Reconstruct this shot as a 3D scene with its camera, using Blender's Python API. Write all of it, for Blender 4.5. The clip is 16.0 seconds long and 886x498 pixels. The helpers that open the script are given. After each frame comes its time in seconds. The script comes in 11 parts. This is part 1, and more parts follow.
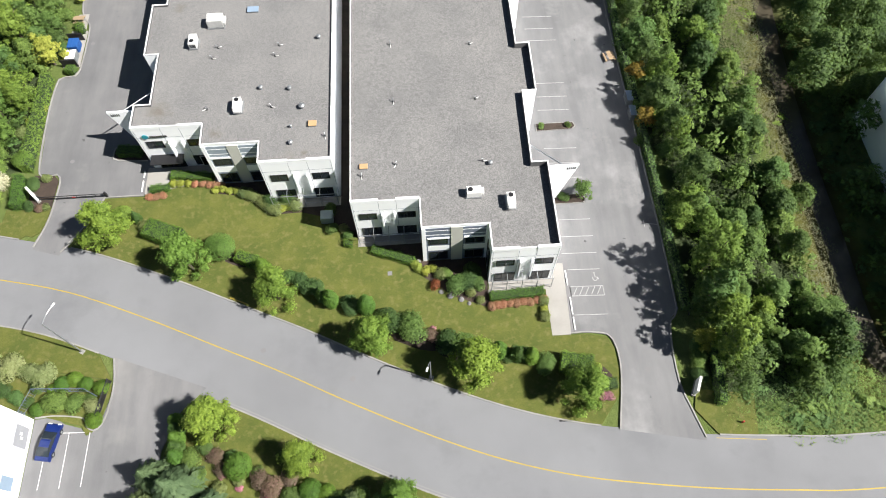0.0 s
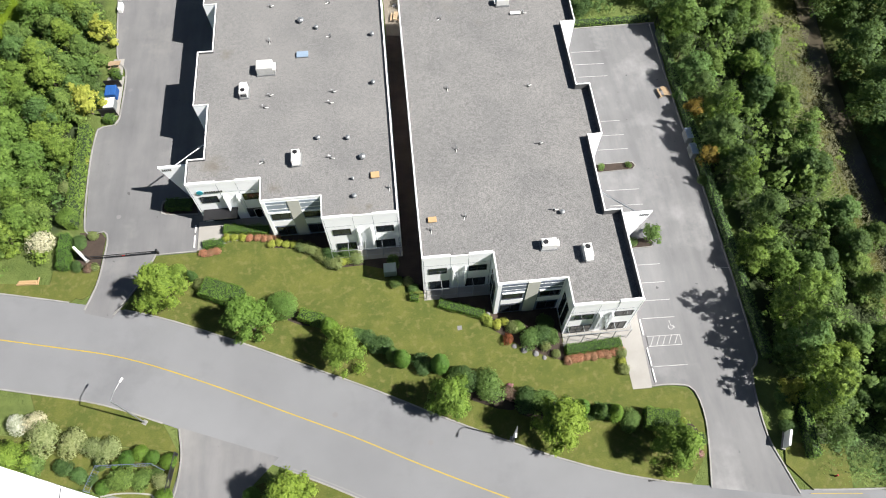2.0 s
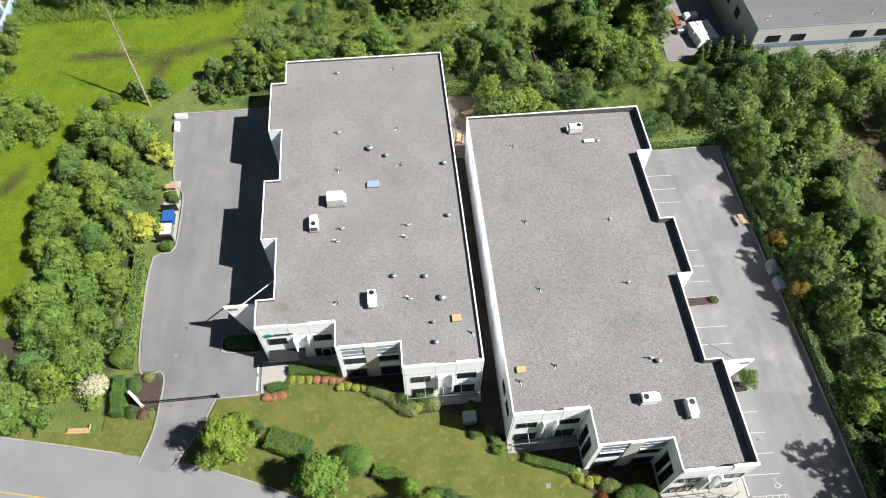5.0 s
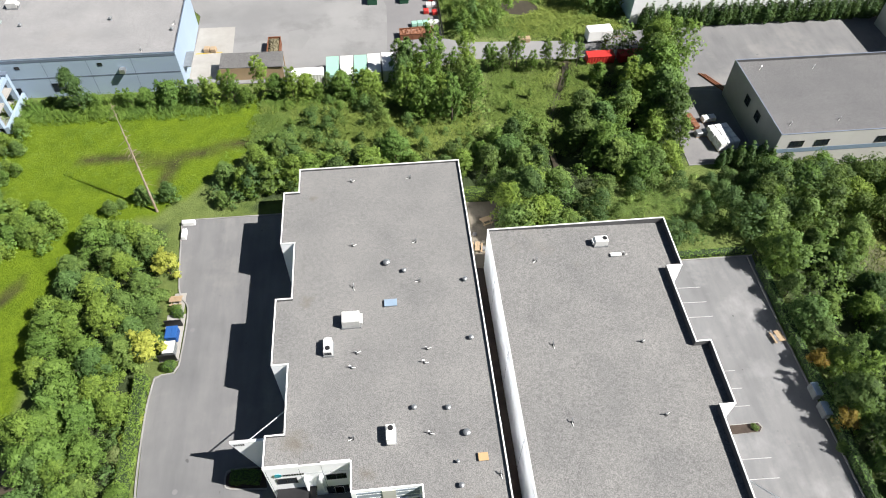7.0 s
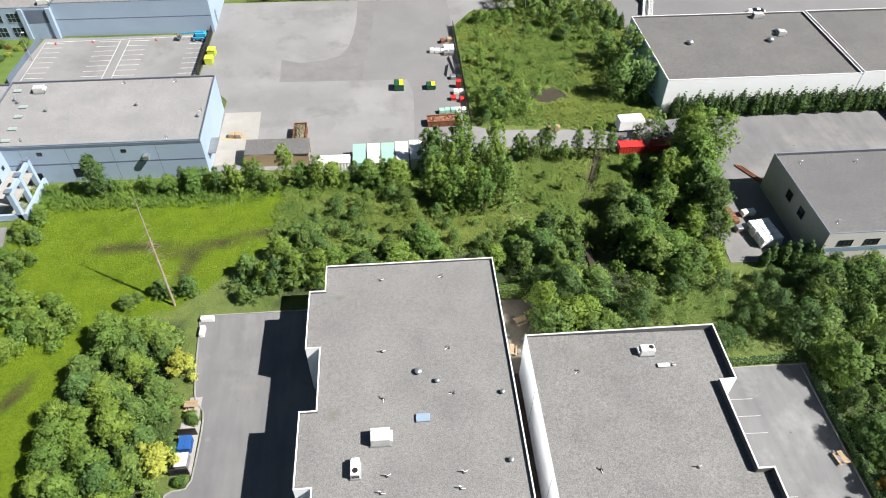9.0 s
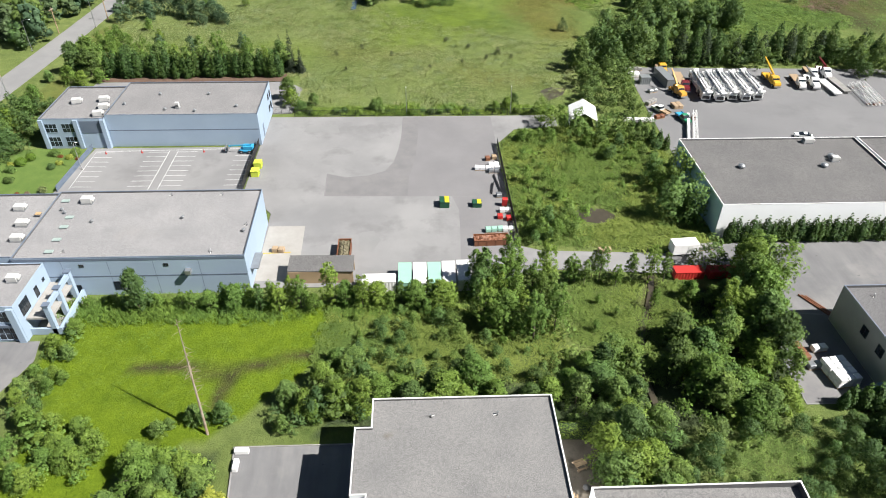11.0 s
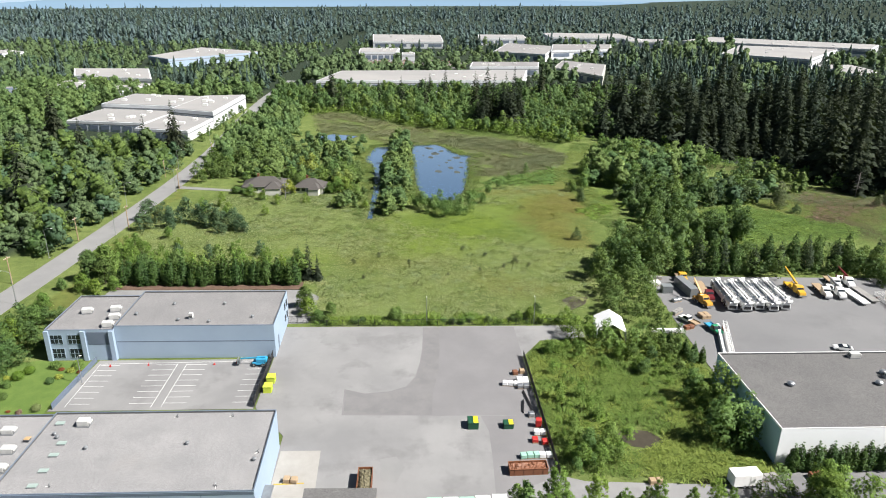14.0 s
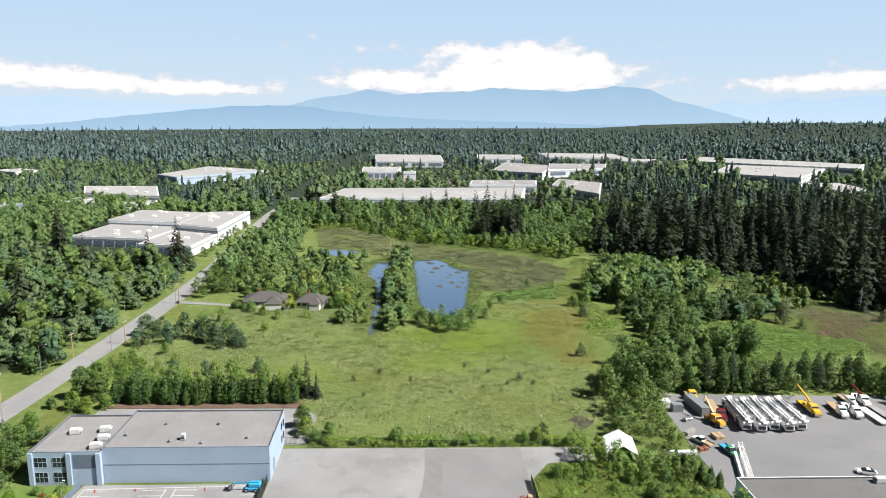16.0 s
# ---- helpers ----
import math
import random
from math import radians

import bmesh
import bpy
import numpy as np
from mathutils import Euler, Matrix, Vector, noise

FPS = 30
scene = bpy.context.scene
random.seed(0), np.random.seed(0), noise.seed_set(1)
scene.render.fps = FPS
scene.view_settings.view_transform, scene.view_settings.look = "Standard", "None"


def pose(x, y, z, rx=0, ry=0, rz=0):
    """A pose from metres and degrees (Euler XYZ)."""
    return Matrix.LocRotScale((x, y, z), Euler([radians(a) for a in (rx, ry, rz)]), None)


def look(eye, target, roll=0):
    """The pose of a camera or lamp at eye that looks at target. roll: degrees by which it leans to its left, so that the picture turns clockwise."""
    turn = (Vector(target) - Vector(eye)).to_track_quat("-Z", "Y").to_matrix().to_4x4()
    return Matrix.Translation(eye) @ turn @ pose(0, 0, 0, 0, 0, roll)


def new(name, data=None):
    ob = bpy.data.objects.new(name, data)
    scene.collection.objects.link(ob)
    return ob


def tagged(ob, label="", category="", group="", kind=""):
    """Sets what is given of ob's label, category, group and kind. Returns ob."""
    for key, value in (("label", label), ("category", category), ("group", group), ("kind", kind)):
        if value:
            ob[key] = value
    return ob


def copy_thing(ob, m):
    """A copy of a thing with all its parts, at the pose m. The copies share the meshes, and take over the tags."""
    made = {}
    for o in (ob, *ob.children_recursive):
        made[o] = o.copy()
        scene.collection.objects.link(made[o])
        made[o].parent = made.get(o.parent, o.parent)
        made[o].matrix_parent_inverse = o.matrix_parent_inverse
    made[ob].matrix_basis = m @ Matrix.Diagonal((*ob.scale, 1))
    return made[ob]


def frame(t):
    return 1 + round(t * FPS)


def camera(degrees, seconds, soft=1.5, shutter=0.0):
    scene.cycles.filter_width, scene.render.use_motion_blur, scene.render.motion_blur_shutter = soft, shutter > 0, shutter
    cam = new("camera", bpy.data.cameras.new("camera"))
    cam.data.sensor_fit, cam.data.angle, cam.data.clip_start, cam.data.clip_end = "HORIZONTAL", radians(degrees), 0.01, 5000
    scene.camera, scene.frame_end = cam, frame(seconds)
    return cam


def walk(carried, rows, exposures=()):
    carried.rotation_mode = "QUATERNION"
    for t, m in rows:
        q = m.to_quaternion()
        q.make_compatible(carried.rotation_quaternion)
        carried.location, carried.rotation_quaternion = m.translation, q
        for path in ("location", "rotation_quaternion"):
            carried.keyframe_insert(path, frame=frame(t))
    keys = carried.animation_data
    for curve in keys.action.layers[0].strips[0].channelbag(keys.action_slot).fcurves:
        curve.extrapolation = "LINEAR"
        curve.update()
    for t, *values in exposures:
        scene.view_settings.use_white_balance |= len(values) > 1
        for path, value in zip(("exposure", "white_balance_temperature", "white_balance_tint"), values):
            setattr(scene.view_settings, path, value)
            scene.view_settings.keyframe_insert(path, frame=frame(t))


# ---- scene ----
cam = camera(66.4, 16.0, soft=1.0)
PATH = [
    (0, (0.761, 0.207, 82.746), (0.811, 1.121, 80.968), -0.8),
    (0.5, (-1.798, 2.209, 82.877), (-1.718, 3.119, 81.098), -0.9),
    (1, (-4.453, 4.184, 82.975), (-4.369, 5.092, 81.195), -0.6),
    (1.5, (-7.099, 6.223, 83.042), (-7.013, 7.132, 81.262), -0.4),
    (2, (-9.605, 8.143, 83.126), (-9.513, 9.064, 81.353), -0.1),
    (2.5, (-11.803, 10.017, 83.09), (-11.707, 10.961, 81.329), 0.0),
    (3, (-13.953, 12.049, 83.262), (-13.851, 13.013, 81.513), 0.3),
    (3.5, (-15.844, 14.109, 83.352), (-15.734, 15.103, 81.62), 0.5),
    (4, (-17.369, 16.031, 83.403), (-17.253, 17.061, 81.693), 0.6),
    (4.2, (-17.856, 16.82, 83.414), (-17.741, 17.861, 81.711), 0.6),
    (6.5, (-21.215, 26.735, 83.181), (-21.08, 27.946, 81.595), 0.8),
    (7, (-21.623, 29.068, 83.196), (-21.484, 30.319, 81.643), 0.8),
    (7.5, (-22.083, 31.441, 83.163), (-21.941, 32.727, 81.638), 0.7),
    (8, (-22.652, 33.44, 83.066), (-22.506, 34.766, 81.576), 0.8),
    (8.2, (-22.987, 34.176, 83.036), (-22.837, 35.519, 81.562), 0.9),
    (10.3, (-27.326, 41.641, 82.126), (-27.255, 43.142, 80.807), 0.6),
    (10.5, (-27.799, 42.375, 82.126), (-27.726, 43.904, 80.839), 0.7),
    (11, (-29.089, 44.184, 82.16), (-29.012, 45.776, 80.952), 0.7),
    (11.5, (-30.333, 46.041, 82.001), (-30.255, 47.679, 80.857), 0.7),
    (12, (-31.433, 47.698, 81.724), (-31.353, 49.396, 80.671), 0.8),
    (12.5, (-32.437, 49.379, 81.633), (-32.356, 51.136, 80.681), 0.7),
    (13, (-33.409, 50.966, 81.51), (-33.324, 52.77, 80.649), 0.7),
    (13.5, (-34.132, 52.495, 81.462), (-34.046, 54.333, 80.678), 0.7),
    (14, (-34.789, 53.92, 81.415), (-34.701, 55.789, 80.708), 0.8),
    (14.5, (-35.298, 55.142, 81.375), (-35.209, 57.039, 80.747), 0.8),
    (15, (-35.664, 55.874, 81.331), (-35.573, 57.796, 80.785), 0.9),
    (15.5, (-35.536, 55.934, 81.31), (-35.447, 57.878, 80.85), 0.8),
    (16, (-35.598, 55.732, 81.266), (-35.509, 57.693, 80.882), 0.8),
]
walk(cam, [(t, look(eye, target, roll)) for t, eye, target, roll in PATH])


# ---------------------------------------------------------------- light
def daylight():
    w = bpy.data.worlds.new("daylight")
    scene.world = w
    w.use_nodes = True
    nt = w.node_tree
    nt.nodes.clear()
    out = nt.nodes.new("ShaderNodeOutputWorld")
    bg = nt.nodes.new("ShaderNodeBackground")
    sky = nt.nodes.new("ShaderNodeTexSky")
    sky.sky_type = "NISHITA"
    sky.sun_disc = False
    sky.sun_elevation = radians(SUN_HEIGHT)
    sky.sun_rotation = radians(SUN_TURN)
    sky.air_density = 1.0
    sky.dust_density = 0.7
    sky.ozone_density = 1.2
    bg.inputs["Strength"].default_value = SKY
    nt.links.new(sky.outputs[0], bg.inputs[0])
    nt.links.new(bg.outputs[0], out.inputs[0])
    lamp = bpy.data.lights.new("sun", "SUN")
    lamp.energy = SUN
    lamp.angle = radians(0.53)
    lamp.color = (1.0, 0.965, 0.915)
    ob = new("sun", lamp)
    ob.matrix_world = look((0, 0, 300), (-SUN_WAY[0], -SUN_WAY[1], 300 - SUN_WAY[2]))


SUN_WAY = (8.15, -2.95, 9.5)
SUN_HEIGHT = math.degrees(math.atan2(SUN_WAY[2], math.hypot(SUN_WAY[0], SUN_WAY[1])))
SUN_TURN = math.degrees(math.atan2(SUN_WAY[0], SUN_WAY[1]))
SUN, SKY = 5.7, 0.025
scene.view_settings.exposure = 0.93
daylight()


# ---------------------------------------------------------------- materials
def tree_of(name):
    m = bpy.data.materials.new(name)
    m.use_nodes = True
    nt = m.node_tree
    bsdf = nt.nodes["Principled BSDF"]
    return m, nt, bsdf


def noise_node(nt, scale, detail=4.0, rough=0.6, coord=None):
    n = nt.nodes.new("ShaderNodeTexNoise")
    n.inputs["Scale"].default_value = scale
    n.inputs["Detail"].default_value = detail
    n.inputs["Roughness"].default_value = rough
    if coord is None:
        c = nt.nodes.new("ShaderNodeTexCoord")
        coord = c.outputs["Object"]
    nt.links.new(coord, n.inputs["Vector"])
    return n


def mix_node(nt, fac, a, b, mode="MIX"):
    n = nt.nodes.new("ShaderNodeMix")
    n.data_type = "RGBA"
    n.blend_type = mode
    for sock, v in ((n.inputs[0], fac), (n.inputs[6], a), (n.inputs[7], b)):
        if isinstance(v, (int, float)):
            sock.default_value = v
        elif isinstance(v, tuple):
            sock.default_value = (*v, 1.0)
        else:
            nt.links.new(v, sock)
    return n.outputs[2]


def ramp(nt, fac, lo, hi):
    n = nt.nodes.new("ShaderNodeMapRange")
    n.inputs["From Min"].default_value = lo
    n.inputs["From Max"].default_value = hi
    nt.links.new(fac, n.inputs["Value"])
    return n.outputs["Result"]


def surface(name, a, b, big=0.15, small=6.0, rough=0.85, bump=0.15, metal=0.0, stain=None, stain_scale=0.05, grain=0.35, bump_dist=0.02, streak=None):
    """A surface with two tones in broad patches, a fine grain and a light relief; stain: a third colour in blotches."""
    m, nt, bsdf = tree_of(name)
    n1 = noise_node(nt, big, 5.0)
    col = mix_node(nt, ramp(nt, n1.outputs["Fac"], 0.35, 0.65), a, b)
    n2 = noise_node(nt, small, 3.0, 0.7)
    dark = tuple(c * 0.55 for c in a)
    f2 = ramp(nt, n2.outputs["Fac"], 0.45, 0.8)
    mul = nt.nodes.new("ShaderNodeMath")
    mul.operation = "MULTIPLY"
    mul.inputs[1].default_value = grain
    nt.links.new(f2, mul.inputs[0])
    col = mix_node(nt, mul.outputs[0], col, dark)
    if stain:
        n3 = noise_node(nt, stain_scale, 6.0, 0.65)
        col = mix_node(nt, ramp(nt, n3.outputs["Fac"], 0.52, 0.68), col, stain)
    if streak:
        # wheel marks and drag marks, drawn out along one way, and small tar spots
        c = nt.nodes.new("ShaderNodeTexCoord")
        mp = nt.nodes.new("ShaderNodeMapping")
        mp.inputs["Scale"].default_value = (*streak, 1)
        nt.links.new(c.outputs["Object"], mp.inputs[0])
        n4 = noise_node(nt, 1.0, 5.0, 0.6, mp.outputs[0])
        col = mix_node(nt, 0.8, col, mix_node(nt, ramp(nt, n4.outputs["Fac"], 0.32, 0.68), (0.82, 0.82, 0.83), (1.13, 1.12, 1.11)), "MULTIPLY")
        n5 = noise_node(nt, 0.9, 2.0, 0.5)
        col = mix_node(nt, ramp(nt, n5.outputs["Fac"], 0.73, 0.78), col, tuple(v * 0.6 for v in a))
    nt.links.new(col, bsdf.inputs["Base Color"])
    bsdf.inputs["Roughness"].default_value = rough
    bsdf.inputs["Metallic"].default_value = metal
    if bump:
        b_ = nt.nodes.new("ShaderNodeBump")
        b_.inputs["Strength"].default_value = bump
        b_.inputs["Distance"].default_value = bump_dist
        nt.links.new(n2.outputs["Fac"], b_.inputs["Height"])
        nt.links.new(b_.outputs[0], bsdf.inputs["Normal"])
    return m


def leaf_material(name, dark, light, through_light=0.3, odd=None, holes=7.0, open_share=0.44, gloss=0.25, mottle=0.6):
    """Leafy sprays with ragged gaps, which differ one from another, from clump to clump and from tree to tree."""
    m, nt, bsdf = tree_of(name)
    geo = nt.nodes.new("ShaderNodeNewGeometry")
    info = nt.nodes.new("ShaderNodeObjectInfo")
    n = noise_node(nt, 0.35, 2.0)
    add = nt.nodes.new("ShaderNodeMath")
    add.operation = "MULTIPLY_ADD"
    nt.links.new(geo.outputs["Random Per Island"], add.inputs[0])
    add.inputs[1].default_value = mottle
    nt.links.new(ramp(nt, n.outputs["Fac"], 0.3 - 0.5 * (0.6 - mottle), 1.0 - 0.5 * (0.6 - mottle)), add.inputs[2])
    col = mix_node(nt, add.outputs[0], dark, light)
    own = nt.nodes.new("ShaderNodeAttribute")
    own.attribute_name = "tint"
    turn = nt.nodes.new("ShaderNodeMath")
    turn.operation = "ADD"
    nt.links.new(info.outputs["Random"], turn.inputs[0])
    nt.links.new(own.outputs["Fac"], turn.inputs[1])
    wrap = nt.nodes.new("ShaderNodeMath")
    wrap.operation = "FRACT"
    nt.links.new(turn.outputs[0], wrap.inputs[0])
    tint = mix_node(nt, wrap.outputs[0], (0.68, 0.82, 0.76), odd or (1.28, 1.14, 0.74))
    col = mix_node(nt, 0.75, col, tint, "MULTIPLY")
    nt.links.new(col, bsdf.inputs["Base Color"])
    bsdf.inputs["Roughness"].default_value = 0.65
    bsdf.inputs["Specular IOR Level"].default_value = gloss
    tr = nt.nodes.new("ShaderNodeBsdfTranslucent")
    nt.links.new(mix_node(nt, 0.4, col, (0.27, 0.39, 0.047), "MIX"), tr.inputs["Color"])
    mx = nt.nodes.new("ShaderNodeMixShader")
    mx.inputs[0].default_value = 0.65 * through_light
    nt.links.new(bsdf.outputs[0], mx.inputs[1])
    nt.links.new(tr.outputs[0], mx.inputs[2])
    last = mx
    if holes:
        gaps = noise_node(nt, holes, 1.0, 0.5)
        st = nt.nodes.new("ShaderNodeMath")
        st.operation = "GREATER_THAN"
        nt.links.new(gaps.outputs["Fac"], st.inputs[0])
        st.inputs[1].default_value = open_share
        clear = nt.nodes.new("ShaderNodeBsdfTransparent")
        last = nt.nodes.new("ShaderNodeMixShader")
        nt.links.new(st.outputs[0], last.inputs[0])
        nt.links.new(clear.outputs[0], last.inputs[1])
        nt.links.new(mx.outputs[0], last.inputs[2])
    nt.links.new(last.outputs[0], nt.nodes["Material Output"].inputs["Surface"])
    return m


def plain(name, a, rough=0.6, metal=0.0, wear=0.12):
    return surface(name, a, tuple(c * (1 - wear) for c in a), 0.8, 9.0, rough, 0.05, metal, grain=wear)


def gravel(name, pale, dark, rust, spots=()):
    """Loose roof gravel: pale and dark stones, broad tracks and rusty stains."""
    m, nt, bsdf = tree_of(name)
    n1 = noise_node(nt, 7.0, 2.0, 0.8)
    n2 = noise_node(nt, 2.2, 3.0, 0.8)
    n3 = noise_node(nt, 0.12, 5.0, 0.65)
    n4 = noise_node(nt, 0.055, 6.0, 0.7)
    col = mix_node(nt, ramp(nt, n1.outputs["Fac"], 0.40, 0.66), dark, pale)
    col = mix_node(nt, 0.3, col, mix_node(nt, ramp(nt, n2.outputs["Fac"], 0.35, 0.65), dark, pale))
    col = mix_node(nt, 1.0, col, mix_node(nt, ramp(nt, n3.outputs["Fac"], 0.3, 0.7), (0.86, 0.86, 0.87), (1.12, 1.11, 1.1)), "MULTIPLY")
    f = nt.nodes.new("ShaderNodeMath")
    f.operation = "MULTIPLY"
    f.inputs[1].default_value = 0.4
    nt.links.new(ramp(nt, n4.outputs["Fac"], 0.6, 0.75), f.inputs[0])
    col = mix_node(nt, f.outputs[0], col, rust)
    if spots:
        c = nt.nodes.new("ShaderNodeTexCoord")
        rag = noise_node(nt, 0.9, 4.0, 0.7)
    for x, y, r in spots:
        # moss and dirt gathered round a drain
        d = nt.nodes.new("ShaderNodeVectorMath")
        d.operation = "DISTANCE"
        nt.links.new(c.outputs["Object"], d.inputs[0])
        d.inputs[1].default_value = (x, y, ROOF_A)
        w = nt.nodes.new("ShaderNodeMath")
        w.operation = "MULTIPLY_ADD"
        nt.links.new(rag.outputs["Fac"], w.inputs[0])
        w.inputs[1].default_value = 2.2 * r
        nt.links.new(d.outputs["Value"], w.inputs[2])
        k = nt.nodes.new("ShaderNodeMath")
        k.operation = "MULTIPLY"
        k.inputs[1].default_value = 0.62
        nt.links.new(ramp(nt, w.outputs[0], 2.0 * r, 1.0 * r), k.inputs[0])
        col = mix_node(nt, k.outputs[0], col, (0.115, 0.098, 0.075))
    nt.links.new(col, bsdf.inputs["Base Color"])
    bsdf.inputs["Roughness"].default_value = 0.95
    bp = nt.nodes.new("ShaderNodeBump")
    bp.inputs["Strength"].default_value = 0.5
    bp.inputs["Distance"].default_value = 0.03
    nt.links.new(n1.outputs["Fac"], bp.inputs["Height"])
    nt.links.new(bp.outputs[0], bsdf.inputs["Normal"])
    return m


def glass(name, tone=(0.012, 0.016, 0.02), rough=0.06):
    m, nt, bsdf = tree_of(name)
    n = noise_node(nt, 0.8, 2.0)
    nt.links.new(mix_node(nt, n.outputs["Fac"], tone, tuple(c * 2.2 for c in tone)), bsdf.inputs["Base Color"])
    bsdf.inputs["Roughness"].default_value = rough
    bsdf.inputs["IOR"].default_value = 1.5
    return m


def ground_material():
    """Grass, marsh, reeds and mud, by the weights that the ground mesh carries."""
    m, nt, bsdf = tree_of("open_ground")
    at = nt.nodes.new("ShaderNodeAttribute")
    at.attribute_name = "cover"
    sep = nt.nodes.new("ShaderNodeSeparateColor")
    nt.links.new(at.outputs["Color"], sep.inputs[0])
    n1 = noise_node(nt, 0.05, 6.0, 0.65)
    n2 = noise_node(nt, 2.4, 6.0, 0.75)
    n0 = noise_node(nt, 0.28, 5.0, 0.7)
    base = mix_node(nt, ramp(nt, n1.outputs["Fac"], 0.35, 0.65), (0.0903, 0.1295, 0.0353), (0.157, 0.1963, 0.0667))
    marsh = mix_node(nt, ramp(nt, n2.outputs["Fac"], 0.3, 0.75), (0.0785, 0.1295, 0.0079), (0.1452, 0.208, 0.0157))
    dry = mix_node(nt, ramp(nt, n1.outputs["Fac"], 0.4, 0.65), (0.1335, 0.1256, 0.0393), (0.0942, 0.1177, 0.0236))
    mud = mix_node(nt, n2.outputs["Fac"], (0.0275, 0.022, 0.0141), (0.0785, 0.0667, 0.0393))
    col = mix_node(nt, sep.outputs[0], base, marsh)
    col = mix_node(nt, sep.outputs[1], col, dry)
    col = mix_node(nt, sep.outputs[2], col, mud)
    # Darker ground tone, blended in where the alpha weight is low.
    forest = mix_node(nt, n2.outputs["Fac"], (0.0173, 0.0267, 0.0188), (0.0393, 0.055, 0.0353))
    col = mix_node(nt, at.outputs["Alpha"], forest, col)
    dk = mix_node(nt, ramp(nt, n0.outputs["Fac"], 0.3, 0.7), (0.72, 0.76, 0.72), (1.2, 1.15, 1.1))
    col = mix_node(nt, 1.0, col, dk, "MULTIPLY")
    nt.links.new(col, bsdf.inputs["Base Color"])
    bsdf.inputs["Roughness"].default_value = 0.95
    bsdf.inputs["Specular IOR Level"].default_value = 0.1
    bp = nt.nodes.new("ShaderNodeBump")
    bp.inputs["Strength"].default_value = 0.9
    bp.inputs["Distance"].default_value = 0.4
    nt.links.new(n2.outputs["Fac"], bp.inputs["Height"])
    nt.links.new(bp.outputs[0], bsdf.inputs["Normal"])
    return m


M = {}
M["road"] = surface("road_asphalt", (0.157, 0.160, 0.168), (0.190, 0.194, 0.203), 0.06, 14.0, 0.9, 0.2, stain=(0.142, 0.145, 0.153), stain_scale=0.09, grain=0.25)
M["lot"] = surface("lot_asphalt", (0.1272, 0.128, 0.1327), (0.1696, 0.1688, 0.1719), 0.07, 12.0, 0.9, 0.2, stain=(0.2041, 0.201, 0.1963), stain_scale=0.055, grain=0.3, streak=(0.42, 0.07))
M["yard"] = surface("yard_asphalt", (0.1774, 0.1766, 0.179), (0.2394, 0.2379, 0.2371), 0.05, 9.0, 0.9, 0.2, stain=(0.157, 0.1546, 0.157), stain_scale=0.11, grain=0.28)
M["yardworn"] = surface("truck_yard_asphalt", (0.1397, 0.1405, 0.1452), (0.1727, 0.1727, 0.1758), 0.03, 9.0, 0.9, 0.2, stain=(0.1295, 0.1295, 0.1335), stain_scale=0.05, grain=0.25)
M["worn"] = surface("worn_pale_asphalt", (0.1853, 0.1853, 0.1868), (0.2159, 0.2151, 0.2135), 0.12, 9.0, 0.9, 0.2, grain=0.25)
M["patch"] = surface("patched_asphalt", (0.1539, 0.1507, 0.1554), (0.1837, 0.1798, 0.1837), 0.09, 9.0, 0.9, 0.2, stain=(0.1648, 0.1609, 0.1633), stain_scale=0.2, grain=0.28)
M["patchdark"] = surface("stained_and_shaded_asphalt", (0.146, 0.143, 0.146), (0.174, 0.17, 0.172), 0.25, 9.0, 0.9, 0.2, stain=(0.1766, 0.1727, 0.1711), stain_scale=0.16, grain=0.3)
M["lot_warm"] = surface("warm_grey_lot_asphalt", (0.138, 0.139, 0.143), (0.178, 0.179, 0.183), 0.07, 12.0, 0.9, 0.2, stain=(0.225, 0.225, 0.228), stain_scale=0.09, grain=0.3, streak=(0.5, 0.09))
M["concrete"] = surface("concrete", (0.2669, 0.2551, 0.2355), (0.314, 0.3022, 0.2826), 0.3, 10.0, 0.85, 0.1, grain=0.2)
M["kerb"] = surface("kerb_concrete", (0.2041, 0.2002, 0.1884), (0.2826, 0.2747, 0.263), 0.4, 8.0, 0.85, 0.1, grain=0.25)
ROOF_A = 9.15
M["roofmid"] = gravel("grey_roof_gravel", (0.262, 0.259, 0.26), (0.128, 0.126, 0.127), (0.2, 0.188, 0.178))
M["roof"] = gravel("roof_gravel", (0.2498, 0.2476, 0.2431), (0.0932, 0.0924, 0.0924), (0.1716, 0.1529, 0.1305))
M["roof_stained"] = gravel("stained_roof_gravel", (0.263, 0.2606, 0.2559), (0.0981, 0.0973, 0.0973), (0.1806, 0.1609, 0.1374), ((-34.6, 62.0, 2.3), (-33.8, 81.4, 1.3), (-33.4, 100.2, 0.8), (-26.5, 57.6, 1.2), (-14.5, 53.6, 0.8)))
M["lining"] = surface("dark_grey_lining", (0.0785, 0.0785, 0.0824), (0.1099, 0.1099, 0.1115), 0.4, 6.0, 0.85, 0.1, grain=0.2)
M["white"] = surface("white_wall_paint", (0.90, 0.915, 0.935), (0.87, 0.885, 0.905), 0.25, 5.0, 0.7, 0.05, grain=0.06)
M["cap"] = plain("parapet_metal", (0.78, 0.78, 0.77), 0.45, 0.0, 0.08)
M["greyblue"] = surface("blue_grey_panel", (0.157, 0.1845, 0.2355), (0.1335, 0.1609, 0.212), 0.3, 6.0, 0.7, 0.05, grain=0.08)
M["cream"] = surface("cream_panel", (0.5181, 0.5181, 0.471), (0.471, 0.471, 0.4318), 0.3, 6.0, 0.7, 0.05, grain=0.08)
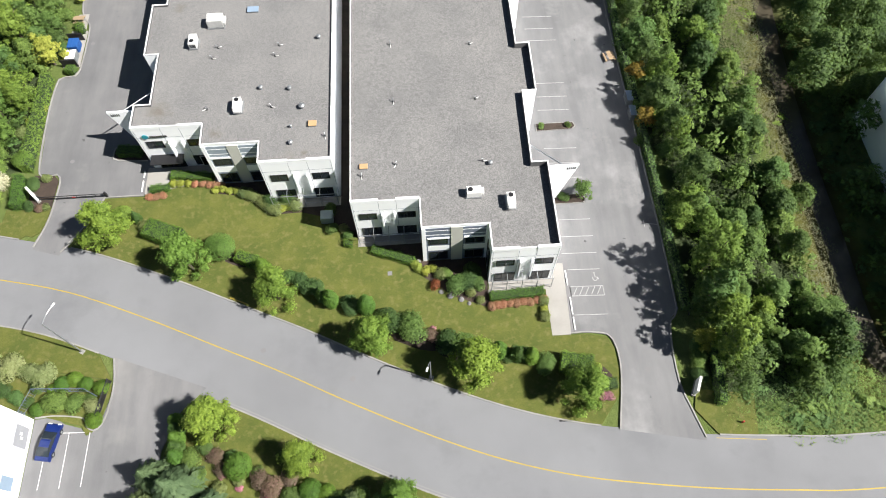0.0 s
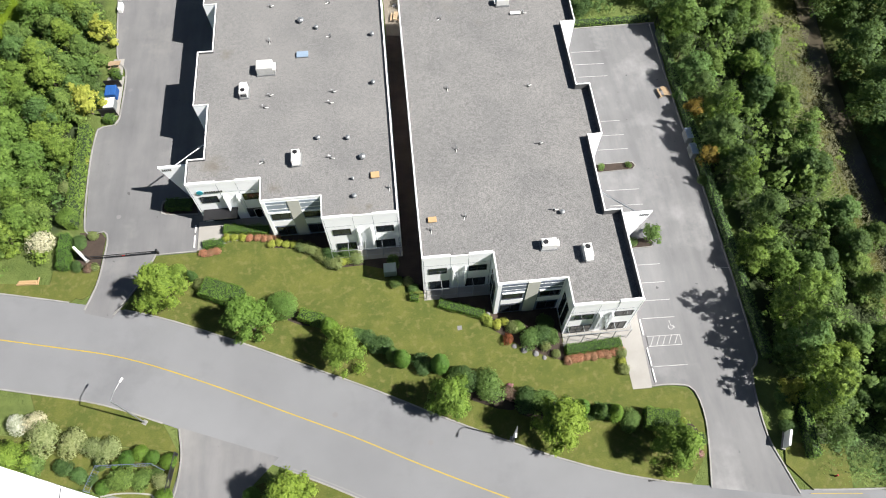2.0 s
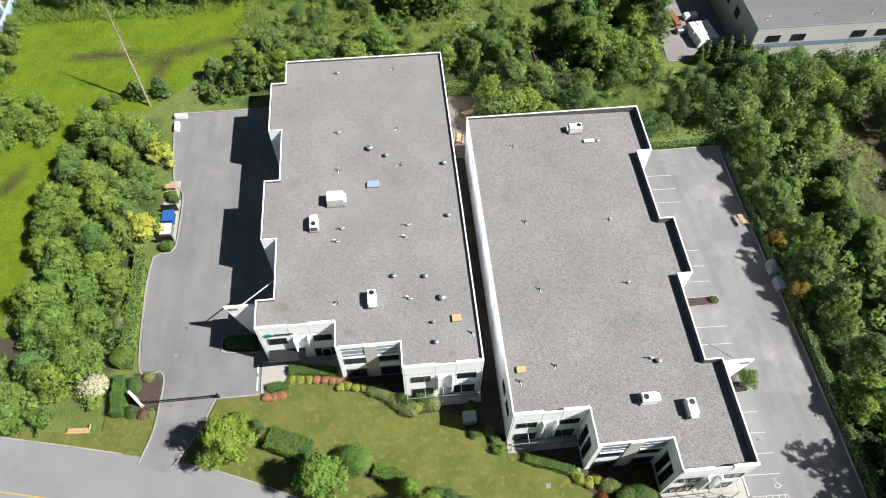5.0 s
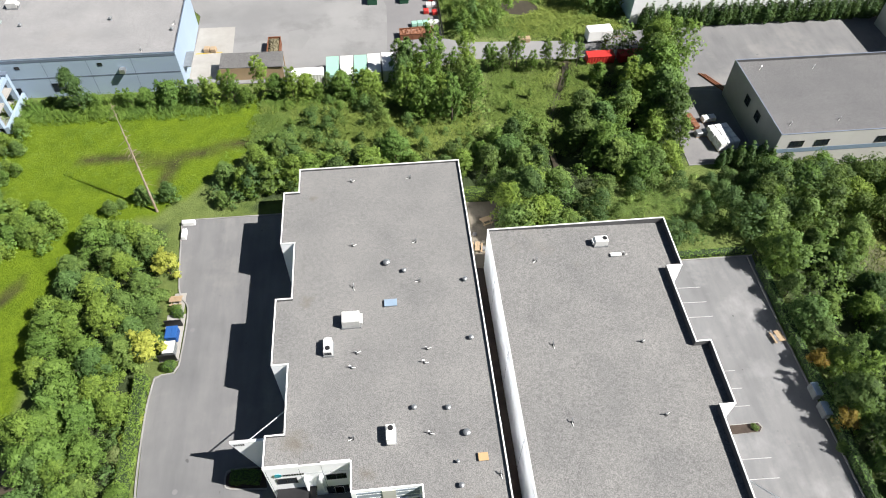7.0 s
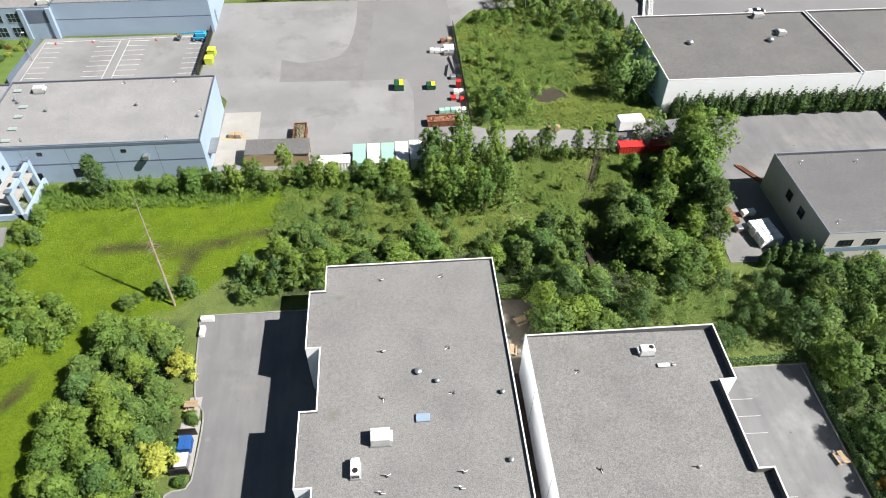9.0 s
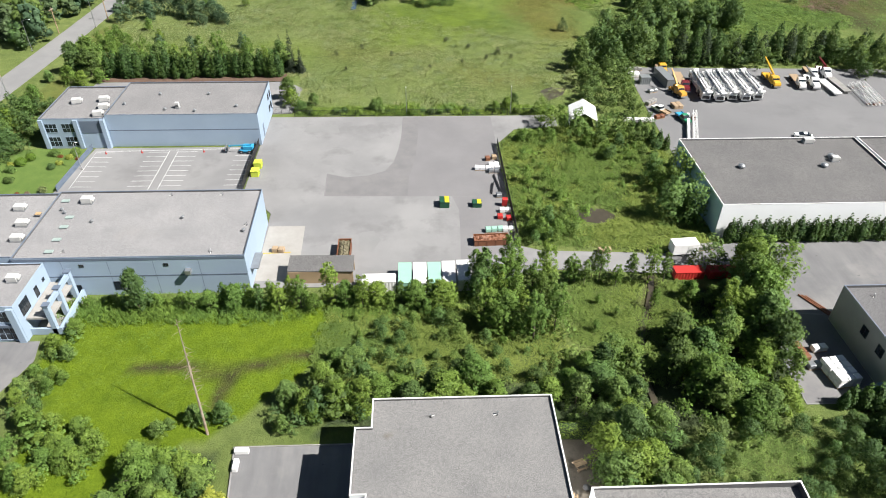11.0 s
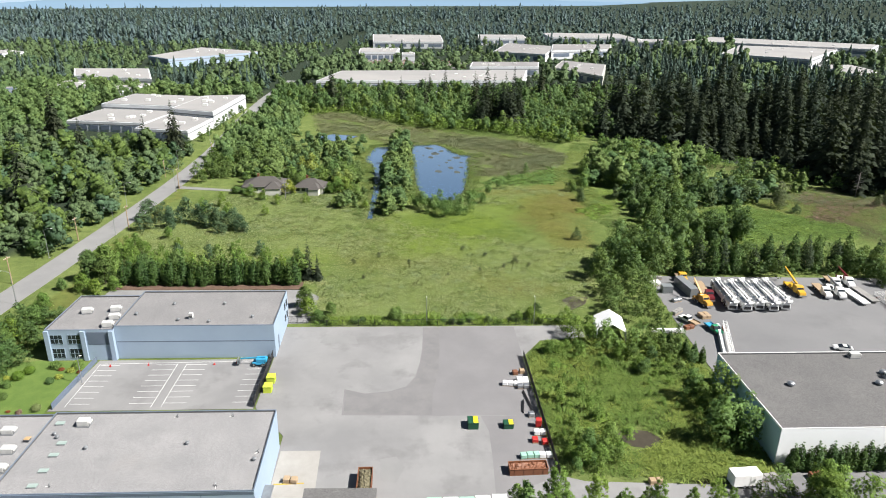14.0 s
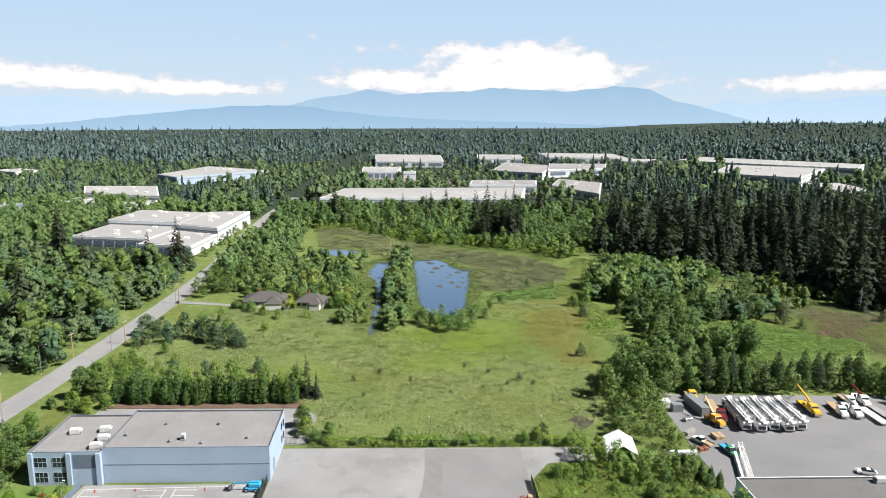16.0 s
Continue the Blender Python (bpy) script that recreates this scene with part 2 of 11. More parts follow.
M["stucco"] = surface("grey_beige_stucco", (0.56, 0.55, 0.525), (0.51, 0.50, 0.478), 0.3, 6.0, 0.8, 0.08, grain=0.1)
M["blue"] = surface("pale_blue_wall_paint", (0.30, 0.38, 0.475), (0.275, 0.35, 0.445), 0.12, 4.0, 0.7, 0.05, grain=0.08)
M["bluedark"] = surface("slate_blue_band", (0.125, 0.155, 0.205), (0.105, 0.137, 0.185), 0.3, 4.0, 0.7, 0.05, grain=0.08)
M["glass"] = glass("window_glass")
M["metal"] = plain("white_metal", (0.72, 0.72, 0.70), 0.4, 0.0, 0.1)
M["unitgrey"] = plain("weathered_grey_metal", (0.5, 0.5, 0.49), 0.5, 0.0, 0.2)
M["panelgrey"] = plain("grey_sign_panel", (0.314, 0.3218, 0.3454), 0.5, 0.0, 0.1)
M["steel"] = plain("galvanised_steel", (0.3768, 0.3925, 0.4082), 0.4, 0.7, 0.15)
M["black"] = plain("black_metal", (0.02, 0.02, 0.022), 0.5, 0.2, 0.2)
M["yellow"] = surface("yellow_line_paint", (0.4082, 0.2983, 0.0393), (0.3454, 0.2591, 0.0471), 0.5, 6.0, 0.7, 0.0, grain=0.25)
M["line"] = surface("white_line_paint", (0.40, 0.40, 0.395), (0.27, 0.27, 0.268), 0.6, 5.0, 0.7, 0.0, grain=0.4)
M["stall"] = surface("stall_line_paint", (0.66, 0.66, 0.65), (0.45, 0.45, 0.445), 0.6, 5.0, 0.7, 0.0, grain=0.3)
M["lawn"] = surface("mown_lawn", (0.063, 0.083, 0.0105), (0.105, 0.113, 0.019), 0.3, 9.0, 0.95, 0.6, stain=(0.124, 0.118, 0.034), stain_scale=1.3, grain=0.9)
M["lawn_fresh"] = surface("fresh_mown_lawn", (0.0707, 0.1256, 0.0188), (0.1021, 0.157, 0.0283), 0.3, 7.0, 0.95, 0.6, grain=0.7)
M["redbark"] = surface("red_bark_mulch", (0.085, 0.05, 0.034), (0.125, 0.078, 0.054), 0.5, 6.0, 0.95, 0.4, grain=0.5)
M["soil"] = surface("bark_mulch", (0.033, 0.0236, 0.0173), (0.0589, 0.0408, 0.0314), 0.6, 6.0, 0.95, 0.5, grain=0.6)
M["bark"] = surface("tree_bark", (0.0864, 0.0667, 0.0471), (0.1335, 0.1099, 0.0864), 1.2, 14.0, 0.95, 0.6, grain=0.5)
M["leaf"] = leaf_material("broad_leaves", (0.0345, 0.0739, 0.0213), (0.1846, 0.2871, 0.0902), 0.42, None, 12.0, 0.44)
M["leaf_bright"] = leaf_material("bright_leaves", (0.048, 0.094, 0.019), (0.21, 0.318, 0.073), 0.43, None, 12.0, 0.44)
M["streetleaf"] = leaf_material("young_tree_leaves", (0.054, 0.104, 0.018), (0.235, 0.345, 0.066), 0.43, None, 11.0, 0.45)
M["boxleaf"] = leaf_material("box_leaves", (0.046, 0.098, 0.016), (0.125, 0.225, 0.038), 0.3, None, 10.0, 0.34)
M["leaf_dark"] = leaf_material("dark_leaves", (0.0221, 0.0514, 0.0184), (0.1284, 0.2019, 0.0661), 0.4, None, 12.0, 0.43)
M["needle"] = leaf_material("conifer_needles", (0.0094, 0.022, 0.0094), (0.0353, 0.0628, 0.022), 0.1, (1.15, 1.05, 0.85))
M["cedar"] = leaf_material("cedar_sprays", (0.0196, 0.0487, 0.0126), (0.0667, 0.1256, 0.0275), 0.15, None, 10.0, 0.38)
M["yellowleaf"] = leaf_material("yellow_green_leaves", (0.16, 0.19, 0.025), (0.42, 0.44, 0.1), 0.4, (1.08, 1.06, 0.85), 10.0, 0.42)
M["reed"] = leaf_material("reeds_and_tall_grass", (0.1099, 0.1413, 0.0471), (0.2276, 0.263, 0.106), 0.35, (1.12, 1.05, 0.9), 0)
# Blue base colour stands in for sky mirrored on the ponds.
M["water"] = glass("sky_tinted_water", (0.03, 0.055, 0.095), 0.05)
M["mudwater"] = glass("muddy_water", (0.035, 0.03, 0.021), 0.3)
M["ground"] = ground_material()


# ---------------------------------------------------------------- mesh tools
def link(name, bm, material, parent=None, label="", smooth=False):
    me = bpy.data.meshes.new(name)
    bm.to_mesh(me)
    bm.free()
    for mt in (material if isinstance(material, (list, tuple)) else [material]):
        me.materials.append(mt)
    if smooth:
        me.shade_smooth()
    ob = new(name, me)
    if parent:
        ob.parent = parent
    if label:
        tagged(ob, label)
    return ob


def part(name, bm, material, parent, label=""):
    return link(name, bm, material, parent, label)


def box(bm, x0, y0, z0, x1, y1, z1, bevel=0.0):
    vs = [bm.verts.new(p) for p in ((x0, y0, z0), (x1, y0, z0), (x1, y1, z0), (x0, y1, z0), (x0, y0, z1), (x1, y0, z1), (x1, y1, z1), (x0, y1, z1))]
    fs = [bm.faces.new([vs[i] for i in f]) for f in ((3, 2, 1, 0), (4, 5, 6, 7), (0, 1, 5, 4), (1, 2, 6, 5), (2, 3, 7, 6), (3, 0, 4, 7))]
    if bevel:
        es = list({e for f in fs for e in f.edges})
        bmesh.ops.bevel(bm, geom=es, offset=bevel, segments=1, affect="EDGES")
    return bm


def boxes(*specs, bevel=0.0):
    bm = bmesh.new()
    for s in specs:
        box(bm, *s, bevel=bevel)
    return bm


def prism(pts, z0, z1, bm=None):
    bm = bm or bmesh.new()
    lo = [bm.verts.new((x, y, z0)) for x, y in pts]
    hi = [bm.verts.new((x, y, z1)) for x, y in pts]
    n = len(pts)
    top = bm.faces.new(hi)
    bm.faces.new(lo[::-1])
    for i in range(n):
        bm.faces.new((lo[i], lo[(i + 1) % n], hi[(i + 1) % n], hi[i]))
    bmesh.ops.recalc_face_normals(bm, faces=bm.faces)
    return bm


def tube(bm, a, b, r0, r1=None, sides=8, caps=True):
    """A round bar from a to b."""
    a, b = Vector(a), Vector(b)
    r1 = r0 if r1 is None else r1
    d = (b - a).normalized()
    u = d.orthogonal().normalized()
    v = d.cross(u)
    rings = []
    for c, r in ((a, r0), (b, r1)):
        rings.append([bm.verts.new(c + (u * math.cos(2 * math.pi * i / sides) + v * math.sin(2 * math.pi * i / sides)) * r) for i in range(sides)])
    for i in range(sides):
        j = (i + 1) % sides
        bm.faces.new((rings[0][i], rings[0][j], rings[1][j], rings[1][i]))
    if caps:
        bm.faces.new(rings[0][::-1])
        bm.faces.new(rings[1])
    return bm


def ribbon(line, left, right, z, bm=None, closed_sides=0.0):
    """A strip along a line of points, from left to right metres off it, with sides that go down."""
    bm = bm or bmesh.new()
    pts = [Vector((x, y)) for x, y in line]
    rows = []
    for i, p in enumerate(pts):
        d = (pts[min(i + 1, len(pts) - 1)] - pts[max(i - 1, 0)]).normalized()
        nrm = Vector((-d.y, d.x))
        a, b = p + nrm * left, p + nrm * right
        row = [bm.verts.new((a.x, a.y, z)), bm.verts.new((b.x, b.y, z))]
        if closed_sides:
            row = [bm.verts.new((a.x, a.y, z - closed_sides))] + row + [bm.verts.new((b.x, b.y, z - closed_sides))]
        rows.append(row)
    for r, s in zip(rows, rows[1:]):
        for k in range(len(r) - 1):
            bm.faces.new((r[k], r[k + 1], s[k + 1], s[k]))
    bmesh.ops.recalc_face_normals(bm, faces=bm.faces)
    return bm


def smooth_line(pts, step=2.0):
    """A curve through the points (Catmull-Rom)."""
    out = []
    p = [Vector(q) for q in pts]
    for i in range(len(p) - 1):
        a, b, c, d = p[max(i - 1, 0)], p[i], p[i + 1], p[min(i + 2, len(p) - 1)]
        n = max(1, int((c - b).length / step))
        for k in range(n):
            t = k / n
            out.append(tuple(0.5 * ((2 * b) + (c - a) * t + (2 * a - 5 * b + 4 * c - d) * t * t + (3 * b - a - 3 * c + d) * t ** 3)))
    out.append(tuple(p[-1]))
    return out


def offset_line(line, off):
    pts = [Vector((x, y)) for x, y in line]
    out = []
    for i, p in enumerate(pts):
        d = (pts[min(i + 1, len(pts) - 1)] - pts[max(i - 1, 0)]).normalized()
        out.append((p.x - d.y * off, p.y + d.x * off))
    return out


def fast_mesh(name, verts, quads, material):
    """A mesh from arrays of corners and four-cornered faces."""
    me = bpy.data.meshes.new(name)
    verts = np.asarray(verts, dtype=np.float32)
    soft = verts[:, 3:6] if verts.shape[1] > 3 else None
    verts = np.ascontiguousarray(verts[:, :3])
    quads = np.asarray(quads, dtype=np.int32)
    me.vertices.add(len(verts))
    me.vertices.foreach_set("co", verts.ravel())
    me.loops.add(quads.size)
    me.loops.foreach_set("vertex_index", quads.ravel())
    me.polygons.add(len(quads))
    me.polygons.foreach_set("loop_start", np.arange(0, quads.size, quads.shape[1], dtype=np.int32))
    me.update(calc_edges=True)
    me.materials.append(material)
    if soft is not None:
        # foliage is lit as the rounded mass that it forms
        me.attributes.new("custom_normal", "FLOAT_VECTOR", "POINT").data.foreach_set("vector", np.ascontiguousarray(soft).ravel())
    return me


def inside(px, py, poly):
    px, py = np.asarray(px), np.asarray(py)
    res = np.zeros(px.shape, bool)
    n = len(poly)
    for i in range(n):
        x0, y0 = poly[i]
        x1, y1 = poly[(i + 1) % n]
        c = ((y0 > py) != (y1 > py)) & (px < (x1 - x0) * (py - y0) / ((y1 - y0) or 1e-9) + x0)
        res ^= c
    return res


def scatter(poly, gap, rng, jitter=0.45):
    """Uneven points inside an outline, about gap metres apart."""
    xs, ys = [p[0] for p in poly], [p[1] for p in poly]
    gx, gy = np.meshgrid(np.arange(min(xs), max(xs), gap), np.arange(min(ys), max(ys), gap))
    gx = gx + (np.arange(gx.shape[0])[:, None] % 2) * gap * 0.5
    px = (gx + rng.uniform(-jitter, jitter, gx.shape) * gap).ravel()
    py = (gy + rng.uniform(-jitter, jitter, gy.shape) * gap).ravel()
    ok = inside(px, py, poly)
    return np.stack([px[ok], py[ok]], 1)


# ---------------------------------------------------------------- plants
def unit(v):
    return v / (np.linalg.norm(v, axis=1)[:, None] + 1e-9)


def leaves_on(lobes, n, size, rng, lift=0.3, shell=(0.65, 1.15), droop=0.0, long=1.0, soft=0.9):
    """n small folded leaf clumps spread over ellipsoid lobes (x, y, z, rx, ry, rz)."""
    lobes = np.asarray(lobes, float)
    area = lobes[:, 3] * lobes[:, 4] + lobes[:, 4] * lobes[:, 5]
    k = rng.choice(len(lobes), n, p=area / area.sum())
    d = rng.normal(size=(n, 3))
    d[:, 2] += 0.25
    d = unit(d)
    r = rng.uniform(shell[0], shell[1], n)
    c = lobes[k, :3] + d * lobes[k, 3:6] * r[:, None]
    nrm = unit(0.8 * d + rng.normal(scale=0.58, size=(n, 3)) + np.array([0.2, -0.08, lift + 0.2]))
    heart = lobes[:, :3].mean(0) - np.array([0, 0, lobes[:, 5].mean() * 0.5])
    crown = unit((c - heart) / (np.ptp(lobes[:, :3] + lobes[:, 3:6], 0) + 0.1))
    out = unit(0.3 * d + 0.42 * crown + 1.15 * soft * nrm + np.array([0.08, -0.04, 0.2]))
    return leaf_quads(c, nrm, size * rng.uniform(0.6, 1.35, n), rng, droop, long, out)


def leaf_quads(c, nrm, s, rng, droop=0.0, long=1.0, out=None, along=None):
    n = len(c)
    t = np.cross(nrm, rng.normal(size=(n, 3))) if along is None else along
    t = unit(t)
    b = np.cross(nrm, t)
    s = s[:, None]
    v = np.empty((n, 4, 6))
    v[:, 0, :3] = c - t * s * 0.6 * long
    v[:, 1, :3] = c - b * s * 0.42 + nrm * s * 0.16
    v[:, 2, :3] = c + t * s * 0.6 * long - np.array([0, 0, 1.0]) * s * droop
    v[:, 3, :3] = c + b * s * 0.42 + nrm * s * 0.16
    v[:, :, 3:] = (nrm if out is None else out)[:, None, :]
    order = np.arange(n * 4).reshape(n, 4)
    # the outer face looks outwards
    q = v[:, :, :3]
    face = np.cross(q[:, 2] - q[:, 0], q[:, 3] - q[:, 1])
    back = (face * v[:, 0, 3:]).sum(1) < 0
    order[back] = order[back][:, ::-1]
    v = v.reshape(-1, 6)
    return v[order.ravel()], np.arange(n * 4).reshape(n, 4)


def merge(lots):
    vs, fs, k = [], [], 0
    for v, f in lots:
        vs.append(v)
        fs.append(f + k)
        k += len(v)
    return np.concatenate(vs), np.concatenate(fs)


def broad_lobes(rng, height, radius, count, base=0.25, flat=0.8):
    """Lobes of an uneven round crown."""
    out = []
    mid = height * (base + 1) / 2
    half = height * (1 - base) / 2
    for i in range(count):
        a = rng.uniform(0, 2 * math.pi)
        h = rng.uniform(-0.85, 0.8)
        reach = radius * (1 - abs(h) ** 2.2 * 0.75) * rng.uniform(0.45, 0.75)
        r = radius * rng.uniform(0.34, 0.52)
        out.append((math.cos(a) * reach, math.sin(a) * reach, mid + h * half * 0.85, r, r, r * flat))
    out.append((0, 0, mid, radius * 0.6, radius * 0.6, half * 0.8))
    out.append((0, 0, height - radius * 0.35, radius * 0.4, radius * 0.4, radius * 0.4))
    return out


def trunk_mesh(height, r, limbs, rng, reach):
    bm = bmesh.new()
    top = height * 0.75
    p = Vector((0, 0, -0.3))
    for i in range(4):
        q = Vector((rng.uniform(-0.15, 0.15), rng.uniform(-0.15, 0.15), top * (i + 1) / 4))
        tube(bm, p, q, r * (1 - i * 0.2), r * (0.8 - i * 0.2), 7)
        p = q
    for i in range(limbs):
        a = i * 2.4 + rng.uniform(-0.4, 0.4)
        z = height * rng.uniform(0.22, 0.6)
        tube(bm, (0, 0, z), (math.cos(a) * reach * 0.7, math.sin(a) * reach * 0.7, z + height * 0.2), r * 0.4, r * 0.12, 5)
    return bm


def tree(kind, seed, height, radius, leaves, size, leaf_mat, label, category="tree", name="tree", lobes=None, trunk=0.16, base=0.22, droop=0.0, flat=0.8):
    rng = np.random.default_rng(seed)
    top = new(name)
    tagged(top, label, category)
    lob = lobes or broad_lobes(rng, height, radius, 12 if kind == "broad" else 9, base, flat)
    v, f = leaves_on(lob, leaves, size, rng, shell=(0.45, 1.3), droop=droop)
    inner = leaves_on([(*l[:3], l[3] * 0.6, l[4] * 0.6, l[5] * 0.6) for l in lob], leaves // 6, size * 1.9, rng)
    v, f = merge([(v, f), inner])
    crown = new("crown", fast_mesh("crown", v, f, leaf_mat))
    crown.parent = top
    t = part("trunk", trunk_mesh(height, trunk, 5, rng, radius), M["bark"], top)
    return top


def conifer_leaves(rng, height, radius, tiers, per, size, sprays=((0.38, 0.5), (0.8, 0.42))):
    """Drooping boughs round a stem, whorl above whorl, longer and shorter ones mixed."""
    c, nrm, s, al, out = [], [], [], [], []
    for i in range(tiers):
        h = i / tiers
        rr = radius * (1 - h) ** 0.9 * rng.uniform(0.7, 1.12) + 0.12 * radius * (1 - h) + 0.1
        n = max(4, int(per * (1 - h * 0.55)))
        a = rng.uniform(0, 6.28) + np.arange(n) * 6.283 / n + rng.normal(scale=0.25, size=n)
        ln = rr * rng.uniform(0.55, 1.1, n)
        z = height * (0.07 + 0.93 * h) + rng.normal(scale=0.35 * height / tiers, size=n)
        for reach, wide in sprays:
            b = a + rng.normal(scale=0.22, size=n)
            d = np.stack([np.cos(b), np.sin(b), np.full(n, -0.3)], 1) + rng.normal(scale=0.25, size=(n, 3))
            c.append(np.stack([np.cos(b) * ln * reach, np.sin(b) * ln * reach, z - ln * 0.3 * reach + rng.normal(scale=0.2 * height / tiers, size=n)], 1))
            m = np.stack([np.cos(b) * 0.4, np.sin(b) * 0.4, np.full(n, 0.8)], 1) + rng.normal(scale=0.42, size=(n, 3))
            nrm.append(unit(m))
            al.append(unit(d))
            out.append(unit(np.stack([np.cos(b), np.sin(b), np.full(n, 0.3)], 1) + 0.8 * m))
            s.append(ln * wide * rng.uniform(0.75, 1.2, n) + size * 0.2)
    return leaf_quads(np.concatenate(c), np.concatenate(nrm), np.concatenate(s), rng, 0.15, 1.2, np.concatenate(out), np.concatenate(al))


def conifer(seed, height, radius, tiers, per, size, leaf_mat, label, name="conifer", category="conifer tree"):
    rng = np.random.default_rng(seed)
    top = new(name)
    tagged(top, label, category)
    crown = new("crown", fast_mesh("crown", *conifer_leaves(rng, height, radius, tiers, per, size), leaf_mat))
    crown.parent = top
    bm = bmesh.new()
    tube(bm, (0, 0, -0.3), (0, 0, height * 0.96), height * 0.014, 0.03, 7)
    part("trunk", bm, M["bark"], top)
    return top


def at(x, y, z=0.0, turn=0.0, s=1.0, sz=None):
    return pose(x, y, z, 0, 0, turn) @ Matrix.Diagonal((s, s, sz or s, 1))


# ---------------------------------------------------------------- ground
MAIN = smooth_line([(-190, 45), (-140, 50), (-100, 49.5), (-80, 47.4), (-68, 44.9), (-57, 42.3), (-47.4, 39.8), (-37.1, 35.6), (-25.6, 30.2), (-18.2, 26.7), (-11.1, 23.0), (-4.2, 19.6), (2.4, 16.6),
                    (8.9, 14.1), (15.4, 12.2), (21.8, 10.9), (31.5, 9.5), (41.2, 8.6), (52.2, 8.1), (80, 9), (140, 14)])
WEST = smooth_line([(-150, 60), (-151, 150), (-149, 215), (-146.5, 250), (-143.5, 300), (-141.5, 360), (-142.5, 425), (-148, 500), (-152, 580), (-153, 660), (-150, 900), (-140, 1400)], 6.0)

PONDS = [
    [(-35.5, 437), (-35, 415), (-34.6, 392), (-33.4, 356), (-31, 334), (-27, 327), (-20, 325.5), (-15.4, 327), (-12, 346), (-9, 366), (-7, 382), (-6.2, 398), (-3.6, 411), (-9, 413), (-13, 419), (-17, 432), (-22, 440), (-29, 438)],
    [(-47.9, 432.8), (-55.6, 431), (-59, 413), (-59.8, 399), (-55, 390), (-53, 368), (-52.2, 345), (-52.4, 322), (-52.4, 303), (-50.4, 302.5), (-50.2, 322), (-49.6, 345), (-50.2, 370), (-50.4, 388), (-48.6, 402), (-47.2, 416)],
    [(-93, 460), (-87, 452), (-80, 448), (-73, 453), (-68, 463), (-76, 466), (-84, 469)],
]


def dist_line(x, y, line):
    best = np.full(x.shape, 1e9)
    for (x0, y0), (x1, y1) in zip(line, line[1:]):
        dx, dy = x1 - x0, y1 - y0
        t = np.clip(((x - x0) * dx + (y - y0) * dy) / (dx * dx + dy * dy), 0, 1)
        best = np.minimum(best, np.hypot(x - x0 - t * dx, y - y0 - t * dy))
    return best


CREEK = [(63, 100), (60.5, 86), (58.8, 70), (58.2, 60), (57.8, 50), (57.7, 42), (57.4, 34), (57.3, 28), (59, 22), (70, 17)]
NCREEK = [(8.2, 107), (7.8, 113), (8, 120), (10, 128), (15, 140), (18, 152), (20, 162)]
RILLS = [[(-75, 122.5), (-72, 121.9), (-64.4, 121), (-58, 121.4), (-53.5, 122.6), (-45.3, 124.6)], [(-58, 121.4), (-59.2, 118.3), (-60.4, 114.5)], [(-80.4, 92), (-78.6, 95)]]


def smoothstep(v):
    v = np.clip(v, 0, 1)
    return v * v * (3 - 2 * v)


def land(x, y):
    """The far country: it climbs gently to the east, with a hill beyond the warehouses."""
    x, y = np.asarray(x, float), np.asarray(y, float)
    return smoothstep((y - 650) / 900) * (0.0145 * x + 6.0) + 34 * smoothstep((x - 900) / 900) * smoothstep((y - 1500) / 900)


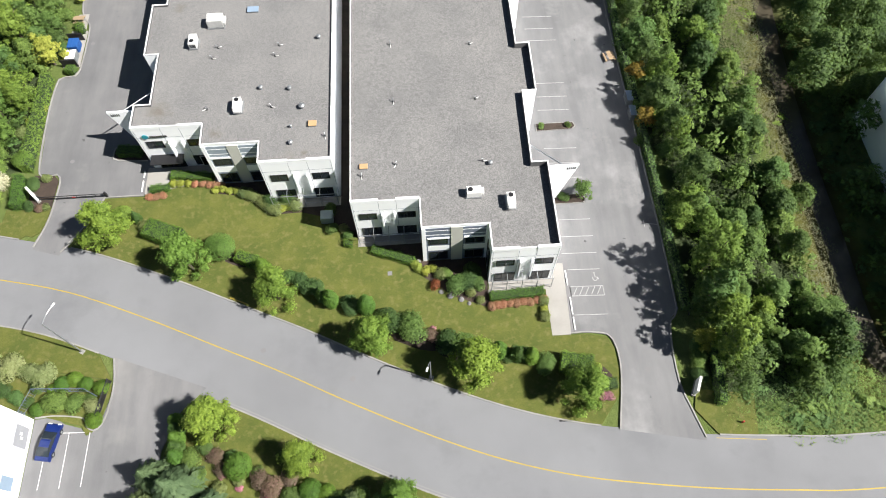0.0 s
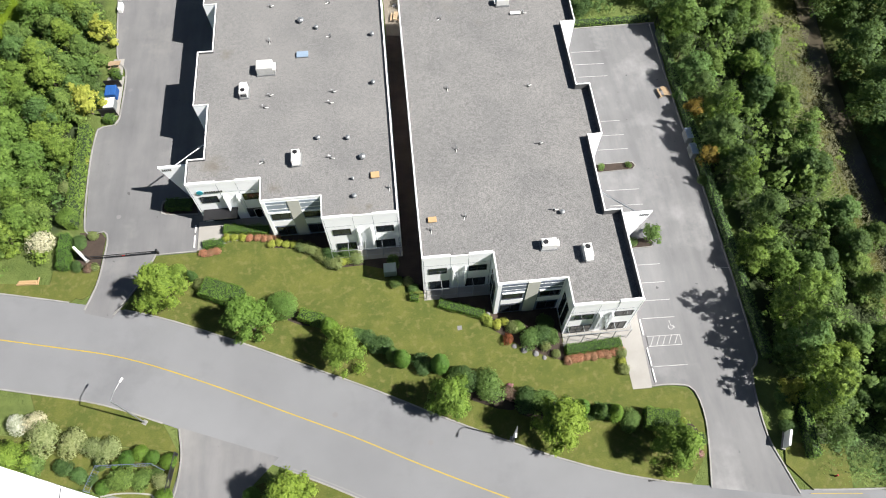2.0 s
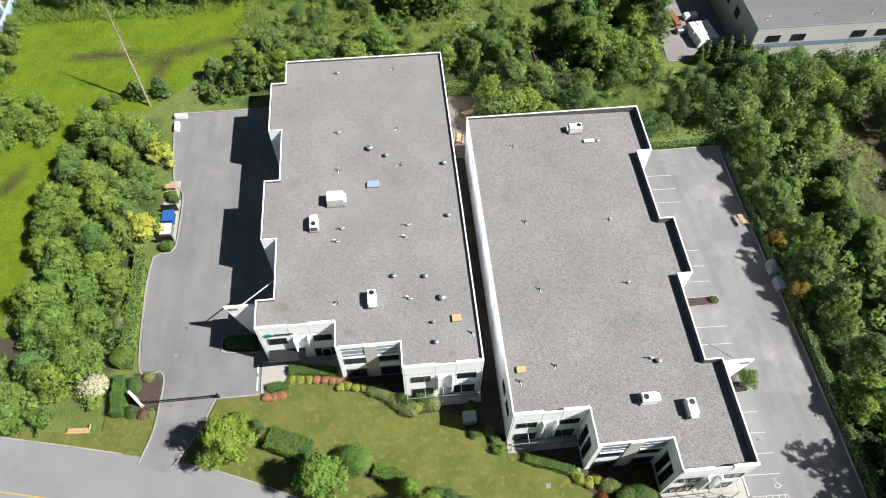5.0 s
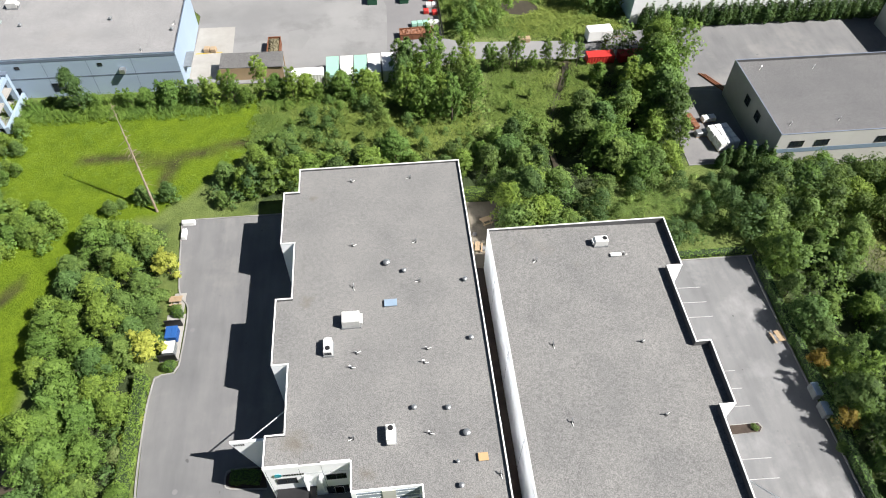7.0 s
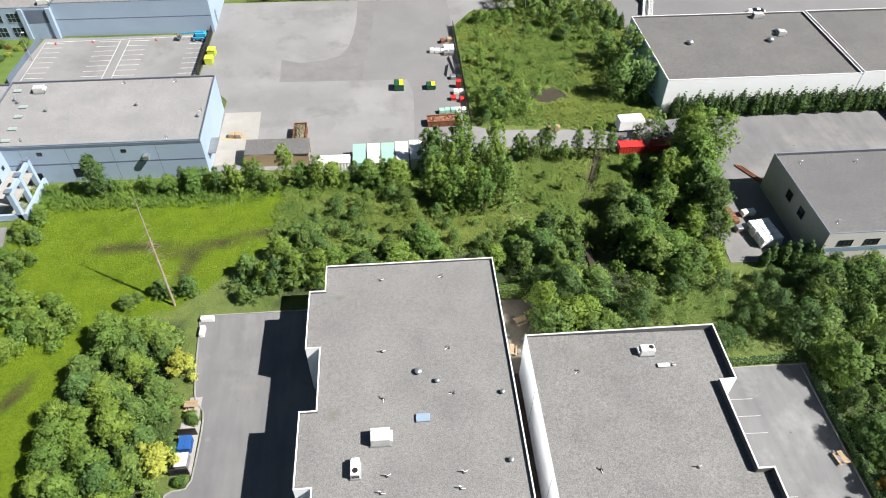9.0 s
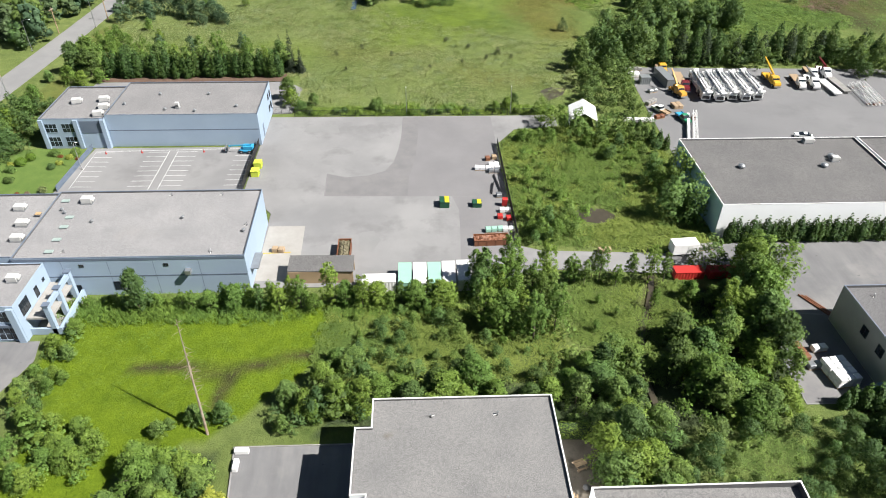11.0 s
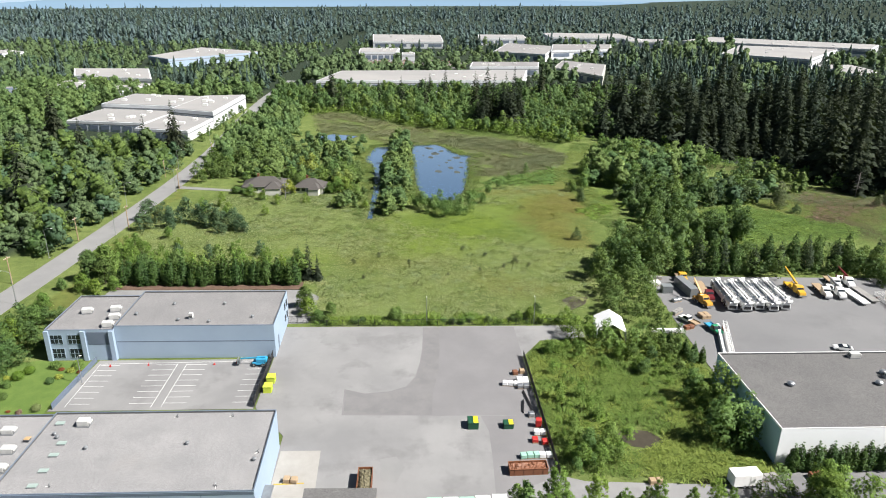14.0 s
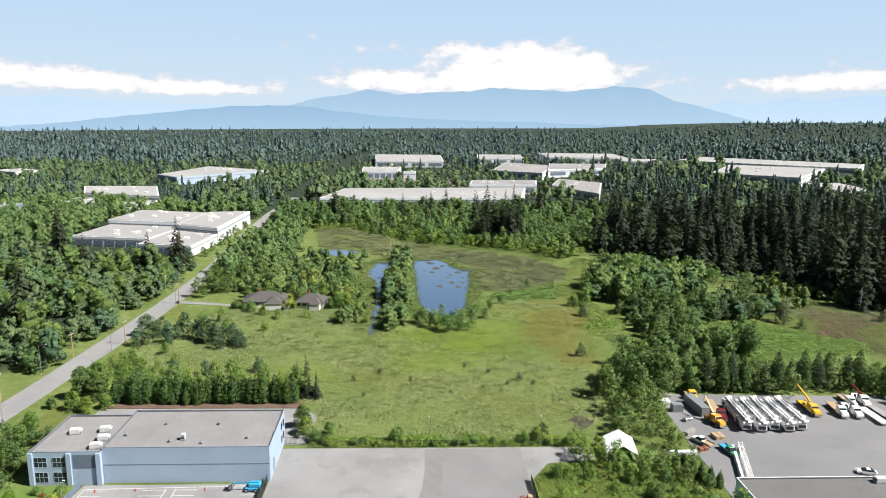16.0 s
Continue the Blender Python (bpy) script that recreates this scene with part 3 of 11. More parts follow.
def build_ground():
    def axis(lo, hi, step, far):
        a = np.arange(lo, hi + 0.1, step)
        g = [lo]
        d = step
        while g[-1] > -far:
            d *= 1.35
            g.append(g[-1] - d)
        h = [hi]
        d = step
        while h[-1] < far:
            d *= 1.35
            h.append(h[-1] + d)
        return np.concatenate([g[:0:-1], a, h[1:]])
    xs, ys = axis(-176, 130, 1.5, 5200), axis(-12, 470, 2.0, 5200)
    X, Y = np.meshgrid(xs, ys)
    Z = np.full(X.shape, -0.10) + land(X, Y)
    wob = np.sin(X * 0.31 + 1.3 * np.sin(Y * 0.17)) * np.cos(Y * 0.27 + np.sin(X * 0.13))
    dc = dist_line(X, Y, CREEK)
    Z -= 1.4 * np.clip(1 - (dc - 1.0) / 4.0, 0, 1)
    dn = dist_line(X, Y, NCREEK)
    Z -= 0.9 * np.clip(1 - (dn - 0.8) / 3.0, 0, 1)
    pond = np.zeros(X.shape)
    for p in PONDS:
        pond = np.maximum(pond, inside(X, Y, p) * 1.0)
    near = np.zeros(X.shape)
    for p in PONDS:
        near = np.maximum(near, np.clip(1 - dist_line(X, Y, p + [p[0]]) / 6.0, 0, 1))
    Z -= 1.0 * pond
    wild = ((Y > 214) & (X > -135)) | ((X < -57) & (Y > 58) & (Y < 138) & (X > -135))
    Z += wild * 0.08 * wob
    marsh = np.zeros(X.shape)
    m1 = [(-92, 137), (-89, 118), (-86, 106), (-95, 60), (-73, 60), (-72, 104), (-60, 108), (-46, 122), (-36, 136)]
    marsh = np.maximum(marsh, inside(X + wob * 1.5, Y + wob, m1) * 1.0)
    rag = 5 * np.sin(X * 0.11 + 1.7 * np.sin(Y * 0.06)) + 4 * np.sin(Y * 0.13 + X * 0.05)
    for cx, cy, rx, ry, k in ((-22, 292, 26, 26, 0.55), (2, 318, 16, 16, 0.45), (-44, 305, 16, 22, 0.4), (-90, 255, 26, 16, 0.4), (90, 296, 30, 15, 0.45), (60, 330, 20, 20, 0.3)):
        marsh = np.maximum(marsh, k * smoothstep(1.5 - np.hypot((X - cx + rag) / rx, (Y - cy + rag) / ry)))
    dry = np.zeros(X.shape)
    for cx, cy, rx, ry, k in ((19, 300, 13, 30, 0.9), (27, 330, 10, 20, 0.8), (-4, 240, 18, 9, 0.5), (-42, 262, 20, 10, 0.35), (150, 320, 40, 16, 0.7), (10, 345, 16, 6, 0.8)):
        dry = np.maximum(dry, k * smoothstep(1.5 - np.hypot((X - cx + rag) / rx, (Y - cy + rag) / ry)))
    dry = np.maximum(dry, 0.55 * inside(X + wob * 2, Y, [(-135, 152), (-129, 152), (-134, 420), (-138, 420)]))
    dry = np.maximum(dry, 0.95 * np.clip(1.3 - np.abs(dc - 3.0 + wob * 0.8) / 2.8, 0, 1) * (X < 60))
    mud = 0.8 * np.clip(1 - (dc - 1.6 + wob * 0.7) / 2.2, 0, 1)
    mud = np.maximum(mud, np.clip(1 - dn / 2.5, 0, 1))
    for r in RILLS:
        mud = np.maximum(mud, 0.95 * np.clip(1.25 - dist_line(X + wob * 0.6, Y + wob * 0.6, r) / 1.3, 0, 1))
    for cx, cy, rx, ry, k in ((134, 294, 12, 18, 0.85), (150, 314, 24, 18, 0.6), (118, 384, 22, 8, 0.5)):
        mud = np.maximum(mud, k * smoothstep(1.5 - np.hypot((X - cx + rag * 0.5) / rx, (Y - cy + rag * 0.5) / ry)))
    mud = np.maximum(mud, near * 0.55)
    mud = np.maximum(mud, pond)
    ny, nx = X.shape
    verts = np.stack([X.ravel(), Y.ravel(), Z.ravel()], 1)
    i = (np.arange(ny - 1)[:, None] * nx + np.arange(nx - 1)[None, :]).ravel()
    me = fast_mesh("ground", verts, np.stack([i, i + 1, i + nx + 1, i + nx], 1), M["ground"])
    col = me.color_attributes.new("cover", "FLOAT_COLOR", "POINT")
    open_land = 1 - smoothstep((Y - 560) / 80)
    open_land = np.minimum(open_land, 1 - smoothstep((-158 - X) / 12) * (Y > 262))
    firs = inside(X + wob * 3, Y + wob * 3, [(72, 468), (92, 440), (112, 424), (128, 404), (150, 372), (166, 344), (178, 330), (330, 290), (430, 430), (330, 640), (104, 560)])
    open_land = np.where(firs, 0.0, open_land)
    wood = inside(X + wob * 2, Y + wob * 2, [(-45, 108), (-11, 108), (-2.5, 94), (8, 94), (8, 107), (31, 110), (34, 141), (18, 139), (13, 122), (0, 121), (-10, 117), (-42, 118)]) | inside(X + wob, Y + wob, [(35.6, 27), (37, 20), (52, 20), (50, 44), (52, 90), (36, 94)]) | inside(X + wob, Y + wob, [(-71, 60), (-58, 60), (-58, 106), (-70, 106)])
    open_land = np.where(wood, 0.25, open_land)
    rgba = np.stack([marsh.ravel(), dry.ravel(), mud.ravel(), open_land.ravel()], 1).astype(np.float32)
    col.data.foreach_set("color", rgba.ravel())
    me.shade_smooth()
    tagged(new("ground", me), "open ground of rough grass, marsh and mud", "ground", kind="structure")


build_ground()


def sheet(name, pts, z, mat, label, category, thick=0.12):
    return tagged(link(name, prism(pts, z - thick, z), mat), label, category, kind="structure")


tagged(link("road_main", ribbon(MAIN, 6.2, -6.2, 0.0, closed_sides=0.1), M["road"]), "wide grey asphalt road with a gentle bend", "road", kind="structure")
tagged(link("road_west", ribbon(WEST, 4.4, -4.4, 0.0, closed_sides=0.1), M["worn"]), "straight grey asphalt road between trees", "road", kind="structure")
tagged(link("centre_line", ribbon(MAIN, 0.075, -0.075, 0.006), M["yellow"]), "yellow painted centre line on the road", "road marking", kind="structure")

EAST_LOT = [(22.8, 16.8), (23.7, 20.9), (24.3, 24.5), (24.2, 27.3), (23.4, 28.9), (20.9, 29.4), (18.8, 29.4), (18.8, 39.2), (15.2, 39.2), (15.2, 90.3), (34.2, 90.3), (33.2, 76), (33.3, 50), (33.1, 31.5),
            (31.9, 30.4), (31.3, 27), (31.2, 22), (32.0, 18.6), (32.9, 14.8)]
WEST_LOT = [(-53.4, 46.6), (-52.2, 50.8), (-51.8, 54.9), (-51.7, 57.8), (-52.5, 58.9), (-55.0, 59.2), (-55.9, 70.6), (-55.7, 77.4), (-53.0, 77.6), (-52.6, 78.4), (-52.6, 88.0), (-54.4, 92.0), (-55.9, 105.9), (-35.4, 105.9), (-35.4, 59.0),
            (-39.1, 59.0), (-39.2, 54.4), (-44.8, 54.4), (-46.5, 50.2), (-49.6, 45.4)]
sheet("parking_lot_east", EAST_LOT, 0.004, M["lot_warm"], "grey asphalt parking lot and driveway", "parking lot")
sheet("parking_lot_west", WEST_LOT, 0.004, M["lot"], "grey asphalt parking lot and driveway", "parking lot")
YARD = [(-60.3, 141.5), (-60.3, 166), (-67.8, 176), (-67.8, 212.3), (8.6, 212), (9, 205.5), (-3, 204), (-8.5, 196), (-8.5, 153.2), (-4, 151.4), (21, 149.8), (36, 153), (75, 153.4), (105, 153.4), (105, 131), (45, 131), (45, 111), (31, 111), (32, 130),
        (35, 142.3), (20, 143.5), (-4, 145.5), (-19, 141.0)]
sheet("storage_yard", YARD, 0.0, M["yard"], "wide worn grey asphalt storage yard", "yard")
sheet("parking_lot_blue", [(-110, 175.5), (-68.2, 175.5), (-68.2, 196), (-108, 196)], 0.0, M["yard"], "asphalt parking lot with white lines", "parking lot")
sheet("warehouse_yard", [(36.6, 132), (45, 131.2), (104.8, 131.2), (104.8, 153.2), (75, 153.2), (38, 152.6)], 0.005, M["lot"], "darker asphalt yard between the pale warehouses", "yard", 0.05)
# This tone holds both dark asphalt and the cedar hedge's shade.
sheet("warehouse_side", [(31.2, 111.2), (44.6, 111.2), (44.6, 130.8), (36.4, 131.8), (35, 141.5), (32.2, 130)], 0.006, M["patchdark"], "dark asphalt beside the pale warehouse, hedge shade in its colour", "yard", 0.05)
sheet("truck_yard", [(34.6, 183.5), (34.9, 190), (35.4, 212), (37, 245), (118, 242), (140, 235), (140, 183.5)], 0.0, M["yardworn"], "grey asphalt yard full of parked trucks", "yard")
main_n = offset_line(MAIN, 6.2)


def between(line, x0, x1):
    return [p for p in line if x0 <= p[0] <= x1]


LAWN = [(x, y) for x, y in between(main_n, -49, 22.4)] + [(23.4, 20.9), (24.0, 24.5), (23.9, 27.2), (23.2, 28.6), (20.9, 29.1), (18.8, 29.1), (16.3, 29.2), (16.3, 36.9), (8.0, 36.9), (8.0, 41.5), (0, 41.5), (0, 45.2), (-11, 45.2), (-11, 52.5), (-21, 52.5),
        (-21, 55.8), (-28, 55.8), (-33, 55.8), (-39.0, 54.1), (-44.6, 54.1), (-46.2, 50.2)]
sheet("lawn", LAWN, 0.12, M["lawn"], "mown green lawn with yellowed patches", "lawn", 0.2)


# ---------------------------------------------------------------- buildings
A_OUT = [(-10.9, 52.2), (-10.8, 106.2), (-35.5, 106.2), (-35.5, 101.4), (-37.7, 101.4), (-37.7, 91.4), (-35.8, 91.4), (-35.8, 82.0), (-37.9, 82.0), (-37.9, 72.0), (-35.9, 72.0), (-35.9, 63.0), (-38.1, 63.0), (-38.1, 59.0),
         (-28.4, 59.0), (-28.4, 55.6), (-20.6, 55.6), (-20.6, 52.2)]
B_OUT = [(17.3, 37.3), (17.4, 50.0), (15.3, 50.0), (15.5, 61.8), (17.4, 61.8), (17.5, 70.7), (15.6, 70.7), (15.6, 82.7), (17.7, 82.7), (17.8, 91.6), (-8.3, 91.6), (-8.5, 45.3), (0.3, 45.3), (0.3, 41.1), (8.8, 41.1), (8.8, 37.4)]


def shrink(poly, d):
    """The outline moved inwards by d (its corners run anticlockwise)."""
    out = []
    n = len(poly)
    for i in range(n):
        a, b, c = (Vector(poly[(i + k) % n]) for k in (-1, 0, 1))
        u, v = (b - a).normalized(), (c - b).normalized()
        nu, nv = Vector((-u.y, u.x)), Vector((-v.y, v.x))
        k = (nu + nv)
        k = k / max(k.dot(nu), 0.2)
        out.append(tuple(b + k * d))
    return out


def frame_prism(poly, wide, z0, z1):
    """A wall ring along an outline."""
    bm = bmesh.new()
    inn = shrink(poly, wide)
    n = len(poly)
    v = [[bm.verts.new((*p, z)) for p in ring] for ring, z in ((poly, z0), (poly, z1), (inn, z1), (inn, z0))]
    for k in range(4):
        a, b = v[k], v[(k + 1) % 4]
        for i in range(n):
            j = (i + 1) % n
            bm.faces.new((a[i], a[j], b[j], b[i]))
    bmesh.ops.recalc_face_normals(bm, faces=bm.faces)
    return bm


def shell(name, poly, top, roof_z, wall, label, roof_mat=None, cap=None, fall=0.0):
    ob = new(name)
    tagged(ob, label, "building")
    part("wall", frame_prism(poly, 0.14, -0.1, top), wall, ob)
    bm = prism(shrink(poly, 0.13), roof_z - 0.3, roof_z)
    for v in bm.verts:
        v.co.z -= fall * (v.co.x - poly[0][0])
    part("roof", bm, roof_mat or M["roof"], ob, "flat grey gravel roof")
    # Thin dark grey ring against the inner parapet faces.
    bm = frame_prism(shrink(poly, 0.142), 0.03, roof_z - 0.05, top - 0.06)
    for v in bm.verts:
        if v.co.z < roof_z:
            v.co.z -= fall * (v.co.x - poly[0][0])
    part("parapet_lining", bm, M["lining"], ob, "dark grey lining inside the parapet")
    part("coping", frame_prism(shrink(poly, -0.02), 0.18, top - 0.05, top + 0.04), cap or M["cap"], ob, "white metal coping")
    return ob


# ---------------------------------------------------------------- kerbs, lines and paving
# Dark floor colour stands in for deep shade in the narrow gap.
sheet("alley", [(-10.95, 46.5), (-8.4, 46.0), (-8.2, 92), (-10.75, 92)], 0.0, M["soil"], "narrow alley between the buildings, floor darkened for its shade", "alley", 0.2)
def kerb(line, label="pale concrete kerb", wide=0.18, high=0.14, shift=0.0):
    ln = offset_line(line, shift) if shift else line
    return tagged(link("kerb", ribbon(ln, wide / 2, -wide / 2, high, closed_sides=high + 0.1), M["kerb"]), label, "kerb", kind="structure")


kerb(between(main_n, -49.3, 22.6), "long pale concrete kerb along the road")
kerb(between(main_n, 33.0, 120), "pale concrete kerb along the road")
kerb(between(main_n, -170, -53.4), "pale concrete kerb along the road")
main_s = offset_line(MAIN, -6.2)
kerb(between(main_s, -27.2, 60), "pale concrete kerb along the road")
kerb(between(main_s, -170, -39.8), "pale concrete kerb along the road")
kerb(smooth_line(EAST_LOT[0:7], 0.6))
kerb(smooth_line([(33.4, 90.3), (33.2, 76), (33.35, 50), (33.1, 31.8), (32.6, 30.8), (31.9, 30.2), (31.35, 27), (31.25, 22), (32.0, 18.6), (32.9, 15.2)], 0.8))
kerb([(17.9, 90.3), (34.2, 90.3)])
kerb(smooth_line([(-53.4, 47.0), (-52.2, 50.8), (-51.8, 54.9), (-51.7, 57.6), (-52.4, 58.9), (-55.0, 59.2), (-55.9, 70.6), (-55.6, 77.0), (-54.8, 77.5), (-53.2, 77.7), (-52.6, 78.8), (-52.6, 88.0), (-54.4, 92.0), (-55.9, 105.9)], 0.7))
kerb([(-55.9, 105.9), (-35.6, 105.9)])
kerb(smooth_line([(-39.4, 60.4), (-43.9, 60.8), (-44.6, 61.4), (-44.6, 62.6), (-44.0, 63.2), (-40.0, 63.3)], 0.4), "rounded concrete kerb of a planting bed")
sheet("planting_bed", [(-39.4, 60.5), (-43.8, 60.9), (-44.5, 61.5), (-44.5, 62.5), (-43.9, 63.1), (-40.0, 63.2)], 0.1, M["soil"], "mulch bed below the wing wall", "planting bed", 0.2)
kerb([(-39.2, 54.4), (-44.8, 54.4), (-46.5, 50.2), (-49.5, 45.9)])
tagged(link("lane_edge", ribbon(offset_line(between(main_s, -27, 60), 0.35), 0.07, -0.07, 0.003), M["worn"]), "pale gutter strip at the road edge", "gutter", kind="structure")
sheet("entrance_paving", [(-39.1, 54.5), (-33, 55.6), (-28.4, 56), (-28.4, 59), (-38.1, 59), (-39.1, 59)], 0.13, M["concrete"], "pale concrete entrance paving", "pavement", 0.2)
sheet("walkway", [(16.3, 29.2), (18.75, 29.2), (19.1, 39.4), (17.4, 39.4), (17.2, 36.5), (8.6, 36.2), (8.6, 35.6), (16.3, 35.8)], 0.14, M["concrete"], "pale concrete walkway beside the lot", "pavement", 0.2)
sheet("gutter_strip", [(18.78, 29.6), (19.5, 29.6), (19.8, 40), (19.1, 40)], 0.012, M["patch"], "dark asphalt strip beside the walkway", "pavement", 0.05)
sheet("planting_bed", [(-29.5, 54.0), (-26, 53.4), (-23, 52.0), (-21, 49.8), (-16.4, 49.9), (-13.5, 49), (-10.8, 46.6), (-8.6, 46), (-8.6, 44.9), (-6, 43.8), (0, 41.2), (0, 38.8), (4, 35.6), (8.6, 33.6), (8.7, 37.2), (8.7, 41.0), (0.2, 41.0), (0.2, 45.2), (-8.5, 45.2), (-11, 52), (-20.5, 52), (-20.5, 55.5), (-28.3, 55.5)],
      0.15, M["soil"], "dark bark mulch bed along the facade", "planting bed", 0.2)
for cx, cy, rx, ry in ((-25.2, 43.0, 2.0, 0.9), (-1.6, 30.0, 3.4, 1.2), (22.0, 23.4, 1.0, 1.3), (3.4, 27.8, 2.4, 1.0)):
    sheet("planting_bed", [(cx + rx * math.cos(k * 0.45) * (1 + 0.12 * math.sin(k * 2.3)), cy - 0.42 * rx * math.cos(k * 0.45) + ry * math.sin(k * 0.45)) for k in range(14)], 0.135, M["soil"], "brown mulch bed under garden shrubs", "planting bed", 0.2)
for pts in ([(18.4, 61.6), (24.0, 61.7), (24.5, 62.3), (24.2, 63.0), (18.4, 63.0)], [(18.0, 48.7), (23.6, 48.7), (24.0, 49.4), (23.4, 50.2), (18.0, 50.2)]):
    sheet("parking_island", pts, 0.15, M["kerb"], "concrete-edged parking island", "parking island", 0.2)
    sheet("parking_island_bed", [(x * 0.94 + 1.27, y * 0.9 + (6.2 if y > 55 else 4.95)) for x, y in pts], 0.16, M["soil"], "mulch bed inside the parking island", "planting bed", 0.1)
sheet("lawn_gate", [(-58.6, 50.4), (-56.0, 49.2), (-53.9, 48.6), (-53.0, 49.2), (-52.4, 50.8), (-52.2, 53.2), (-55.6, 53.4), (-58.4, 53.2)], 0.11, M["lawn"], "small mown lawn beside the gate", "lawn", 0.2)
sheet("planting_bed", [(-55.6, 53.5), (-52.2, 53.3), (-52.0, 57.8), (-52.7, 58.7), (-55.6, 58.9)], 0.12, M["soil"], "mulch bed beside the gate", "planting bed", 0.2)
sheet("bin_pad", [(-55.4, 79.6), (-52.8, 79.6), (-52.8, 87.4), (-55.4, 87.4)], 0.05, M["concrete"], "concrete pad for bins", "pavement")
M["patiodirt"] = surface("bare_patio_dirt", (0.1335, 0.1138, 0.0903), (0.1884, 0.1648, 0.1335), 0.3, 6.0, 0.95, 0.4, stain=(0.0707, 0.0628, 0.0471), stain_scale=0.3, grain=0.5)
sheet("patio", [(-10.6, 92), (-8.2, 91.7), (-3.2, 92), (-3.4, 105.5), (-10.7, 105.8)], 0.02, M["patiodirt"], "bare gravelly patio behind the buildings", "patio", 0.2)
sheet("lawn_south", [p for p in between(main_s, -60, -39.7)] + [(-39.6, 27.2), (-56, 30.5)], 0.1, M["lawn"], "strip of mown lawn along the road", "lawn", 0.2)
sheet("garden_bed", [(-39.7, 27.1), (-39.4, 25.8), (-40.4, 21.4), (-41.6, 20.6), (-42.3, 21.6), (-44.2, 22.2), (-50.5, 24.0), (-62, 27), (-62, 31.5), (-56, 30.4)], 0.12, M["lawn"], "green garden bed full of shrubs", "planting bed", 0.2)
sheet("driveway_south", [(-39.7, 30.2), (-27.6, 25.4), (-30.5, 22.6), (-32.3, 18), (-33, 4), (-48.2, 4), (-48.2, 22.8), (-46, 23.0), (-44.4, 22.0), (-42.4, 21.4), (-41.6, 20.4), (-40.3, 21.2), (-39.2, 25.8)], 0.004, M["lot"], "grey asphalt driveway", "driveway")
sheet("lawn_south", [p for p in between(main_s, -27, 30)] + [(30, -6), (-32.6, -6), (-32.0, 17), (-30.2, 22.4)], 0.1, M["lawn"], "mown lawn and beds south of the road", "lawn", 0.2)
sheet("lawn_west", [p for p in between(main_n, -80, -53.6)] + [(-52.6, 50.6), (-55.6, 50.8), (-80, 54)], 0.1, M["lawn"], "mown verge along the road", "lawn", 0.2)
sheet("lawn_east", [p for p in between(main_n, 33.2, 40.5)] + [(40, 20), (33, 21), (32.3, 18.6)], 0.1, M["lawn"], "mown verge beside the driveway", "lawn", 0.2)
sheet("lawn_blue", [(-132, 171), (-110.5, 173), (-109, 195), (-122, 196), (-132, 194)], 0.05, M["lawn_fresh"], "green lawn in front of the blue building", "lawn", 0.2)
sheet("loading_slab", [(-59.9, 143.5), (-51.8, 143.5), (-52.4, 161.3), (-59.9, 161.3)], 0.006, M["concrete"], "pale concrete loading slab", "pavement", 0.1)
sheet("asphalt_patch", [(-49.6, 172.7), (-26.7, 172.1), (-8.6, 171.8), (-8.6, 211.5), (-32.3, 211.5), (-32.6, 201), (-33.3, 193.6), (-34.4, 187.5), (-36.4, 183.4), (-40, 181.4), (-45.3, 180.7), (-49.9, 182.5)], 0.004, M["patch"], "darker patch of newer asphalt", "yard", 0.05)
sheet("asphalt_patch", [(-20.6, 147), (-8.7, 153), (-8.7, 171.7), (-21, 171.9), (-19.8, 166.5), (-20, 158)], 0.004, M["patch"], "darker patch of newer asphalt", "yard", 0.05)
sheet("asphalt_patch", [(-49.3, 173.1), (-31, 172.5), (-30.6, 181), (-29, 190), (-28.4, 200), (-28.2, 211.4), (-32.1, 211.4), (-32.4, 201), (-33.1, 193.6), (-34.2, 187.5), (-36.3, 183.2), (-40, 181.1), (-45.3, 180.4), (-49.6, 182.2)], 0.009, M["patchdark"], "stained dark strip of older asphalt", "yard", 0.05)
sheet("asphalt_patch", [(-58, 203.5), (-48.5, 203), (-49.5, 207.2), (-57, 207.6)], 0.004, M["worn"], "pale worn patch of asphalt", "yard", 0.05)
sheet("asphalt_patch", [(-40.8, 152.5), (-38, 151.8), (-36.4, 156), (-38, 159.2), (-41, 158.5)], 0.004, M["worn"], "pale worn patch of asphalt", "yard", 0.05)
sheet("back_lane", [(-124, 214.2), (-67.6, 214.2), (-62.4, 214.6), (-61.6, 231), (-66.5, 235.8), (-122, 236.2)], 0.0, M["yard"], "asphalt lane behind the blue warehouse", "yard")
sheet("planting_bed", [(-122, 236.4), (-67.5, 236.2), (-67.5, 241.8), (-122, 242.2)], 0.03, M["redbark"], "red-brown bark mulch along the cedar hedge", "planting bed")
sheet("gravel_pad", [(20.5, 143.9), (34.5, 143), (36, 152.5), (21, 149.6)], 0.006, M["lot"], "grey gravel pad", "yard", 0.05)


def stripe(x0, y0, x1, y1, z=0.012, wide=0.1, mat="line", label="white painted stall line"):
    return tagged(link("stall_line", ribbon([(x0, y0), (x1, y1)], wide / 2, -wide / 2, z), M[mat]), label, "road marking", kind="structure")


for y in (85.2, 82.5, 79.9, 70.9, 68.2, 65.6, 58.4, 55.8, 53.2, 46.2, 43.5, 40.9):
    stripe(19.2, y, 24.0, y - 0.15)
for y in (38.4, 35.9, 34.55, 31.85):
    stripe(19.6, y, 24.0, y - 0.15)
stripe(19.6, 34.55, 19.6, 35.9), stripe(24.0, 34.4, 24.0, 35.75)
for i in range(5):
    stripe(19.9 + i * 0.8, 34.6, 20.6 + i * 0.8, 35.85)
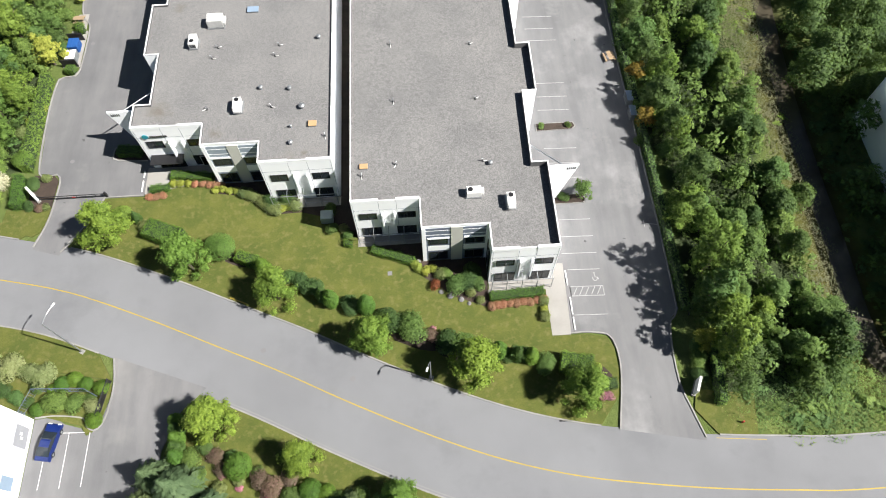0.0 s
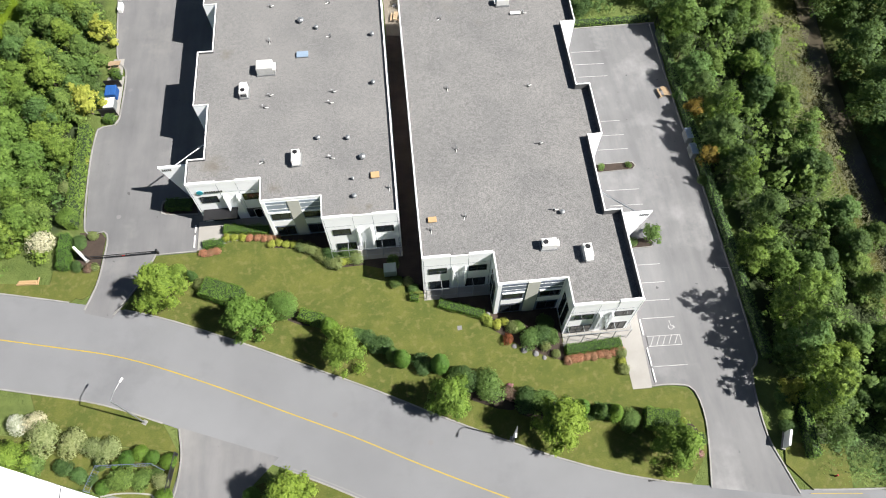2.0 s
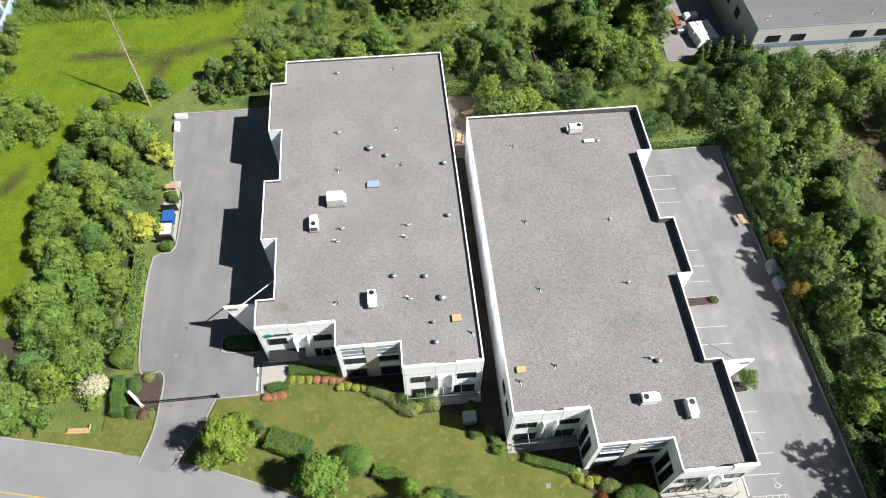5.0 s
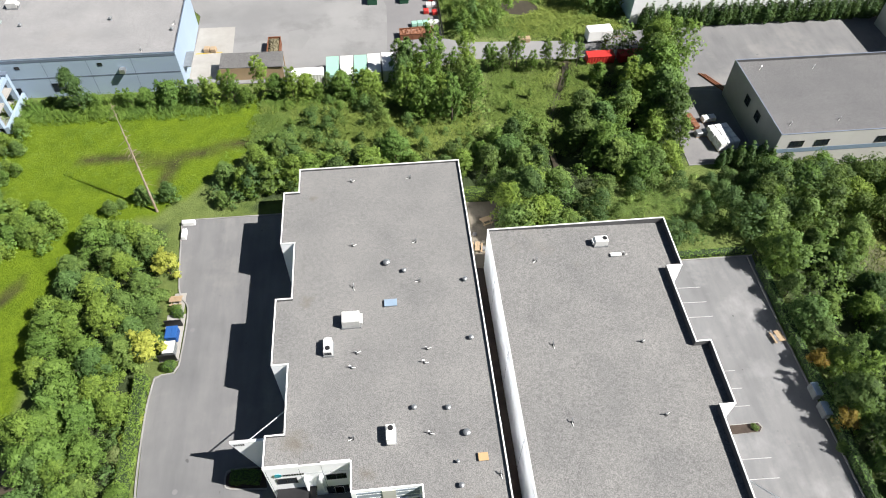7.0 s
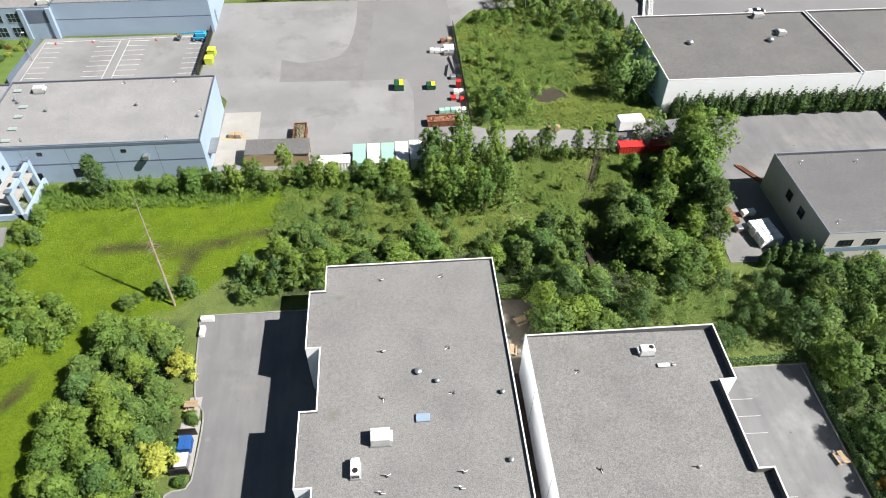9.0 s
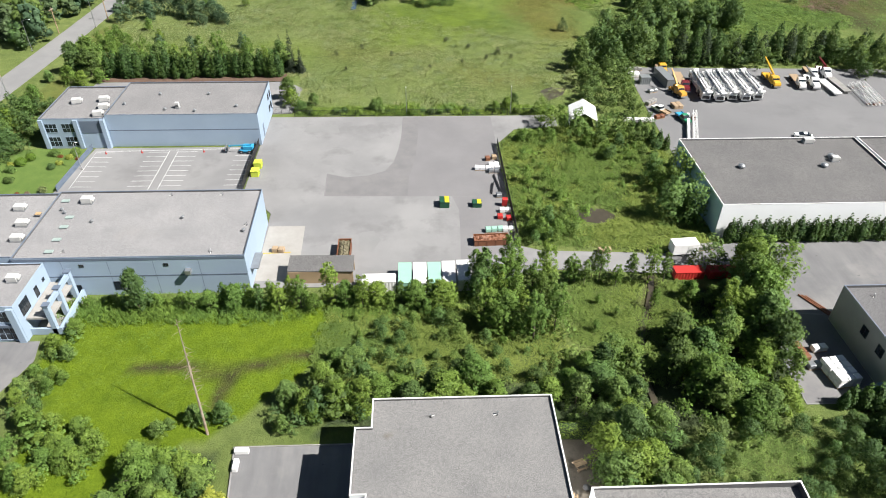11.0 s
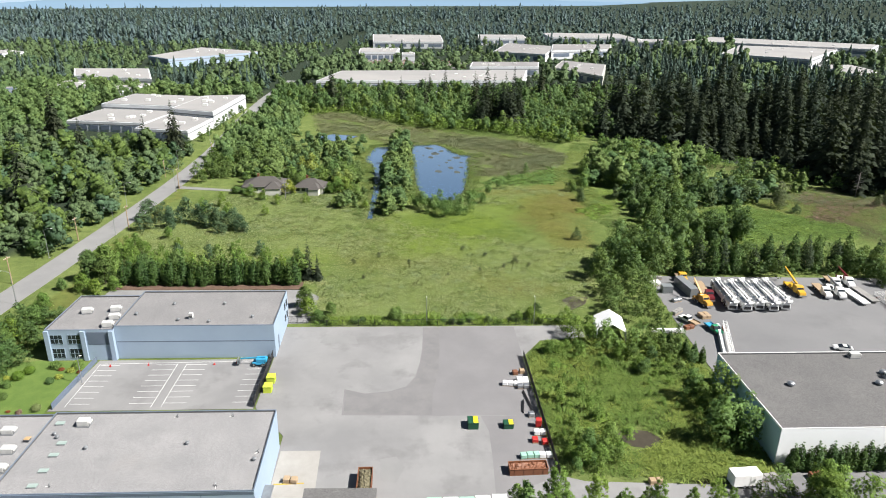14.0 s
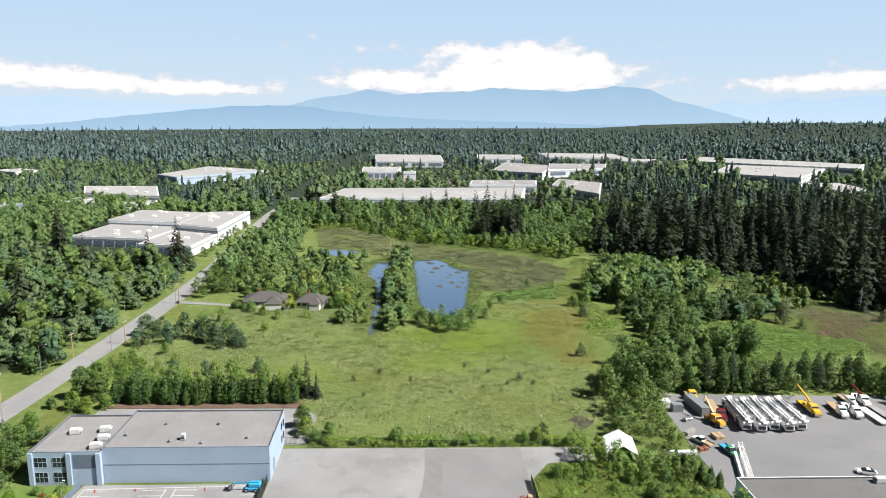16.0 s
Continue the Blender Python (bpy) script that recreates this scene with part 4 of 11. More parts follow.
stripe(31.4, 44.8, 33.2, 44.5), stripe(31.4, 45.3, 31.4, 44.3)


def wheelchair_mark():
    bm = bmesh.new()
    ribbon([(23.15 + 0.32 * math.cos(a), 36.9 + 0.32 * math.sin(a)) for a in [math.radians(20 - 24 * k) for k in range(11)]], 0.05, -0.05, 0.012, bm)
    ribbon([(23.15, 37.55), (23.2, 37.1), (23.5, 37.05), (23.65, 36.75)], 0.06, -0.06, 0.013, bm)
    box(bm, 23.05, 37.6, 0.008, 23.25, 37.78, 0.013)
    tagged(link("accessible_symbol", bm, M["line"]), "white painted accessible parking symbol", "road marking", kind="structure")


wheelchair_mark()
for x, y0, y1 in ((19.35, 31.95, 34.4), (19.35, 29.8, 31.6), (19.3, 36.1, 38.3)):
    tagged(link("wheel_stop", boxes((x - 0.09, y0, 0.0, x + 0.09, y1, 0.13), bevel=0.02), M["cap"]), "white painted concrete wheel stop", "wheel stop", group="wheel stops of the east lot")
for x, y0, y1 in ((-39.6, 55.0, 56.9), (-39.6, 57.4, 58.6)):
    tagged(link("wheel_stop", boxes((x - 0.09, y0, 0.0, x + 0.09, y1, 0.13), bevel=0.02), M["cap"]), "white painted concrete wheel stop", "wheel stop", group="wheel stops of the west lot")
for i in range(8):
    y = 178 + i * 2.25
    stripe(-106.8, y, -102.5, y - 0.1, 0.01, 0.12, "stall"), stripe(-94.5, y, -89.6, y, 0.01, 0.12, "stall"), stripe(-87.4, y, -82.6, y, 0.01, 0.12, "stall"), stripe(-73.0, y, -68.9, y, 0.01, 0.12, "stall")
stripe(-89.5, 176.5, -89.5, 194.2, 0.01, 0.12, "stall"), stripe(-87.4, 176.5, -87.4, 194.2, 0.01, 0.12, "stall"), stripe(-107, 194.3, -70, 195.2, 0.01, 0.12, "stall"), stripe(-107.2, 177, -107.2, 194.2, 0.01, 0.12, "stall")
stripe(-59.6, 152.0, -54.2, 152.2, 0.014, 0.35, "yellow", "yellow painted line on the loading slab")
stripe(34, 15.0, 40, 14.4, 0.15, 0.07, "yellow", "yellow painted kerb")
stripe(-23.2, 36.3, -25.6, 37.4, 0.15, 0.16, "yellow", "yellow painted kerb")


def manhole(x, y, z=0.008, r=0.34):
    bm = bmesh.new()
    tube(bm, (x, y, z - 0.03), (x, y, z), r, sides=16)
    tagged(link("manhole_cover", bm, M["patch"]), "round dark iron manhole cover", "manhole")


for p in ((-50.6, 61.1), (-51.5, 84.5), (27.0, 60.0), (27.6, 24.0), (-9.4, 25.3), (-20.8, 29.8), (4.3, 22.4), (-21.5, 20.4)):
    manhole(*p)
kerb(smooth_line([(-39.7, 30.0), (-39.2, 26.7), (-39.45, 23.5), (-39.95, 21.7), (-40.8, 21.0), (-41.75, 21.6), (-42.3, 22.6), (-45.7, 23.1), (-48.2, 23.0)], 0.5))
tagged(link("storm_drain", boxes((-4.6, 39.2, 0.1, -4.0, 39.8, 0.13)), M["patch"]), "square grate in the lawn", "drain")
tagged(link("storm_drain", boxes((15.6, 18.2, 0.0, 16.5, 18.6, 0.02)), M["black"]), "iron storm drain at the kerb", "drain")
for k, p in enumerate(PONDS + [[(-78, 70), (-70.5, 69), (-69.5, 65), (-71, 62), (-78, 61)], [(4.5, 165), (8, 166.6), (12, 166), (14.6, 162.6), (10, 160.6), (6, 161.6)], [(7.5, 228), (11, 230.6), (15.5, 229.5), (13.5, 225), (9, 221.5)]]):
    tagged(link("pond", prism(p, -0.62 if k < 3 else -0.5, -0.25 if k < 3 else -0.06), M["water" if k < 3 else "mudwater"]), "still dark pond water", "pond", kind="structure")


def creek_water():
    tagged(link("creek", ribbon(smooth_line(CREEK), 1.5, -1.5, -1.1), M["mudwater"]), "dark creek water between banks", "creek", kind="structure")
    tagged(link("creek", ribbon(smooth_line(NCREEK), 0.5, -0.5, -0.72), M["mudwater"]), "dark creek water in the thicket", "creek", kind="structure")


creek_water()


# ---------------------------------------------------------------- facade pieces
FACE = {"S": 0, "E": 90, "N": 180, "W": -90}


def wall_pose(x, y, z, facing):
    return pose(x, y, z, 0, 0, FACE[facing])


def window(bld, x, y, z, w, h, facing="S", cols=2, rows=1, name="window", frame_mat="black", tone="glass"):
    """A framed window whose sill's middle is at x, y, z on the wall face; the panes lie behind the frame."""
    m = wall_pose(x, y, z, facing)
    t, d = 0.07, 0.07
    bm = frame_prism([(-w / 2 - t, -t), (w / 2 + t, -t), (w / 2 + t, h + t), (-w / 2 - t, h + t)], t, -0.01, d)
    bm.transform(m @ pose(0, 0, 0, 90))
    fr = part(name, bm, M[frame_mat], bld)
    bars = [(-w / 2 + w * i / cols - 0.03, -d * 0.8, 0, -w / 2 + w * i / cols + 0.03, 0.0, h) for i in range(1, cols)]
    bars += [(-w / 2, -d * 0.75, h * i / rows - 0.03, w / 2, 0.0, h * i / rows + 0.03) for i in range(1, rows)]
    for b in bars:
        bm = boxes(b)
        bm.transform(m)
        part("mullion", bm, M[frame_mat], fr)
    bm = boxes((-w / 2, -0.025, 0, w / 2, 0.005, h))
    bm.transform(m)
    part("pane", bm, M[tone], fr)
    return fr


def on_wall(bld, name, x, y, z, facing, mat, *specs, label=""):
    bm = boxes(*specs)
    bm.transform(wall_pose(x, y, z, facing))
    return part(name, bm, M[mat], bld, label)


def white_bay(bld, x0, x1, y, rail=True):
    """A white front bay with two fins, four windows, panel joints and a steel pergola."""
    w = x1 - x0
    for f in (0.22, 0.8):
        window(bld, x0 + w * f, y, 5.0, 2.2, 1.35)
    for f in (0.24, 0.78):
        window(bld, x0 + w * f, y, 0.5, 2.5, 2.1, cols=3)
    for f in (0.44, 0.62):
        on_wall(bld, "fin", x0 + w * f, y, 0, "S", "white", (-0.09, -0.55, 2.2, 0.09, 0.0, 6.5))
    for f in (0.02, 0.4, 0.66, 0.98):
        on_wall(bld, "panel_joint", x0 + w * f, y, 0, "S", "greyblue", (-0.02, -0.006, 0.2, 0.02, 0.0, 9.2))
    on_wall(bld, "panel_joint", x0 + w / 2, y, 7.2, "S", "greyblue", (-w / 2, -0.006, -0.02, w / 2, 0.0, 0.02))
    on_wall(bld, "raised_parapet", x0 + w * 0.2, y, 9.25, "S", "white", (-w * 0.2, -0.025, -0.3, w * 0.2, 0.3, 0.32))
    on_wall(bld, "raised_parapet", x0 + w * 0.83, y, 9.25, "S", "white", (-w * 0.17, -0.025, -0.3, w * 0.17, 0.3, 0.32))
    if rail:
        pergola = new("pergola")
        tagged(pergola, "thin grey steel pergola along the ground floor", "pergola")
        for i in range(5):
            px = x0 + 0.3 + (w - 0.6) * i / 4
            bm = bmesh.new()
            tube(bm, (px, y - 1.3, 0.1), (px, y - 1.3, 2.9), 0.05, sides=6)
            part("post", bm, M["steel"], pergola)
            bm = bmesh.new()
            tube(bm, (px, y - 1.3, 2.9), (px, y - 0.05, 2.9), 0.045, sides=6)
            part("rafter", bm, M["steel"], pergola)
        bm = bmesh.new()
        tube(bm, (x0 + 0.2, y - 1.3, 2.9), (x1 - 0.2, y - 1.3, 2.9), 0.05, sides=6)
        part("beam", bm, M["steel"], pergola)
        bm = bmesh.new()
        tube(bm, (x0 + 0.2, y - 1.3, 1.0), (x1 - 0.2, y - 1.3, 1.0), 0.03, sides=6)
        part("rail", bm, M["steel"], pergola)
        tagged(link("forecourt_slab", boxes((x0, y - 1.5, 0.05, x1, y, 0.17)), M["concrete"]), "pale concrete slab under the pergola", "pavement", kind="structure")


def slate_bay(bld, x0, x1, y, panel):
    """A middle bay of blue-grey panels with a cream pier and four windows."""
    w = x1 - x0
    on_wall(bld, "facing", x0 + w / 2, y, 0, "S", panel, (-w / 2 + 0.02, -0.04, 0.1, w / 2 - 0.3, 0.0, 8.95), label="blue-grey facade panels")
    on_wall(bld, "pier", x0 + w * 0.53, y, 0, "S", "cream", (-0.75, -0.12, 0, 0.75, 0.0, 9.1), label="cream rendered pier")
    on_wall(bld, "edge_pier", x0 + 0.28, y, 0, "S", "white", (-0.26, -0.12, 0, 0.26, 0.0, 9.2))
    for z in (8.35, 7.25):
        on_wall(bld, "string_course", x0 + w / 2, y, z, "S", "white", (-w / 2 + 0.05, -0.055, -0.06, w / 2 - 0.3, 0.0, 0.06))
    for f in (0.25, 0.8):
        window(bld, x0 + w * f, y - 0.04, 4.8, 2.3, 1.4)
        window(bld, x0 + w * f, y - 0.04, 0.6, 2.3, 2.0)
        on_wall(bld, "spandrel", x0 + w * f, y - 0.04, 3.0, "S", "white", (-1.4, -0.02, 0, 1.4, 0.0, 1.3))
        on_wall(bld, "lintel", x0 + w * f, y - 0.04, 6.28, "S", "white", (-1.4, -0.12, 0, 1.4, 0.0, 0.3))


def blade(bld, xs, y, flip, strut):
    """A tapering white wing wall with a steel strut and a number plate shown as bars."""
    pts = [(xs, 0), (xs + flip * 2.2, 0), (xs + flip * 4.3, 8.1), (xs, 8.1)]
    bm = bmesh.new()
    f = [[bm.verts.new((x, yy, z)) for x, z in pts] for yy in (y - 0.15, y + 0.15)]
    bm.faces.new(f[0]), bm.faces.new(f[1][::-1])
    for i in range(4):
        bm.faces.new((f[0][i], f[1][i], f[1][(i + 1) % 4], f[0][(i + 1) % 4]))
    bmesh.ops.recalc_face_normals(bm, faces=bm.faces)
    w = part("wing_wall", bm, M["white"], bld, "tapering white wing wall")
    bars = boxes(*[(min(xs + flip * 3.9, xs + flip * 2.7) + i * 0.26, y - 0.17, 7.25, min(xs + flip * 3.9, xs + flip * 2.7) + i * 0.26 + 0.16, y - 0.15, 7.7) for i in range(5)])
    part("number_bars", bars, M["black"], w, "dark bars of a number plate")
    bm = bmesh.new()
    tube(bm, *strut, 0.09, sides=6)
    part("strut", bm, M["steel"], bld)


def hvac(x, y, z, turn=0, l=1.9, w=1.1, h=1.25, fan=True):
    ob = new("rooftop_unit")
    skin = M["metal"] if fan else M["unitgrey"]
    tagged(ob, "white metal rooftop air-conditioning unit with a round fan" if fan else "weathered pale grey rooftop ventilation unit", "air conditioner", group="rooftop units")
    b = part("cabinet", boxes((-l / 2, -w / 2, 0.25, l / 2, w / 2, h), bevel=0.04), skin, ob)
    part("curb", boxes((-l / 2 - 0.1, -w / 2 - 0.1, -0.05, l / 2 + 0.1, w / 2 + 0.1, 0.25)), M["steel"], ob, "grey sheet-metal curb")
    if fan:
        bm = bmesh.new()
        tube(bm, (-l / 2 + 0.5, 0, h), (-l / 2 + 0.5, 0, h + 0.09), 0.42, sides=20)
        part("fan_shroud", bm, skin, ob)
        bm = bmesh.new()
        tube(bm, (-l / 2 + 0.5, 0, h + 0.085), (-l / 2 + 0.5, 0, h + 0.1), 0.33, sides=16)
        part("fan_guard", bm, M["black"], ob, "dark fan guard")
    part("grille", boxes(*[(-l / 2 - 0.02, -w / 2 + 0.12, 0.4 + i * 0.12, -l / 2, w / 2 - 0.12, 0.46 + i * 0.12) for i in range(5)]), M["black"], ob)
    part("hood", boxes((l / 2, -w / 2 + 0.1, 0.55, l / 2 + 0.35, w / 2 - 0.1, 0.95), bevel=0.03), skin, ob)
    ob.matrix_basis = pose(x, y, z, 0, 0, turn)
    return ob


def mushroom(x, y, z, r=0.33):
    ob = new("roof_vent")
    tagged(ob, "round galvanised mushroom vent on the roof", "roof vent", group="roof vents")
    bm = bmesh.new()
    tube(bm, (0, 0, -0.05), (0, 0, 0.4), r * 0.6, sides=10)
    part("flue", bm, M["steel"], ob)
    bm = bmesh.new()
    bmesh.ops.create_uvsphere(bm, u_segments=12, v_segments=6, radius=r, matrix=Matrix.Translation((0, 0, 0.45)) @ Matrix.Diagonal((1, 1, 0.6, 1)))
    part("cap", bm, M["steel"], ob)
    ob.matrix_basis = pose(x, y, z)
    return ob


def gooseneck(x, y, z, turn):
    ob = new("vent_pipe")
    tagged(ob, "small bent metal vent pipe on the roof", "vent pipe", group="vent pipes")
    bm = bmesh.new()
    tube(bm, (0, 0, -0.05), (0, 0, 0.5), 0.07, sides=7), tube(bm, (0, 0, 0.5), (0.25, 0, 0.62), 0.07, sides=7)
    part("pipe", bm, M["steel"], ob)
    bm = bmesh.new()
    tube(bm, (-0.55, -0.05, 0.06), (0.05, 0, 0.06), 0.05, sides=6)
    part("drain", bm, M["metal"], ob)
    bm = bmesh.new()
    tube(bm, (0, 0, 0), (0, 0, 0.06), 0.2, sides=10)
    part("flashing", bm, M["black"], ob)
    ob.matrix_basis = pose(x, y, z, 0, 0, turn)


def hatch(x, y, z, w, d, mat, label, name="roof_hatch"):
    ob = new(name)
    tagged(ob, label, "roof hatch")
    part("lid", boxes((-w / 2, -d / 2, 0.22, w / 2, d / 2, 0.34), bevel=0.03), M[mat], ob)
    part("curb", boxes((-w / 2 + 0.06, -d / 2 + 0.06, -0.05, w / 2 - 0.06, d / 2 - 0.06, 0.22)), M["steel"], ob)
    ob.matrix_basis = pose(x, y, z)


M["tan"] = plain("tan_plywood", (0.4318, 0.2904, 0.1492), 0.7)
M["skyblue"] = plain("blue_skylight", (0.2355, 0.314, 0.4082), 0.3)
M["shadegrey"] = surface("shaded_end_wall", (0.36, 0.356, 0.35), (0.32, 0.316, 0.31), 0.3, 4.0, 0.8, 0.05, grain=0.1)
M["azure"] = surface("sky_blue_wall_paint", (0.42, 0.58, 0.70), (0.39, 0.55, 0.67), 0.3, 4.0, 0.7, 0.05, grain=0.08)
M["skygreen"] = plain("pale_green_skylight", (0.2826, 0.3533, 0.3297), 0.3)
M["teal"] = plain("teal_sign", (0.0157, 0.2826, 0.3533), 0.5)
M["paleslate"] = surface("pale_blue_grey_panel", (0.2826, 0.3297, 0.3768), (0.2512, 0.2983, 0.3533), 0.3, 6.0, 0.7, 0.05, grain=0.08)
M["roofslate"] = gravel("slate_grey_roof_gravel", (0.172, 0.171, 0.174), (0.064, 0.063, 0.066), (0.11, 0.106, 0.104))
M["roofdark"] = gravel("dark_roof_gravel", (0.172, 0.169, 0.168), (0.066, 0.0645, 0.0645), (0.1, 0.096, 0.092))
M["rooflight"] = gravel("pale_roof_gravel", (0.315, 0.313, 0.318), (0.152, 0.151, 0.153), (0.25, 0.235, 0.225))

# ---------------------------------------------------------------- the two white buildings
FALL = 0.029
bldA = shell("office_warehouse", A_OUT, 9.5, ROOF_A, M["white"], "long white two-storey warehouse with stepped front", M["roof_stained"])
white_bay(bldA, -38.1, -28.4, 59.0, rail=False)
slate_bay(bldA, -28.4, -20.6, 55.6, "paleslate")
white_bay(bldA, -20.6, -10.9, 52.2)
blade(bldA, -38.1, 63.2, -1, ((-35.95, 66.6, 8.3), (-40.2, 63.3, 8.0)))
on_wall(bldA, "canopy", -35.2, 59.0, 3.1, "S", "black", (-2.3, -1.7, 0, 2.3, 0.0, 0.14), label="dark steel and glass entrance canopy")
window(bldA, -35.2, 59.0, 0.15, 3.6, 2.6, cols=4, name="entrance_door")
window(bldA, -30.4, 59.0, 0.15, 1.0, 2.2, cols=1, name="door", frame_mat="cap")
bm = bmesh.new()
tube(bm, (-36.7, 58.9, 7.6), (-36.7, 58.84, 7.6), 0.42, sides=20)
sign = part("sign_disc", bm, M["teal"], bldA, "round teal sign")
part("sign_bars", boxes(*[(-36.1 + i * 0.3, 58.86, 7.4, -35.88 + i * 0.3, 58.9, 7.75) for i in range(8)]), M["black"], bldA, "dark bars of a company sign")
for y in (57.2,):
    window(bldA, -28.4, y, 4.4, 1.2, 2.2, "W", 1)
    window(bldA, -20.6, y - 3.4, 4.4, 1.2, 2.2, "W", 1)
for y in (66, 75, 78.5, 86, 95, 98.4):
    on_wall(bldA, "loading_door", -35.85 if y in (66, 86) else -37.85, y, 0, "W", "cap", (-1.5, -0.05, 0, 1.5, 0.0, 3.6))
bldB = shell("office_warehouse", B_OUT, 9.35, 8.3, M["white"], "long white two-storey warehouse with stepped front", fall=FALL)
white_bay(bldB, -8.5, 0.3, 45.3)
slate_bay(bldB, 0.3, 8.8, 41.1, "greyblue")
white_bay(bldB, 8.8, 17.3, 37.3)
blade(bldB, 17.4, 49.9, 1, ((15.5, 53.4, 8.3), (19.6, 50.0, 8.0)))
for y in (38.6, 40.0):
    window(bldB, 8.8, y, 1.0, 0.9, 5.4, "W", 1, 3)
for y in (42.5, 44.0):
    window(bldB, 0.3, y, 1.0, 0.9, 5.4, "W", 1, 3)
for y in (47.2, 54.0, 58.2, 64.5, 68.0, 74.5, 78.8, 85.0, 88.6):
    x = 17.35 if y < 50 or 61.8 < y < 70.7 or y > 82.7 else 15.5
    on_wall(bldB, "loading_door", x, y, 0, "E", "greyblue", (-1.4, -0.05, 0, 1.4, 0.0, 3.4))
for y in (48.5, 60, 71.5, 83):
    on_wall(bldB, "panel_joint", -8.45, y, 0, "W", "greyblue", (-0.03, -0.01, 0.1, 0.03, 0.0, 9.0))
for y in (47.6, 50.2):
    window(bldB, -8.5, y, 4.8, 1.5, 1.4, "W", 1)

def roof_b(x):
    return 8.3 - FALL * (x - 17.3)


hvac(-30.9, 73.8, ROOF_A, 90), hvac(-28.0, 77.6, ROOF_A, 0, 2.3, 1.7, 1.5, False), hvac(-23.7, 61.7, ROOF_A, -90)
hatch(-22.8, 80.1, ROOF_A, 1.7, 1.1, "skyblue", "flat blue-grey skylight on the roof", "skylight")
hatch(-13.5, 58.2, ROOF_A, 1.15, 0.95, "tan", "tan plywood hatch cover on the roof")
for p in ((-20.8, 64.9), (-16.8, 64.5), (-12.9, 73.8), (-12.6, 83.0), (-16.3, 55.2), (-20.7, 85.2)):
    mushroom(*p, ROOF_A)
mushroom(-23.0, 86.8, ROOF_A, 0.5), mushroom(-15.0, 61.2, ROOF_A, 0.45), mushroom(-16.4, 57.9, ROOF_A, 0.2)
for x, y, a in ((-27.4, 73.0, 200), (-28.1, 71.0, 170), (-28.1, 61.8, 20), (-19.2, 61.6, 160), (-19.1, 70.9, 170), (-18.6, 72.8, 190), (-11.8, 56.1, 90), (-27.6, 90.4, 200), (-18.8, 90.4, 20), (-27.6, 103.1, 200), (-18.7, 103.2, 10), (-27.6, 83.2, 90), (-18.8, 83.4, 0)):
    gooseneck(x, y, ROOF_A, a)
hvac(7.3, 45.9, roof_b(7.3), 0), hvac(11.9, 44.4, roof_b(11.9), -90), hvac(7.5, 88.0, roof_b(7.5), 180)
hatch(-6.7, 50.8, roof_b(-6.7), 1.1, 0.8, "tan", "tan plywood hatch cover on the roof")
hatch(9.2, 85.8, roof_b(9.2), 1.6, 0.6, "metal", "low white metal roof hatch")
mushroom(9.9, 50.5, roof_b(9.9))
for x, y, a in ((-2.6, 72.0, 90), (8.9, 71.6, 200), (-2.5, 61.5, 90), (8.9, 61.5, 200), (9.0, 51.0, 180), (-2.5, 51.0, 60), (-7.0, 49.4, 90), (-2.3, 85.6, 30), (10.4, 85.9, 170)):
    gooseneck(x, y, roof_b(x), a)

# ---------------------------------------------------------------- the blue buildings
bldC = shell("warehouse", [(-59.7, 140.5), (-60.3, 162.4), (-100.3, 162.4), (-100.3, 140.5)], 8.5, 8.15, M["blue"], "pale blue warehouse with a grey gravel roof", M["rooflight"], M["bluedark"])
on_wall(bldC, "band", -80, 140.5, 0, "S", "bluedark", (-20.2, -0.03, 4.1, 20.2, 0.0, 4.35))
on_wall(bldC, "band", -80, 140.5, 0, "S", "bluedark", (-20.2, -0.04, 7.75, 20.2, 0.0, 8.3))
for x in (-92, -84, -76, -68):
    on_wall(bldC, "panel_joint", x, 140.5, 0, "S", "bluedark", (-0.03, -0.012, 0.1, 0.03, 0.0, 7.7))
for x, z in ((-88.6, 6.4), (-73.8, 6.4)):
    window(bldC, x, 140.5, z, 0.7, 0.5, cols=1)
window(bldC, -83.4, 140.5, 1.2, 1.1, 1.7, cols=1), window(bldC, -90.5, 140.5, 0.1, 1.0, 2.1, cols=1, name="door")
on_wall(bldC, "exhaust", -70, 140.5, 5.0, "S", "steel", (-0.5, -1.0, 0, 0.5, 0.0, 0.8), label="steel exhaust hood")
for y, h, w in ((145.2, 3.2, 4.0), (152.8, 5.2, 4.6), (158.3, 2.3, 1.2)):
    on_wall(bldC, "loading_door", -59.85 - (y - 140.5) * 0.027, y, 0.1, "E", "bluedark", (-w / 2, -0.06, 0, w / 2, 0.03, h))
on_wall(bldC, "canopy", -59.75, 145, 3.6, "E", "steel", (-2.4, -1.5, 0, 2.4, 0.0, 0.2), label="grey steel loading canopy")
bldC2 = shell("office_wing", [(-100.35, 141.5), (-100.35, 162.4), (-125, 162.4), (-125, 141.5)], 8.1, 7.7, M["blue"], "pale blue office wing with a flat roof", M["rooflight"], M["bluedark"])
bldC3 = shell("office_building", [(-94.9, 128.8), (-94.9, 140.4), (-125, 140.4), (-125, 128.8)], 7.6, 7.25, M["blue"], "pale blue office front with dark square windows", M["rooflight"], M["blue"])
for x in (-97.6, -103, -108.5, -114, -119.5):
    window(bldC3, x, 128.8, 4.4, 3.2, 2.2, cols=3, rows=2, frame_mat="blue"), window(bldC3, x, 128.8, 0.4, 3.2, 2.6, cols=3, rows=2, frame_mat="blue")
